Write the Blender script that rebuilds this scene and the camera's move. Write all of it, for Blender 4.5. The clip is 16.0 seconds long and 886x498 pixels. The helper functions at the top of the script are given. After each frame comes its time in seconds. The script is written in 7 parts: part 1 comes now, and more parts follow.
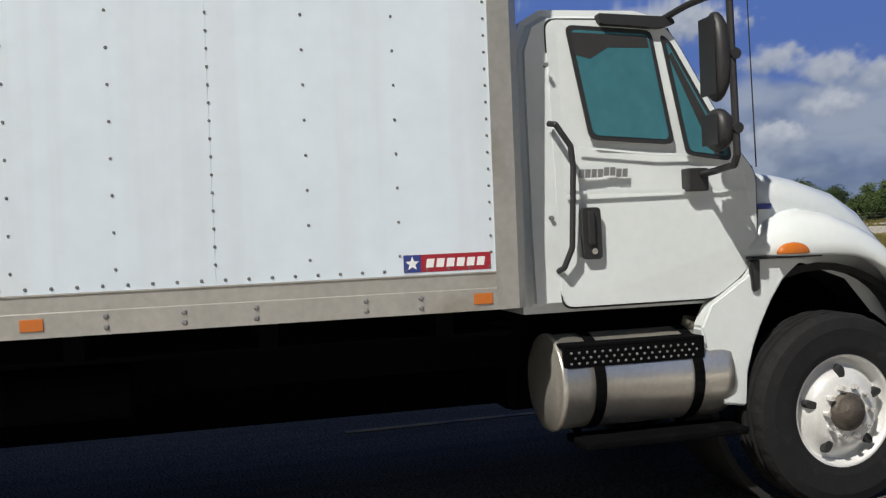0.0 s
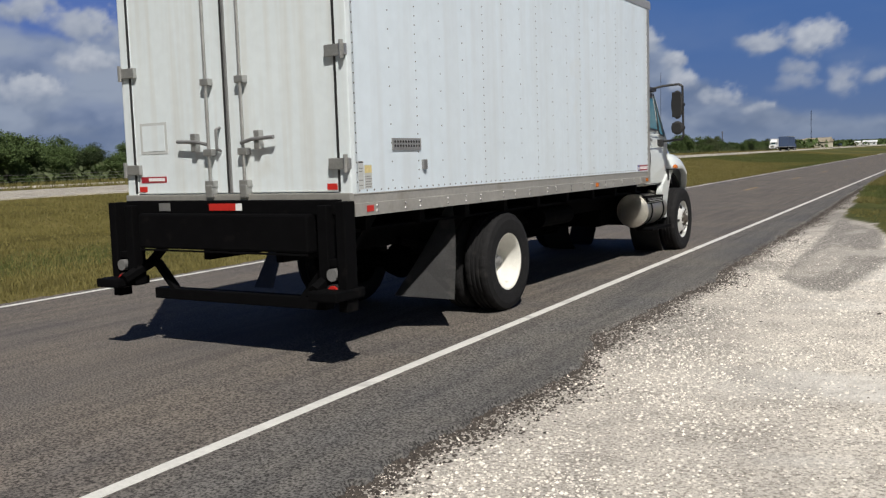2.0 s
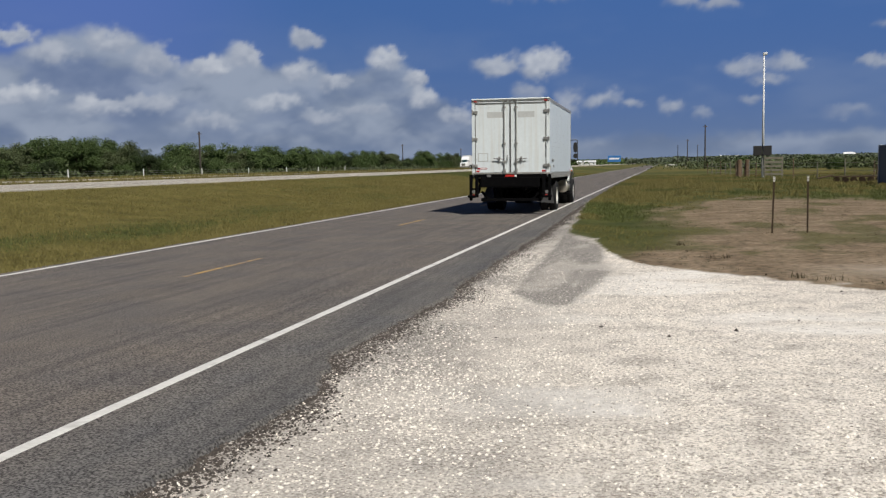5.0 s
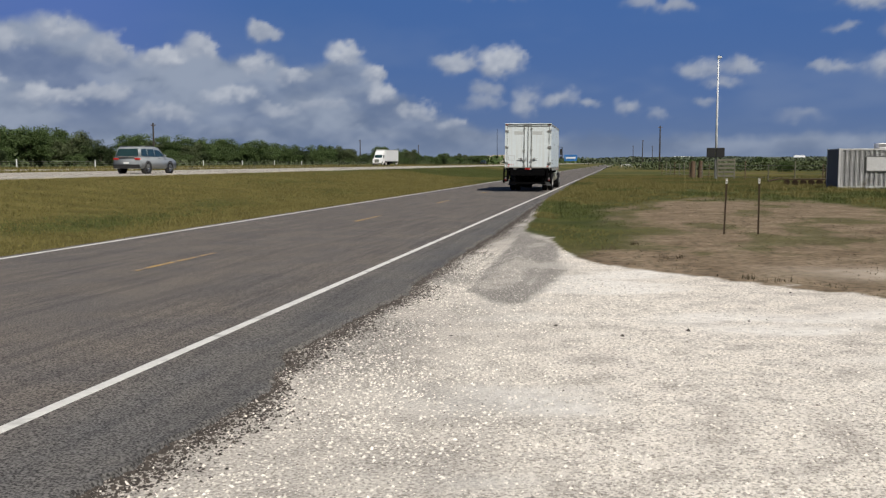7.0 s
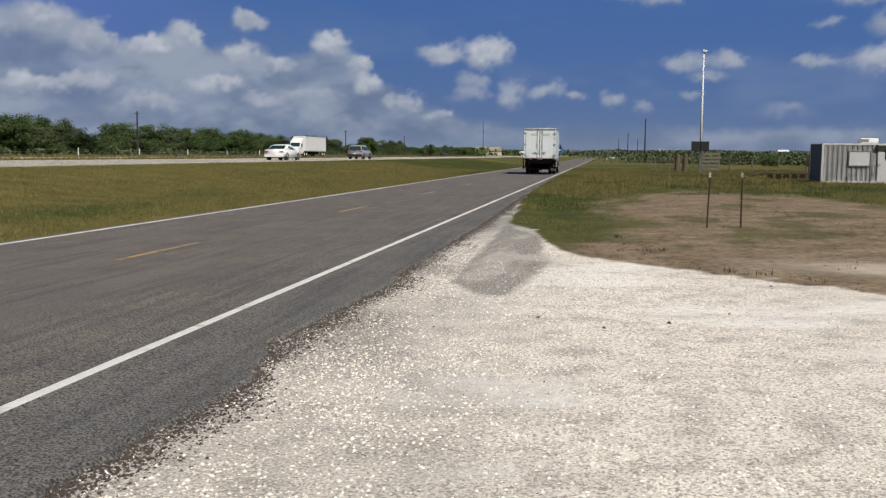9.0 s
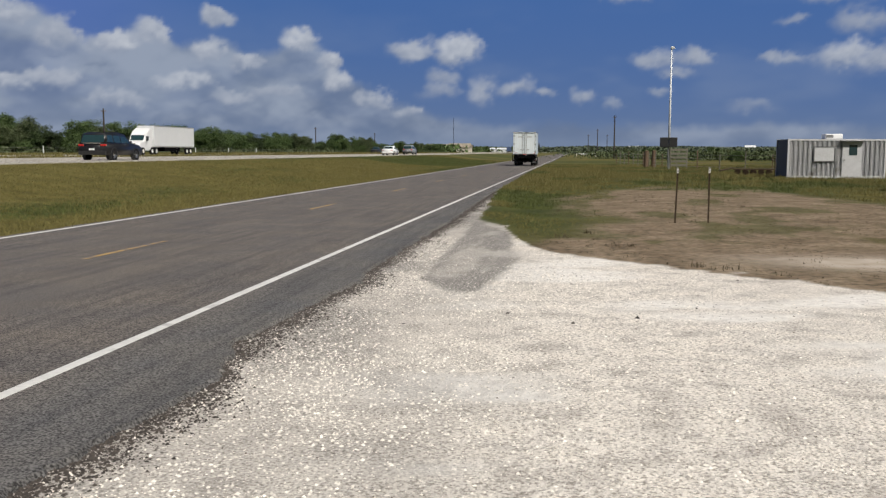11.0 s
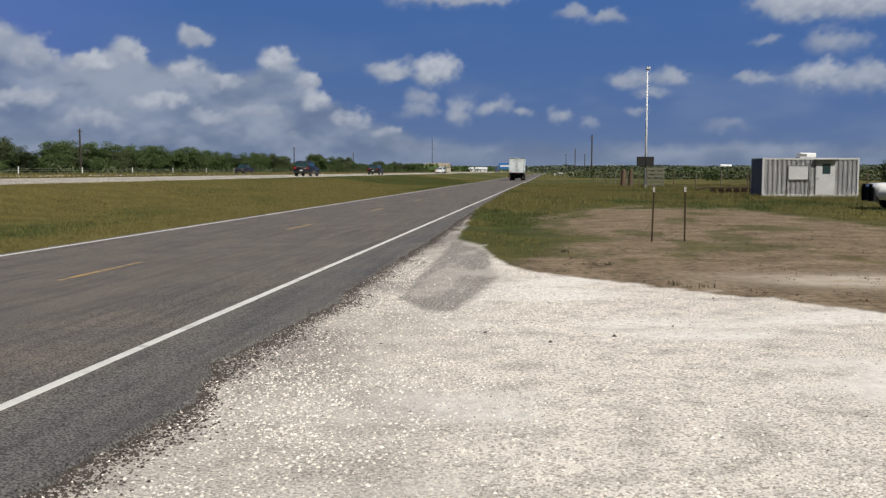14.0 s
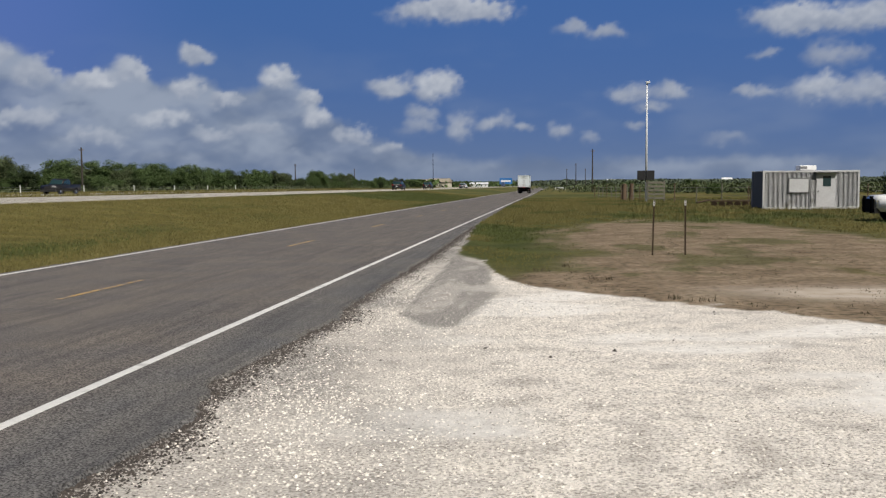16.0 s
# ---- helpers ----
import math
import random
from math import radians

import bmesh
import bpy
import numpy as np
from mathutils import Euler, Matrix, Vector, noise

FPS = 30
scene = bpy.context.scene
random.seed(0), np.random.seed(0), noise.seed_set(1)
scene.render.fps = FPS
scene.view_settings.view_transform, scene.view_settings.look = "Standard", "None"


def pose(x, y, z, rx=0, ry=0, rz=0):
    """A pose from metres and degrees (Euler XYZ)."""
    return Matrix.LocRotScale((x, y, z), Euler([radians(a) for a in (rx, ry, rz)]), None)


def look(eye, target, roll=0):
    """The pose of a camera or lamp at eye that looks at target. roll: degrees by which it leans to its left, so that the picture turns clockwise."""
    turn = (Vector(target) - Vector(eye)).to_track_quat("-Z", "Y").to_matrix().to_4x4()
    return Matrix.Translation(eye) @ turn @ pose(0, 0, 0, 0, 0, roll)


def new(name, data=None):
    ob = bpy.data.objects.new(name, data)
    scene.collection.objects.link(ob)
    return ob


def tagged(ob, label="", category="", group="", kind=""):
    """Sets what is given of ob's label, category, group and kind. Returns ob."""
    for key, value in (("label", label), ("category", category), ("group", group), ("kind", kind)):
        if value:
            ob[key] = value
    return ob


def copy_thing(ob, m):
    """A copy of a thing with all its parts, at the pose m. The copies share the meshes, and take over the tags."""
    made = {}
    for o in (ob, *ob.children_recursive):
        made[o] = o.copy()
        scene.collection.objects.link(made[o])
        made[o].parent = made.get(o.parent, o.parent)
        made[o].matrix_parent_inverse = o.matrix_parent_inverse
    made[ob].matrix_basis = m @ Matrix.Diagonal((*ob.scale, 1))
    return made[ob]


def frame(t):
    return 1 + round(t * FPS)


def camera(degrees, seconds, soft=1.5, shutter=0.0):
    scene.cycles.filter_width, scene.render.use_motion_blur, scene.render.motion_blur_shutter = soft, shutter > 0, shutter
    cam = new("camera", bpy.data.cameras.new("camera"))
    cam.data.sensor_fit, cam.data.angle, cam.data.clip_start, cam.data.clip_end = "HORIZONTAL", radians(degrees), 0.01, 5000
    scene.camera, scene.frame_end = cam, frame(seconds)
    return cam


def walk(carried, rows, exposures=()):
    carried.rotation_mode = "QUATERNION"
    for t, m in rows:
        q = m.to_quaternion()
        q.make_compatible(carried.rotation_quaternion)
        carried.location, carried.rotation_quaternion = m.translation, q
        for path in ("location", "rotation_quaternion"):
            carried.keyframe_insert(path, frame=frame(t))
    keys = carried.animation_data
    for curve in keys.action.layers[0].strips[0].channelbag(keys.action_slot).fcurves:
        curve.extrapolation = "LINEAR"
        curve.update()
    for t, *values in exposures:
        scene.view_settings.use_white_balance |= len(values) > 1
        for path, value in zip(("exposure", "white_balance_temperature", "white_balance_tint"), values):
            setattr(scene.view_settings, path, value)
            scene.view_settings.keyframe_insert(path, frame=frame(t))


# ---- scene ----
# The road runs along +Y; the camera stands on the gravel beside it.
PATH = [
    (0.0, -0.207, -0.387, 1.514, 74.37, -0.73, 2.64), (0.1, -0.198, -0.389, 1.517, 70.04, -0.13, 4.62),
    (0.2, -0.184, -0.394, 1.530, 65.63, -0.37, 5.10), (0.3, -0.171, -0.402, 1.543, 61.53, -0.92, 4.92),
    (0.4, -0.157, -0.413, 1.561, 57.78, -1.68, 4.10), (0.5, -0.158, -0.434, 1.565, 54.43, -2.37, 3.16),
    (0.6, -0.136, -0.421, 1.583, 51.37, -2.72, 3.00), (0.8, -0.116, -0.418, 1.595, 46.68, -3.33, 2.51),
    (1.0, -0.097, -0.418, 1.606, 42.89, -3.99, 1.98), (1.2, -0.074, -0.383, 1.607, 39.69, -4.49, 1.70),
    (1.5, -0.077, -0.347, 1.602, 35.40, -5.42, 1.57), (2.0, -0.012, -0.320, 1.598, 29.65, -5.53, 2.36),
    (2.5, 0.018, -0.289, 1.611, 24.61, -3.83, 2.01), (3.0, 0.032, -0.261, 1.624, 20.84, -2.98, 1.86),
    (3.5, 0.036, -0.233, 1.612, 18.85, -4.37, 1.74), (4.0, 0.062, -0.178, 1.590, 17.50, -5.11, 1.15),
    (4.5, 0.006, -0.085, 1.596, 15.55, -5.14, 1.17), (5.0, -0.056, 0.006, 1.618, 13.61, -5.20, 1.16),
    (5.2, -0.060, 0.023, 1.623, 13.10, -5.26, 0.93), (7.3, -0.059, 0.022, 1.628, 10.87, -5.46, 0.16),
    (7.5, -0.047, 0.023, 1.629, 10.97, -5.49, 0.15), (8.0, -0.044, 0.018, 1.625, 10.86, -5.73, 0.06),
    (8.5, -0.039, 0.018, 1.622, 10.24, -5.99, -0.23), (9.0, -0.036, 0.008, 1.628, 10.01, -6.00, -0.33),
    (11.3, -0.012, 0.020, 1.627, 7.90, -6.20, -0.03), (11.5, -0.009, 0.022, 1.627, 7.78, -6.05, 0.04),
    (12.0, -0.015, 0.016, 1.632, 7.62, -5.81, -0.02), (12.5, -0.018, 0.017, 1.630, 7.35, -5.70, -0.10),
    (13.0, -0.014, 0.024, 1.629, 7.00, -5.37, -0.02), (13.5, -0.004, 0.016, 1.627, 6.81, -5.07, 0.00),
    (14.0, 0.000, 0.000, 1.630, 6.79, -4.96, 0.00), (14.5, -0.003, 0.003, 1.629, 6.92, -4.89, 0.11),
    (15.0, 0.003, 0.007, 1.628, 6.87, -4.92, 0.24), (15.5, 0.009, 0.012, 1.625, 7.41, -4.48, 0.53),
    (16.0, 0.025, 0.011, 1.634, 6.86, -3.98, 0.47),
]
cam = camera(52.5, 16.0, soft=1.3)
walk(cam, [(t, pose(x, y, z, 90 + p, r, w)) for t, x, y, z, w, p, r in PATH],
     exposures=[(0.0, 0.0), (16.0, 0.0)])

# ---- light: midday sun from behind and to the right of the road's direction ----
SUN_EL, SUN_TO = radians(50), Vector((0.68, -0.73))
sun_dir = Vector((SUN_TO.x * math.cos(SUN_EL), SUN_TO.y * math.cos(SUN_EL), math.sin(SUN_EL))).normalized()
world = bpy.data.worlds.new("sky")
scene.world = world
world.use_nodes = True
wn = world.node_tree.nodes
sky = wn.new("ShaderNodeTexSky")
sky.sky_type, sky.sun_disc = "NISHITA", False
sky.sun_elevation, sky.sun_rotation = SUN_EL, math.atan2(SUN_TO.x, SUN_TO.y)
sky.air_density, sky.dust_density = 1.0, 1.0
world.node_tree.links.new(sky.outputs["Color"], wn["Background"].inputs["Color"])
wn["Background"].inputs["Strength"].default_value = 0.019
sun = new("sun", bpy.data.lights.new("sun", "SUN"))
sun.data.energy, sun.data.angle, sun.data.color = 4.75, radians(0.53), (1.0, 0.955, 0.88)
sun.matrix_world = look((40, -40, 60), Vector((40, -40, 60)) - sun_dir)


# ---- numeric noise for shapes ----
def vnoise(x, y, seed=0):
    xi, yi = np.floor(x).astype(np.int64), np.floor(y).astype(np.int64)
    fx, fy = x - xi, y - yi
    fx, fy = fx * fx * (3 - 2 * fx), fy * fy * (3 - 2 * fy)

    def h(a, b):
        n = (a * 374761393 + b * 668265263 + seed * 982451653) & 0x7FFFFFFF
        n = ((n ^ (n >> 13)) * 1274126177) & 0x7FFFFFFF
        return ((n ^ (n >> 16)) & 0xFFFF) / 65535.0
    a, b, c, d = h(xi, yi), h(xi + 1, yi), h(xi, yi + 1), h(xi + 1, yi + 1)
    return a + (b - a) * fx + (c - a) * fy + (a - b - c + d) * fx * fy


def fbm(x, y, octaves=4, seed=0):
    x, y = np.asarray(x, float), np.asarray(y, float)
    v, amp, tot = 0.0, 1.0, 0.0
    for i in range(octaves):
        v = v + amp * vnoise(x * 2 ** i + 17.3 * i, y * 2 ** i - 9.1 * i, seed + i)
        tot += amp
        amp *= 0.5
    return v / tot


def sstep(a, b, v):
    q = np.clip((v - a) / (b - a), 0, 1)
    return q * q * (3 - 2 * q)


def srgb(r, g, b):
    return tuple((c / 255 / 12.92 if c <= 10 else ((c / 255 + 0.055) / 1.055) ** 2.4) for c in (r, g, b)) + (1.0,)


# ---- materials ----
def nodes_of(m):
    return m.node_tree.nodes, m.node_tree.links


def mat(name, color, rough=0.6, metal=0.0, var=0.12, scale=6.0, bump=0.0, bscale=60.0, dirt=None, dirt_at=0.6,
        coat=0.0, rand=0.0, spec=0.5, detail=6.0, streak=0.0, streak_scale=(1.0, 3.0, 0.10), streak_to=(0.45, 0.42, 0.36)):
    """A procedural surface: base colour varied at two scales, optional stains, relief and clear coat."""
    m = bpy.data.materials.new(name)
    m.use_nodes = True
    n, l = nodes_of(m)
    b = n["Principled BSDF"]
    b.inputs["Roughness"].default_value, b.inputs["Metallic"].default_value = rough, metal
    b.inputs["Specular IOR Level"].default_value = spec
    b.inputs["Coat Weight"].default_value = coat
    co = n.new("ShaderNodeTexCoord")
    big, small = n.new("ShaderNodeTexNoise"), n.new("ShaderNodeTexNoise")
    big.inputs["Scale"].default_value, small.inputs["Scale"].default_value = scale, scale * 9
    big.inputs["Detail"].default_value = detail
    for t in (big, small):
        l.new(co.outputs["Object"], t.inputs["Vector"])
    add = n.new("ShaderNodeMath")
    add.operation = "ADD"
    l.new(big.outputs["Fac"], add.inputs[0])
    l.new(small.outputs["Fac"], add.inputs[1])
    rmp = n.new("ShaderNodeMapRange")
    rmp.inputs["From Min"].default_value, rmp.inputs["From Max"].default_value = 0.6, 1.4
    rmp.inputs["To Min"].default_value, rmp.inputs["To Max"].default_value = 1 - var, 1 + var
    l.new(add.outputs[0], rmp.inputs["Value"])
    last = rmp.outputs["Result"]
    if rand:
        inf = n.new("ShaderNodeNewGeometry")
        r2 = n.new("ShaderNodeMapRange")
        r2.inputs["To Min"].default_value, r2.inputs["To Max"].default_value = 1 - rand, 1 + rand
        l.new(inf.outputs["Random Per Island"], r2.inputs["Value"])
        mu = n.new("ShaderNodeMath")
        mu.operation = "MULTIPLY"
        l.new(last, mu.inputs[0])
        l.new(r2.outputs["Result"], mu.inputs[1])
        last = mu.outputs[0]
    mix = n.new("ShaderNodeVectorMath")
    mix.operation = "SCALE"
    mix.inputs[0].default_value = color[:3]
    l.new(last, mix.inputs["Scale"])
    col = mix.outputs["Vector"]
    if dirt:
        st = n.new("ShaderNodeTexNoise")
        st.inputs["Scale"].default_value, st.inputs["Detail"].default_value = scale * 0.7, 8
        l.new(co.outputs["Object"], st.inputs["Vector"])
        r3 = n.new("ShaderNodeMapRange")
        r3.inputs["From Min"].default_value, r3.inputs["From Max"].default_value = dirt_at, dirt_at + 0.16
        l.new(st.outputs["Fac"], r3.inputs["Value"])
        mx = n.new("ShaderNodeMix")
        mx.data_type = "RGBA"
        l.new(r3.outputs["Result"], mx.inputs["Factor"])
        l.new(col, mx.inputs["A"])
        mx.inputs["B"].default_value = (*dirt[:3], 1)
        col = mx.outputs["Result"]
    if streak:
        # runs of dirt down the sheet
        mp, sn, r4, mx = n.new("ShaderNodeMapping"), n.new("ShaderNodeTexNoise"), n.new("ShaderNodeMapRange"), n.new("ShaderNodeMix")
        mp.inputs["Scale"].default_value = streak_scale
        sn.inputs["Scale"].default_value, sn.inputs["Detail"].default_value = 2.0, 8
        l.new(co.outputs["Object"], mp.inputs["Vector"])
        l.new(mp.outputs[0], sn.inputs["Vector"])
        r4.inputs["From Min"].default_value, r4.inputs["From Max"].default_value = 0.45, 0.75
        r4.inputs["To Max"].default_value = streak
        l.new(sn.outputs["Fac"], r4.inputs["Value"])
        mx.data_type = "RGBA"
        l.new(r4.outputs["Result"], mx.inputs["Factor"])
        l.new(col, mx.inputs["A"])
        mx.inputs["B"].default_value = (*streak_to, 1)
        col = mx.outputs["Result"]
    l.new(col, b.inputs["Base Color"])
    if bump:
        bt = n.new("ShaderNodeTexNoise")
        bt.inputs["Scale"].default_value, bt.inputs["Detail"].default_value = bscale, 4
        l.new(co.outputs["Object"], bt.inputs["Vector"])
        bp = n.new("ShaderNodeBump")
        bp.inputs["Strength"].default_value, bp.inputs["Distance"].default_value = bump, 0.02
        l.new(bt.outputs["Fac"], bp.inputs["Height"])
        l.new(bp.outputs["Normal"], b.inputs["Normal"])
    return m


def glow(name, color, strength):
    m = bpy.data.materials.new(name)
    m.use_nodes = True
    b = nodes_of(m)[0]["Principled BSDF"]
    b.inputs["Base Color"].default_value = color
    b.inputs["Emission Color"].default_value, b.inputs["Emission Strength"].default_value = color, strength
    return m


WHITE_PANEL = mat("white_panel", (0.655, 0.74, 0.815), 0.42, var=0.05, scale=0.9, bump=0.12, bscale=1.6, dirt=(0.62, 0.61, 0.56), dirt_at=0.66, streak=0.35, streak_to=(0.50, 0.52, 0.53))
WHITE_DOOR = mat("white_door_panel", (0.70, 0.765, 0.795), 0.45, var=0.05, scale=1.3, bump=0.05, bscale=3.0, dirt=(0.55, 0.53, 0.46), dirt_at=0.64, streak=0.32, streak_scale=(4.5, 1.0, 0.16), streak_to=(0.46, 0.40, 0.30))
CAB_PAINT = mat("white_cab_paint", (0.66, 0.70, 0.70), 0.25, var=0.04, scale=2.0, coat=0.5)
ALU = mat("dull_aluminium", (0.46, 0.45, 0.42), 0.42, 0.55, var=0.12, scale=3.0, bump=0.05, bscale=20, dirt=(0.30, 0.27, 0.22), dirt_at=0.62)
GALV = mat("galvanised_steel", (0.42, 0.42, 0.41), 0.42, 0.7, var=0.2, scale=12.0, dirt=(0.22, 0.15, 0.10), dirt_at=0.66)
TANK = mat("brushed_tank_metal", (0.66, 0.63, 0.56), 0.30, 0.75, var=0.1, scale=5.0, dirt=(0.32, 0.29, 0.24), dirt_at=0.66)
CHROME = mat("polished_wheel_metal", (0.80, 0.80, 0.79), 0.2, 0.85, var=0.08, scale=10.0)
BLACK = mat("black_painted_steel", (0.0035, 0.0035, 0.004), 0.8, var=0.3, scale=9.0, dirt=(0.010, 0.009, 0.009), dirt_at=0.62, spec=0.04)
PLASTIC = mat("black_plastic", (0.022, 0.022, 0.023), 0.5, var=0.2, scale=20.0)
RUBBER = mat("tyre_rubber", (0.014, 0.014, 0.015), 0.85, var=0.25, scale=14.0, bump=0.2, bscale=90, dirt=(0.03, 0.029, 0.028), dirt_at=0.60, spec=0.2)
FLAP = mat("mud_flap_rubber", (0.04, 0.04, 0.042), 0.7, var=0.25, scale=7.0, dirt=(0.09, 0.085, 0.08), dirt_at=0.56)
RIM_WHITE = mat("white_painted_rim", (0.74, 0.73, 0.68), 0.5, var=0.1, scale=12.0, dirt=(0.30, 0.26, 0.20), dirt_at=0.62)
WHEEL_DISC = mat("worn_bright_wheel_disc", (0.74, 0.74, 0.72), 0.38, 0.25, var=0.12, scale=14.0, dirt=(0.30, 0.27, 0.23), dirt_at=0.66)
HUB = mat("greasy_hub", (0.10, 0.085, 0.07), 0.6, 0.4, var=0.35, scale=16.0, bump=0.3, bscale=50)
GREY_METAL = mat("worn_grey_metal", (0.25, 0.25, 0.25), 0.5, 0.5, var=0.2, scale=10.0)
AMBER = mat("amber_lens", (0.50, 0.14, 0.02), 0.25, var=0.1, scale=30.0)
RED = mat("red_lens", (0.50, 0.025, 0.02), 0.3, var=0.1, scale=30.0)
DECAL_RED = mat("red_decal", (0.32, 0.016, 0.03), 0.4, var=0.06, scale=30.0)
DECAL_BLUE = mat("blue_decal", (0.03, 0.05, 0.22), 0.4, var=0.06, scale=30.0)
DECAL_WHITE = mat("white_decal", (0.80, 0.80, 0.80), 0.4, var=0.03, scale=30.0)
LABEL_YELLOW = mat("yellow_label", (0.62, 0.52, 0.25), 0.5, var=0.15, scale=40.0)
FADED = mat("faded_lettering_ghost", (0.50, 0.52, 0.52), 0.5, var=0.12, scale=9.0)
GLASS = mat("tinted_glass", (0.02, 0.045, 0.05), 0.06, var=0.05, scale=3.0, spec=0.8)
# opaque pane: the sky's light in the glass is part of this teal
WINDOW = mat("sky_toned_side_glass", (0.045, 0.15, 0.18), 0.04, var=0.15, scale=1.2, spec=0.7, detail=8)
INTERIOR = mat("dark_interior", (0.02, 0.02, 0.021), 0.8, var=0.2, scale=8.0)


# ---- mesh helpers ----
def link(name, bm, material, parent=None, label="", smooth=False):
    me = bpy.data.meshes.new(name)
    bm.normal_update()
    bm.to_mesh(me)
    bm.free()
    for q in (material if isinstance(material, (list, tuple)) else [material]):
        me.materials.append(q)
    if smooth:
        me.polygons.foreach_set("use_smooth", [True] * len(me.polygons))
    ob = new(name, me)
    if parent:
        ob.parent = parent
    if label:
        ob["label"] = label
    return ob


def part(name, bm, material, parent, label="", smooth=False):
    return link(name, bm, material, parent, label, smooth)


def add_box(bm, lo, hi, bevel=0.0):
    vs = bmesh.ops.create_cube(bm, size=1.0)["verts"]
    lo, hi = Vector(lo), Vector(hi)
    for v in vs:
        v.co = Vector((lo[i] + (v.co[i] + 0.5) * (hi[i] - lo[i]) for i in range(3)))
    if bevel:
        es = list({e for v in vs for e in v.link_edges})
        bmesh.ops.bevel(bm, geom=es, offset=bevel, segments=2, affect="EDGES", profile=0.6)
    return bm


def box(lo, hi, bevel=0.0):
    return add_box(bmesh.new(), lo, hi, bevel)


def add_tube(bm, a, b, r, r2=None, seg=10):
    a, b = Vector(a), Vector(b)
    m = Matrix.Translation((a + b) / 2) @ (b - a).to_track_quat("Z", "Y").to_matrix().to_4x4()
    bmesh.ops.create_cone(bm, cap_ends=True, segments=seg, radius1=r, radius2=r if r2 is None else r2, depth=(b - a).length, matrix=m)
    return bm


def tube(a, b, r, r2=None, seg=10):
    return add_tube(bmesh.new(), a, b, r, r2, seg)


def pipe(points, r, seg=8):
    bm = bmesh.new()
    for a, b in zip(points, points[1:]):
        add_tube(bm, a, b, r, None, seg)
    for q in points[1:-1]:
        bmesh.ops.create_icosphere(bm, subdivisions=1, radius=r * 1.04, matrix=Matrix.Translation(q))
    return bm


def prism(outline, axis, lo, hi, bevel=0.0):
    """Extrudes a closed outline (pairs) along an axis from lo to hi. The pairs are the two other axes in order."""
    bm = bmesh.new()

    def at(q, w):
        return {"x": (w, q[0], q[1]), "y": (q[0], w, q[1]), "z": (q[0], q[1], w)}[axis]
    lowv = [bm.verts.new(at(q, lo)) for q in outline]
    hiv = [bm.verts.new(at(q, hi)) for q in outline]
    n = len(outline)
    bm.faces.new(lowv)
    bm.faces.new(hiv)
    for i in range(n):
        bm.faces.new((lowv[i], lowv[(i + 1) % n], hiv[(i + 1) % n], hiv[i]))
    bmesh.ops.recalc_face_normals(bm, faces=bm.faces)
    if bevel:
        bmesh.ops.bevel(bm, geom=list(bm.edges), offset=bevel, segments=2, affect="EDGES")
    return bm


def lathe(profile, seg=40, axis="x"):
    """Turns (radius, along) pairs round an axis."""
    bm = bmesh.new()
    rings = []
    for r, w in profile:
        ring = []
        for k in range(seg):
            a = 2 * math.pi * k / seg
            c, s = r * math.cos(a), r * math.sin(a)
            ring.append(bm.verts.new((w, c, s) if axis == "x" else ((c, w, s) if axis == "y" else (c, s, w))))
        rings.append(ring)
    for p, q in zip(rings, rings[1:]):
        for k in range(seg):
            bm.faces.new((p[k], p[(k + 1) % seg], q[(k + 1) % seg], q[k]))
    bmesh.ops.recalc_face_normals(bm, faces=bm.faces)
    return bm


def from_arrays(name, verts, faces, material, smooth=False):
    me = bpy.data.meshes.new(name)
    verts, faces = np.asarray(verts, np.float32), np.asarray(faces, np.int32)
    k = faces.shape[1]
    me.vertices.add(len(verts))
    me.vertices.foreach_set("co", verts.ravel())
    me.loops.add(faces.size)
    me.loops.foreach_set("vertex_index", faces.ravel())
    me.polygons.add(len(faces))
    me.polygons.foreach_set("loop_start", np.arange(0, faces.size, k, dtype=np.int32))
    me.polygons.foreach_set("loop_total", np.full(len(faces), k, np.int32))
    if smooth:
        me.polygons.foreach_set("use_smooth", np.ones(len(faces), bool))
    me.materials.append(material)
    me.update()
    me.validate()
    return new(name, me)


def empty(name, label, category, group="", kind=""):
    return tagged(new(name), label, category, group, kind)


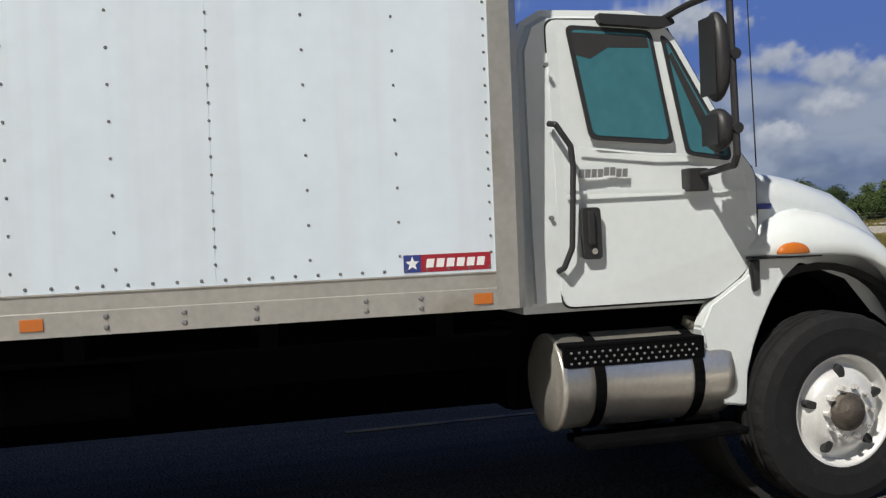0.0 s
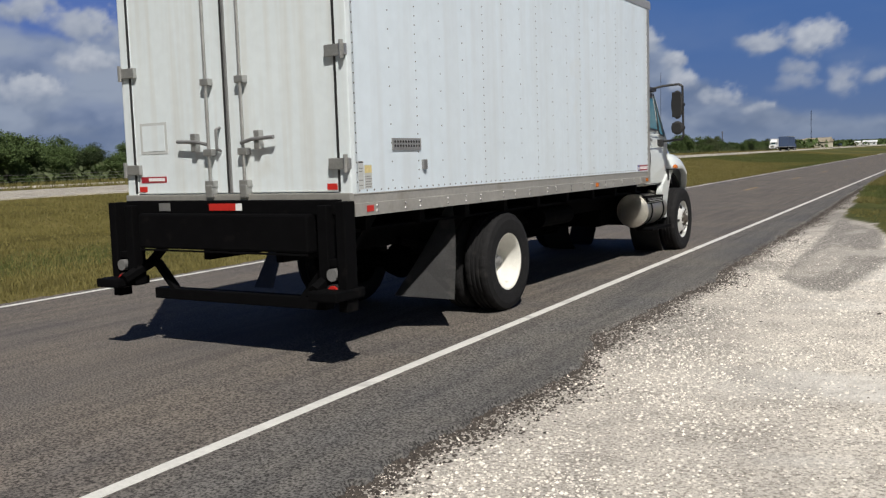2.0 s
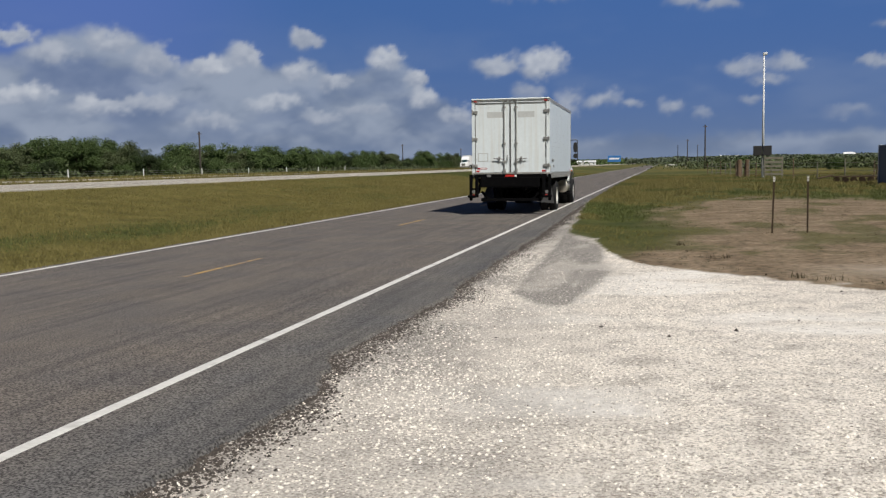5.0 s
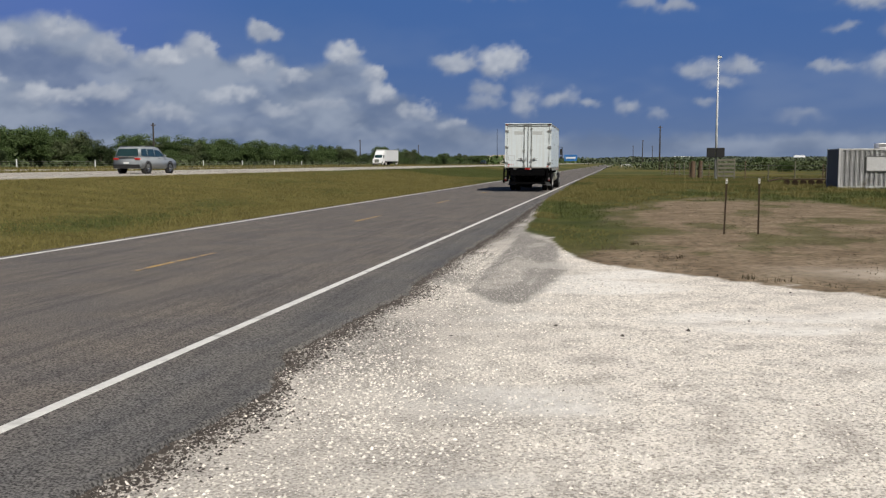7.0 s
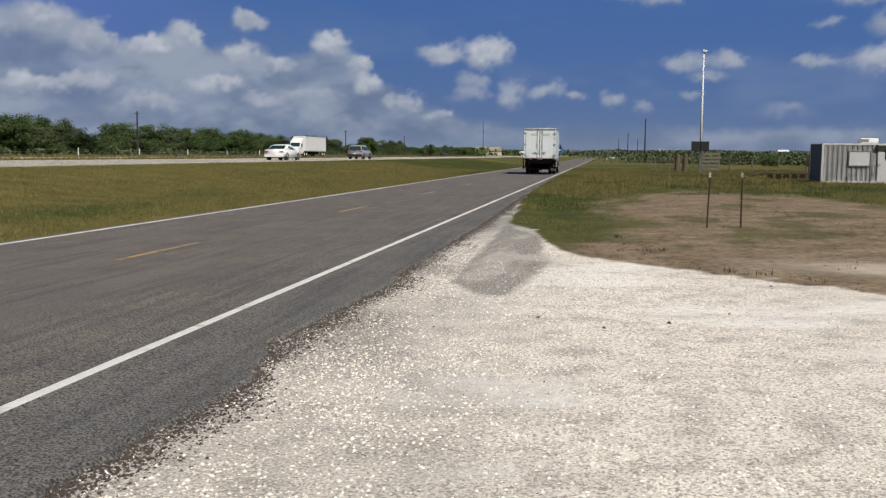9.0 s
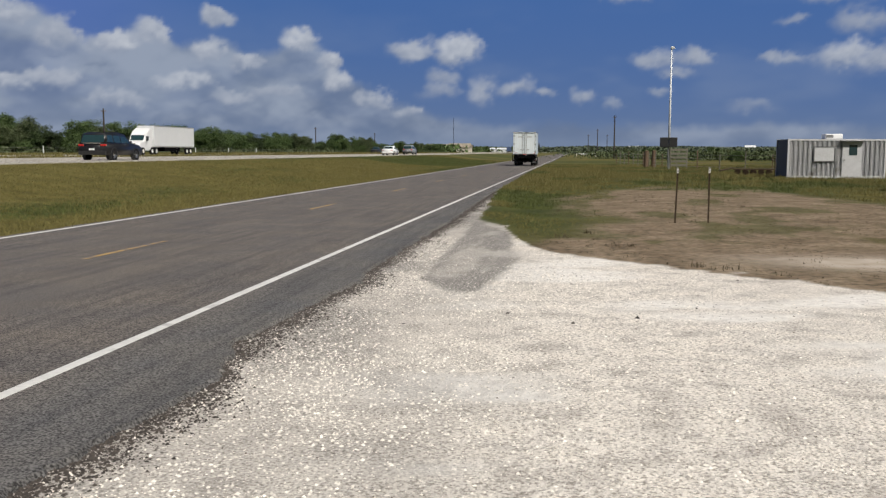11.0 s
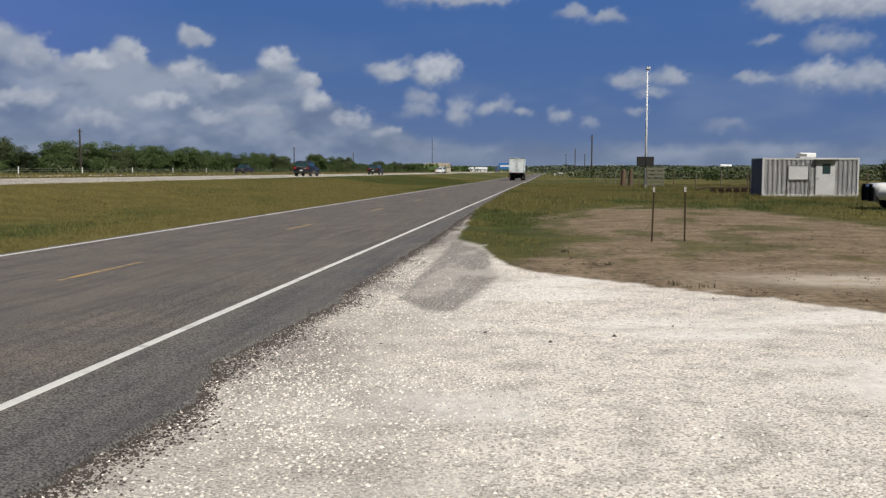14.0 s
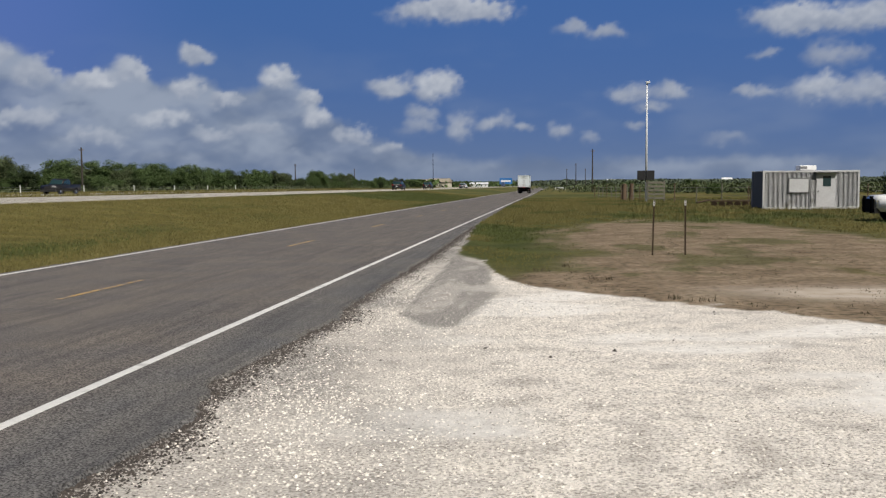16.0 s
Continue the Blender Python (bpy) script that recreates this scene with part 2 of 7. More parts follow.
# ---- sky with fair-weather clouds, far behind everything ----
def sky_backdrop():
    az = np.radians(np.arange(-104, 52.01, 0.13))
    el = np.radians(np.concatenate([[-2.0, -1.0], np.arange(0, 13, 0.10), np.arange(13, 34, 0.6)]))
    A, E = np.meshgrid(az, el)
    R = 3200.0
    V = np.stack([R * np.sin(A) * np.cos(E), R * np.cos(A) * np.cos(E), R * np.sin(E)], -1).reshape(-1, 3)
    ny, nx = A.shape
    i = np.arange((ny - 1) * (nx - 1))
    r, c = i // (nx - 1), i % (nx - 1)
    F = np.stack([r * nx + c, (r + 1) * nx + c, (r + 1) * nx + c + 1, r * nx + c + 1], -1)
    a, e = np.degrees(A), np.degrees(E)
    lin = lambda r, g, b: np.array(srgb(r, g, b)[:3])
    # clear sky: deeper blue aloft, milky towards the horizon
    haze = np.exp(-np.clip(e, 0, 90) / 4.6)[..., None]
    leftw = sstep(-20, -34, a)[..., None]
    rgb = lin(107, 124, 152) * haze + (lin(62, 101, 162) * (1 - leftw) + lin(80, 109, 176) * leftw) * (1 - haze)
    w1, w2 = fbm(a * 0.8, e * 0.9, 4, 5) - 0.5, fbm(a * 0.8 + 40, e * 0.9 + 7, 4, 9) - 0.5
    w3, w4 = fbm(a * 2.6, e * 2.9, 3, 15) - 0.5, fbm(a * 2.6 + 40, e * 2.9 + 7, 3, 19) - 0.5
    aw, ew = a + 0.95 * w1 + 0.35 * w3, e + 0.75 * w2 + 0.30 * w4
    # the grey body of the bank of cumulus
    tops_az = [-104, -80, -66, -58, -52, -48, -45, -43, -40, -36.5, -34, -31, -29.6, -27.5, -25.5, -24.2, -22.4, -20.3, -18.4, -16.9, -15.3, -14.5, -12.5, -10, -7, 52]
    tops_el = [7, 8, 7, 8.6, 7.6, 8.2, 7.0, 7.0, 6.0, 7.7, 8.3, 7.4, 6.1, 6.7, 7.3, 5.8, 6.3, 5.4, 5.6, 6.9, 5.6, 4.1, 3.3, 2.1, 1.3, 0.9]
    top = np.interp(aw, tops_az, tops_el)
    tone = fbm(a * 0.22, e * 0.55, 4, 21)
    body = sstep(-0.45, 0.45, top + 0.35 - ew + 0.4 * w4) * (0.80 + 0.18 * sstep(0.36, 0.6, tone)) * (0.35 + 0.65 * sstep(-0.4, 2.0, e))
    lump = fbm(aw * 0.45, ew * 0.8, 4, 23)
    grey = lin(106, 121, 147) + (lin(146, 157, 176) - lin(106, 121, 147)) * (sstep(0.30, 0.70, 0.5 * tone + 0.5 * lump + 0.022 * (e - 2.5)))[..., None]
    rgb = rgb * (1 - body[..., None]) + grey * body[..., None]
    rng = np.random.default_rng(8)

    def heap(x, y, w, h, white=1.0, alpha=0.95, n=11, flat=0.5):
        """One cumulus: overlapping soft lumps, the upper ones set first, each bright above and grey below."""
        nonlocal rgb
        lumps = []
        for k in range(n):
            u = rng.uniform(-1, 1)
            v = rng.uniform(-flat, 1) * math.sqrt(max(0.05, 1 - u * u))
            lumps.append((x + 0.72 * w * u, y + 0.66 * h * v, rng.uniform(0.34, 0.62)))
        for px, py, k in sorted(lumps, key=lambda q: -q[1]):
            ra, rb = k * w * 1.05 + 0.10, k * h * 1.15 + 0.10
            j0, j1 = np.searchsorted(az, np.radians([px - 2 * ra - 1, px + 2 * ra + 1]))
            i0, i1 = np.searchsorted(el, np.radians([py - 2 * rb - 1, py + 2 * rb + 1]))
            if j1 <= j0 or i1 <= i0:
                continue
            q = (slice(i0, i1), slice(j0, j1))
            dx, dy = (aw[q] - px) / ra, (ew[q] - py) / rb
            cover = sstep(1.40, 0.10, np.hypot(dx, dy) + 0.7 * w3[q] + 0.4 * w2[q]) * alpha * (0.30 + 0.70 * sstep(-1.0, 0.3, dy))
            lit = np.clip(0.50 + 0.36 * dy + 0.10 * dx + 0.30 * (py - y) / h + 0.5 * w4[q] + 0.3 * w2[q], 0, 1) * white
            col = lin(134, 145, 166) + (lin(190, 195, 204) - lin(134, 145, 166)) * (lit ** 1.25)[..., None]
            cover = cover * (0.45 + 0.55 * sstep(1.5, 5.5, py))
            rgb[q] = rgb[q] * (1 - cover[..., None]) + col * cover[..., None]
    # the bank's own heads and shoulders
    for x, y, w, h, wh in ((-53.7, 9.4, 1.7, 1.0, 0.75), (-50.5, 8.6, 2.0, 1.2, 0.7), (-51.0, 6.6, 1.8, 0.8, 0.85), (-54.0, 5.0, 2.2, 0.8, 0.95), (-47.5, 8.0, 1.6, 1.0, 0.7),
                           (-43.6, 9.3, 0.8, 1.0, 0.6), (-44.6, 6.0, 1.9, 1.2, 1.05), (-39.4, 7.9, 1.7, 0.55, 0.85), (-38.2, 4.5, 1.5, 0.75, 1.05), (-34.2, 3.8, 1.7, 0.7, 1.0),
                           (-34.0, 7.7, 1.5, 0.9, 0.75), (-36.8, 6.8, 1.2, 0.8, 0.7), (-31.2, 6.6, 1.0, 0.9, 0.6), (-28.0, 6.2, 1.6, 0.9, 0.95)):
        heap(x, y, w, h, wh, 0.8)
    for x, y, w, h, wh in ((-25.8, 6.9, 0.9, 0.75, 0.85), (-24.3, 4.1, 1.6, 0.65, 1.05), (-22.6, 5.9, 0.8, 0.7, 0.85), (-20.2, 5.3, 0.9, 0.5, 0.9), (-17.1, 6.7, 0.9, 0.8, 1.0),
                           (-15.4, 5.5, 0.7, 0.5, 0.9), (-14.8, 4.2, 0.9, 0.7, 0.95), (-12.6, 3.1, 1.2, 0.6, 0.8), (-10.6, 2.4, 1.0, 0.35, 0.6), (-28.0, 3.0, 1.7, 0.6, 0.75),
                           (-31.5, 4.2, 1.6, 0.7, 0.7), (-21.5, 3.2, 1.5, 0.5, 0.6), (-18.5, 3.6, 1.4, 0.5, 0.6)):
        heap(x, y, w, h, wh, 0.75)
    # single clouds in the clear
    for x, y, w, h, wh, al in ((-22.0, 7.9, 0.95, 0.6, 0.72, 0.9), (-9.9, 6.1, 1.5, 0.7, 0.8, 0.75), (-7.1, 5.9, 1.25, 0.95, 1.0, 0.85), (-8.0, 4.5, 1.0, 0.5, 0.5, 0.35), (-8.7, 3.6, 1.5, 0.6, 0.5, 0.3),
                               (-5.8, 3.5, 1.1, 1.0, 0.7, 0.38), (-3.4, 3.8, 1.0, 0.75, 0.7, 0.45), (-1.7, 3.75, 0.45, 0.3, 0.65, 0.4), (0.5, 3.3, 0.6, 0.5, 0.7, 0.38), (2.3, 2.9, 0.6, 0.4, 0.6, 0.25)):
        heap(x, y, w, h, wh, al)
    for x, y, w, h, wh, al in ((5.0, 5.6, 1.3, 0.65, 0.65, 0.42), (7.2, 5.5, 0.95, 0.55, 0.65, 0.40), (6.0, 4.7, 1.1, 0.35, 0.5, 0.26), (5.2, 3.7, 0.7, 0.25, 0.5, 0.25), (10.7, 2.7, 1.3, 0.5, 0.5, 0.2),
                               (12.3, 5.4, 1.2, 0.4, 0.6, 0.35), (15.6, 5.3, 1.6, 0.8, 0.9, 0.5), (17.9, 5.0, 1.8, 1.0, 0.75, 0.45), (17.0, 7.2, 2.0, 0.9, 0.45, 0.3), (12.6, 7.6, 0.8, 0.3, 0.5, 0.25)):
        heap(x, y, w, h, wh, al)
    for x, y, w, h, wh, al in ((14.2, 9.4, 2.4, 1.0, 0.8, 0.85), (17.6, 9.2, 2.6, 0.9, 0.75, 0.8), (1.5, 9.7, 1.1, 0.5, 0.5, 0.3), (3.4, 9.3, 1.1, 0.45, 0.45, 0.25), (-6.0, 10.8, 3.6, 0.9, 0.85, 0.9),
                               (-29, 13.0, 2.5, 0.8, 0.6, 0.5), (-60, 12, 4, 1.5, 0.8, 0.9), (-76, 13, 5, 2, 0.8, 0.9), (28, 7, 5, 2, 0.8, 0.8), (40, 9, 6, 2, 0.8, 0.8)):
        heap(x, y, w, h, wh, al, 15)
    # thin veil over the low sky
    veil = 0.16 * sstep(0.45, 0.75, fbm(a * 0.16, e * 0.4, 4, 33)) * sstep(11, 3, e)
    rgb = rgb * (1 - veil[..., None]) + lin(150, 162, 180) * veil[..., None]
    rgb = np.clip(rgb, 0, 1)
    m = bpy.data.materials.new("sky_glow")
    m.use_nodes = True
    n, l = nodes_of(m)
    n.remove(n["Principled BSDF"])
    em, at = n.new("ShaderNodeEmission"), n.new("ShaderNodeAttribute")
    at.attribute_name = "sky"
    l.new(at.outputs["Color"], em.inputs["Color"])
    l.new(em.outputs[0], n["Material Output"].inputs["Surface"])
    ob = from_arrays("backdrop", V, F, m, True)
    att = ob.data.attributes.new("sky", "FLOAT_COLOR", "POINT")
    att.data.foreach_set("color", np.concatenate([rgb.reshape(-1, 3), np.ones((nx * ny, 1))], 1).astype(np.float32).ravel())
    return tagged(ob, "blue sky with bright cumulus clouds along the horizon", "sky", kind="structure")


sky_backdrop()


# ---- ground ----
ROAD_L, LINE_L, LINE_R, MID = -10.72, -10.45, -3.75, -7.17


def ground_z(x, y):
    """The verge falls a little beside the road and climbs to the highway's bank on the left."""
    x, y = np.asarray(x, float), np.asarray(y, float)
    xs = [-400, -76, -66, -54, -47, -40, -27, -25.0, -19, -14, -11.0, -10.6, -2.6, 0, 4, 30, 400]
    zs = [1.35, 1.05, 1.0, 1.0, 0.75, 1.02, 0.95, 0.78, 0.10, -0.16, -0.08, -0.03, -0.03, -0.01, 0.0, -0.06, 0.0]
    z = np.interp(x, xs, zs)
    soft = 0.05 * (fbm(x * 0.12, y * 0.12, 3, 2) - 0.5) + 0.006 * (fbm(x * 0.9, y * 0.9, 3, 4) - 0.5)
    road = (x > -11.2) & (x < -2.3)
    hw = ((x < -26.5) & (x > -40.5)) | ((x < -53.5) & (x > -66.5))
    soft = np.where(road | hw, 0, soft)
    lot = (x > -2.7) & (y < 15) & (y > -25)
    return z + np.where(lot, 0.35 * soft, soft)


def gravel_edge(x):
    """How far ahead the gravel lot reaches at x."""
    return np.interp(x, [-3.2, -2.5, -2.3, -1.5, -0.74, -0.14, 0.7, 1.7, 2.4, 3.05, 3.9, 7, 14, 30], [40, 27, 22.5, 20.4, 15.8, 14.7, 13.8, 12.85, 12.15, 11.4, 10.8, 9.0, 6.5, 4])


def road_edge(y):
    """Where the asphalt breaks off beside the lot; it narrows further on."""
    y = np.asarray(y, float)
    x = np.interp(y, [-60, 2, 3.9, 5.2, 6.1, 6.5, 7.3, 9, 11, 12.5, 15.5, 21, 31, 37, 60], [-2.6, -2.62, -2.67, -2.62, -2.54, -2.66, -2.86, -2.81, -2.67, -2.80, -2.85, -2.88, -3.10, -3.22, -3.3])
    return x + 0.10 * (fbm(y * 1.6, 3.0 + 0 * y, 3, 31) - 0.5) + 0.10 * (fbm(y * 5.0, 6.0 + 0 * y, 2, 36) - 0.5)


def tar_wedge(x, y):
    """A wedge of old tar where the lot narrows beside the road."""
    w = 0.22 * (fbm(x * 2.6, y * 1.3, 4, 61) - 0.5)
    left = sstep(0.05, -0.05, np.interp(y, [10.2, 11.5, 19, 21], [-1.3, -1.97, -2.2, -2.3]) - x + w * 0.4)
    right = sstep(0.10, -0.10, x - np.interp(y, [10.3, 13.3, 18.6, 20.5], [-1.1, -0.75, -1.3, -2.0]) + w)
    return left * right * sstep(10.1, 10.6, y + 2 * w)


def make_ground():
    def axis(spans):
        return np.unique(np.round(np.concatenate([np.arange(a, b, s) for a, b, s in spans]), 3))
    gx = axis([(-3000, -400, 200), (-400, -100, 25), (-100, -40, 2.0), (-40, -11.5, 0.5), (-11.5, -10.2, 0.1), (-10.2, -3.2, 1.0), (-3.2, 6, 0.08),
               (6, 16, 0.2), (16, 30, 0.6), (30, 100, 5), (100, 500, 40), (500, 3001, 250)])
    gy = axis([(-400, -60, 40), (-60, -4, 2.0), (-4, 2, 0.25), (2, 20, 0.09), (20, 45, 0.3), (45, 120, 2.0), (120, 500, 20), (500, 3401, 200)])
    X, Y = np.meshgrid(gx, gy)
    Z = ground_z(X, Y)
    ny, nx = X.shape
    V = np.stack([X, Y, Z], -1).reshape(-1, 3)
    i = np.arange((ny - 1) * (nx - 1))
    r, c = i // (nx - 1), i % (nx - 1)
    F = np.stack([r * nx + c, r * nx + c + 1, (r + 1) * nx + c + 1, (r + 1) * nx + c], -1)
    wob = 1.0 * (fbm(X * 0.7, Y * 0.35, 4, 6) - 0.5) + 1.0 * (fbm(X * 3.1, Y * 2.2, 4, 7) - 0.5)
    gravel = sstep(0.16, -0.16, Y - gravel_edge(X + 0.3 * (fbm(X * 2, Y * 0.8, 3, 8) - 0.5)) + wob) * (X > -3.5) * sstep(-30, -26, Y)
    # bare dirt between the lot and the grass by the fence, with a ragged grassy margin at the road
    rag = 2.6 * (fbm(X * 0.5, Y * 0.25, 4, 14) - 0.5)
    field = sstep(-1.0, 1.0, X - np.interp(Y, [12, 16, 21, 30, 38, 46], [-2.0, -0.6, 0.1, 0.2, 1.0, 4.0]) + rag)
    field = field * sstep(3.0, -3.0, Y - np.interp(X, [0, 8, 10, 30], [45, 40, 29, 20]) + 3 * rag) * (X > -2.7)
    tufts = sstep(0.50, 0.66, fbm(X * 0.9, Y * 0.45, 5, 13)) * 0.62 * sstep(12.5, 16.5, Y + 0.35 * X)
    dry = np.clip(field * (1 - tufts) + 0.75 * sstep(1.4, 0.2, np.abs(Y - gravel_edge(X) - 0.6)) * (X > -0.4), 0, 1)
    sand = 1.6 * np.exp(-((X - 6.6) / 3.6) ** 4 - ((Y - 13.9 + 0.05 * (X - 5) + 0.15 * rag) / 0.85) ** 2)
    sand = np.clip(sand * (0.7 + 0.6 * fbm(X * 1.5, Y * 1.5, 4, 17)), 0, 1)
    green = sstep(0.42, 0.62, fbm(X * 0.10, Y * 0.045, 4, 15) + 0.34 * np.exp(-((X + 16.2) / 2.4) ** 2) * sstep(70, 30, Y) + 0.05 * ((X > 4) & (Y > 30)))
    pale = sstep(0.50, 0.64, fbm(X * 2.4, Y * 0.55, 4, 62))
    worn = 0.95 * tar_wedge(X, Y) * (1 - 0.35 * pale)
    near = X - road_edge(Y)
    crumbs = np.maximum(0.9 * sstep(0.50, 0.05, near + 0.5 * (fbm(X * 3.0, Y * 2.0, 3, 63) - 0.5)), (0.48 + 0.42 * sstep(0.38, 0.60, fbm(X * 1.2 + 0.2 * Y, Y * 0.7, 4, 64))) * sstep(3.0, 0.3, near))
    worn = np.clip(np.maximum(worn, crumbs * (Y < 60)), 0, 1)
    tread = sstep(0.5, 0.68, fbm(X * 0.35 + 0.25 * Y, Y * 1.1 - 0.2 * X, 4, 67)) * sstep(-2.2, -0.6, X)
    m = bpy.data.materials.new("ground_cover")
    m.use_nodes = True
    n, l = nodes_of(m)
    b = n["Principled BSDF"]
    b.inputs["Roughness"].default_value, b.inputs["Specular IOR Level"].default_value = 0.95, 0.15
    co = n.new("ShaderNodeTexCoord")

    def noise_(scale, detail=5, stretch=None):
        t = n.new("ShaderNodeTexNoise")
        t.inputs["Scale"].default_value, t.inputs["Detail"].default_value = scale, detail
        if stretch:
            mp = n.new("ShaderNodeMapping")
            mp.inputs["Scale"].default_value = stretch
            l.new(co.outputs["Object"], mp.inputs["Vector"])
            l.new(mp.outputs[0], t.inputs["Vector"])
        else:
            l.new(co.outputs["Object"], t.inputs["Vector"])
        return t.outputs["Fac"]

    def ramp(v, stops):
        q = n.new("ShaderNodeValToRGB")
        while len(q.color_ramp.elements) < len(stops):
            q.color_ramp.elements.new(0.5)
        for k, (p, col) in zip(q.color_ramp.elements, stops):
            k.position, k.color = p, (*col, 1)
        l.new(v, q.inputs["Fac"])
        return q.outputs["Color"]

    def mixc(f, a, c2):
        q = n.new("ShaderNodeMix")
        q.data_type = "RGBA"
        l.new(f, q.inputs["Factor"])
        l.new(a, q.inputs["A"])
        l.new(c2, q.inputs["B"])
        return q.outputs["Result"]

    def attr(name):
        q = n.new("ShaderNodeAttribute")
        q.attribute_name = name
        return q.outputs["Fac"]

    straw = ramp(noise_(0.55, 10), [(0.30, (0.076, 0.066, 0.018)), (0.5, (0.120, 0.104, 0.029)), (0.72, (0.178, 0.150, 0.052))])
    lush = ramp(noise_(0.7, 10), [(0.30, (0.046, 0.056, 0.015)), (0.7, (0.088, 0.094, 0.026))])
    grassc = mixc(attr("green"), straw, lush)
    soil = ramp(noise_(1.1, 12), [(0.28, (0.142, 0.104, 0.067)), (0.5, (0.218, 0.165, 0.112)), (0.72, (0.300, 0.236, 0.166))])
    litter = ramp(noise_(7.5, 8), [(0.34, (0.45, 0.47, 0.40)), (0.50, (1, 1, 1)), (0.66, (1.30, 1.26, 1.20))])
    sl = n.new("ShaderNodeMix")
    sl.data_type, sl.blend_type = "RGBA", "MULTIPLY"
    sl.inputs["Factor"].default_value = 0.85
    l.new(soil, sl.inputs["A"])
    l.new(litter, sl.inputs["B"])
    cover = mixc(attr("dry"), grassc, sl.outputs["Result"])
    pale = ramp(noise_(3, 8), [(0.3, (0.40, 0.33, 0.26)), (0.7, (0.54, 0.47, 0.39))])
    cover = mixc(attr("sand"), cover, pale)
    st = ramp(noise_(48, 6), [(0.36, (0.36, 0.33, 0.29)), (0.48, (0.70, 0.655, 0.60)), (0.60, (0.90, 0.855, 0.795))])
    st2 = ramp(noise_(2.6, 12), [(0.34, (0.70, 0.68, 0.66)), (0.46, (0.92, 0.905, 0.885)), (0.60, (1.03, 1.01, 0.98))])
    q = n.new("ShaderNodeMix")
    q.data_type, q.blend_type = "RGBA", "MULTIPLY"
    q.inputs["Factor"].default_value = 1.0
    l.new(st, q.inputs["A"])
    l.new(st2, q.inputs["B"])
    dust = ramp(noise_(9, 8), [(0.35, (0.70, 0.665, 0.62)), (0.65, (0.88, 0.845, 0.79))])
    lot0 = mixc(attr("tread"), q.outputs["Result"], dust)
    tar = ramp(noise_(44, 6), [(0.36, (0.06, 0.055, 0.05)), (0.47, (0.20, 0.185, 0.17)), (0.60, (0.48, 0.45, 0.41))])
    lot = mixc(attr("worn"), lot0, tar)
    col = mixc(attr("gravel"), cover, lot)
    l.new(col, b.inputs["Base Color"])
    bp = n.new("ShaderNodeBump")
    bp.inputs["Strength"].default_value, bp.inputs["Distance"].default_value = 0.75, 0.028
    l.new(noise_(70, 5), bp.inputs["Height"])
    l.new(bp.outputs["Normal"], b.inputs["Normal"])
    ob = from_arrays("ground", V, F, m, True)
    for name, val in (("gravel", gravel), ("dry", dry), ("green", green), ("sand", sand), ("worn", worn), ("tread", tread)):
        t = ob.data.attributes.new(name, "FLOAT", "POINT")
        t.data.foreach_set("value", val.astype(np.float32).ravel())
    return tagged(ob, "white gravel lot, dry dirt and straw-coloured grass verge", "ground", kind="structure")


make_ground()


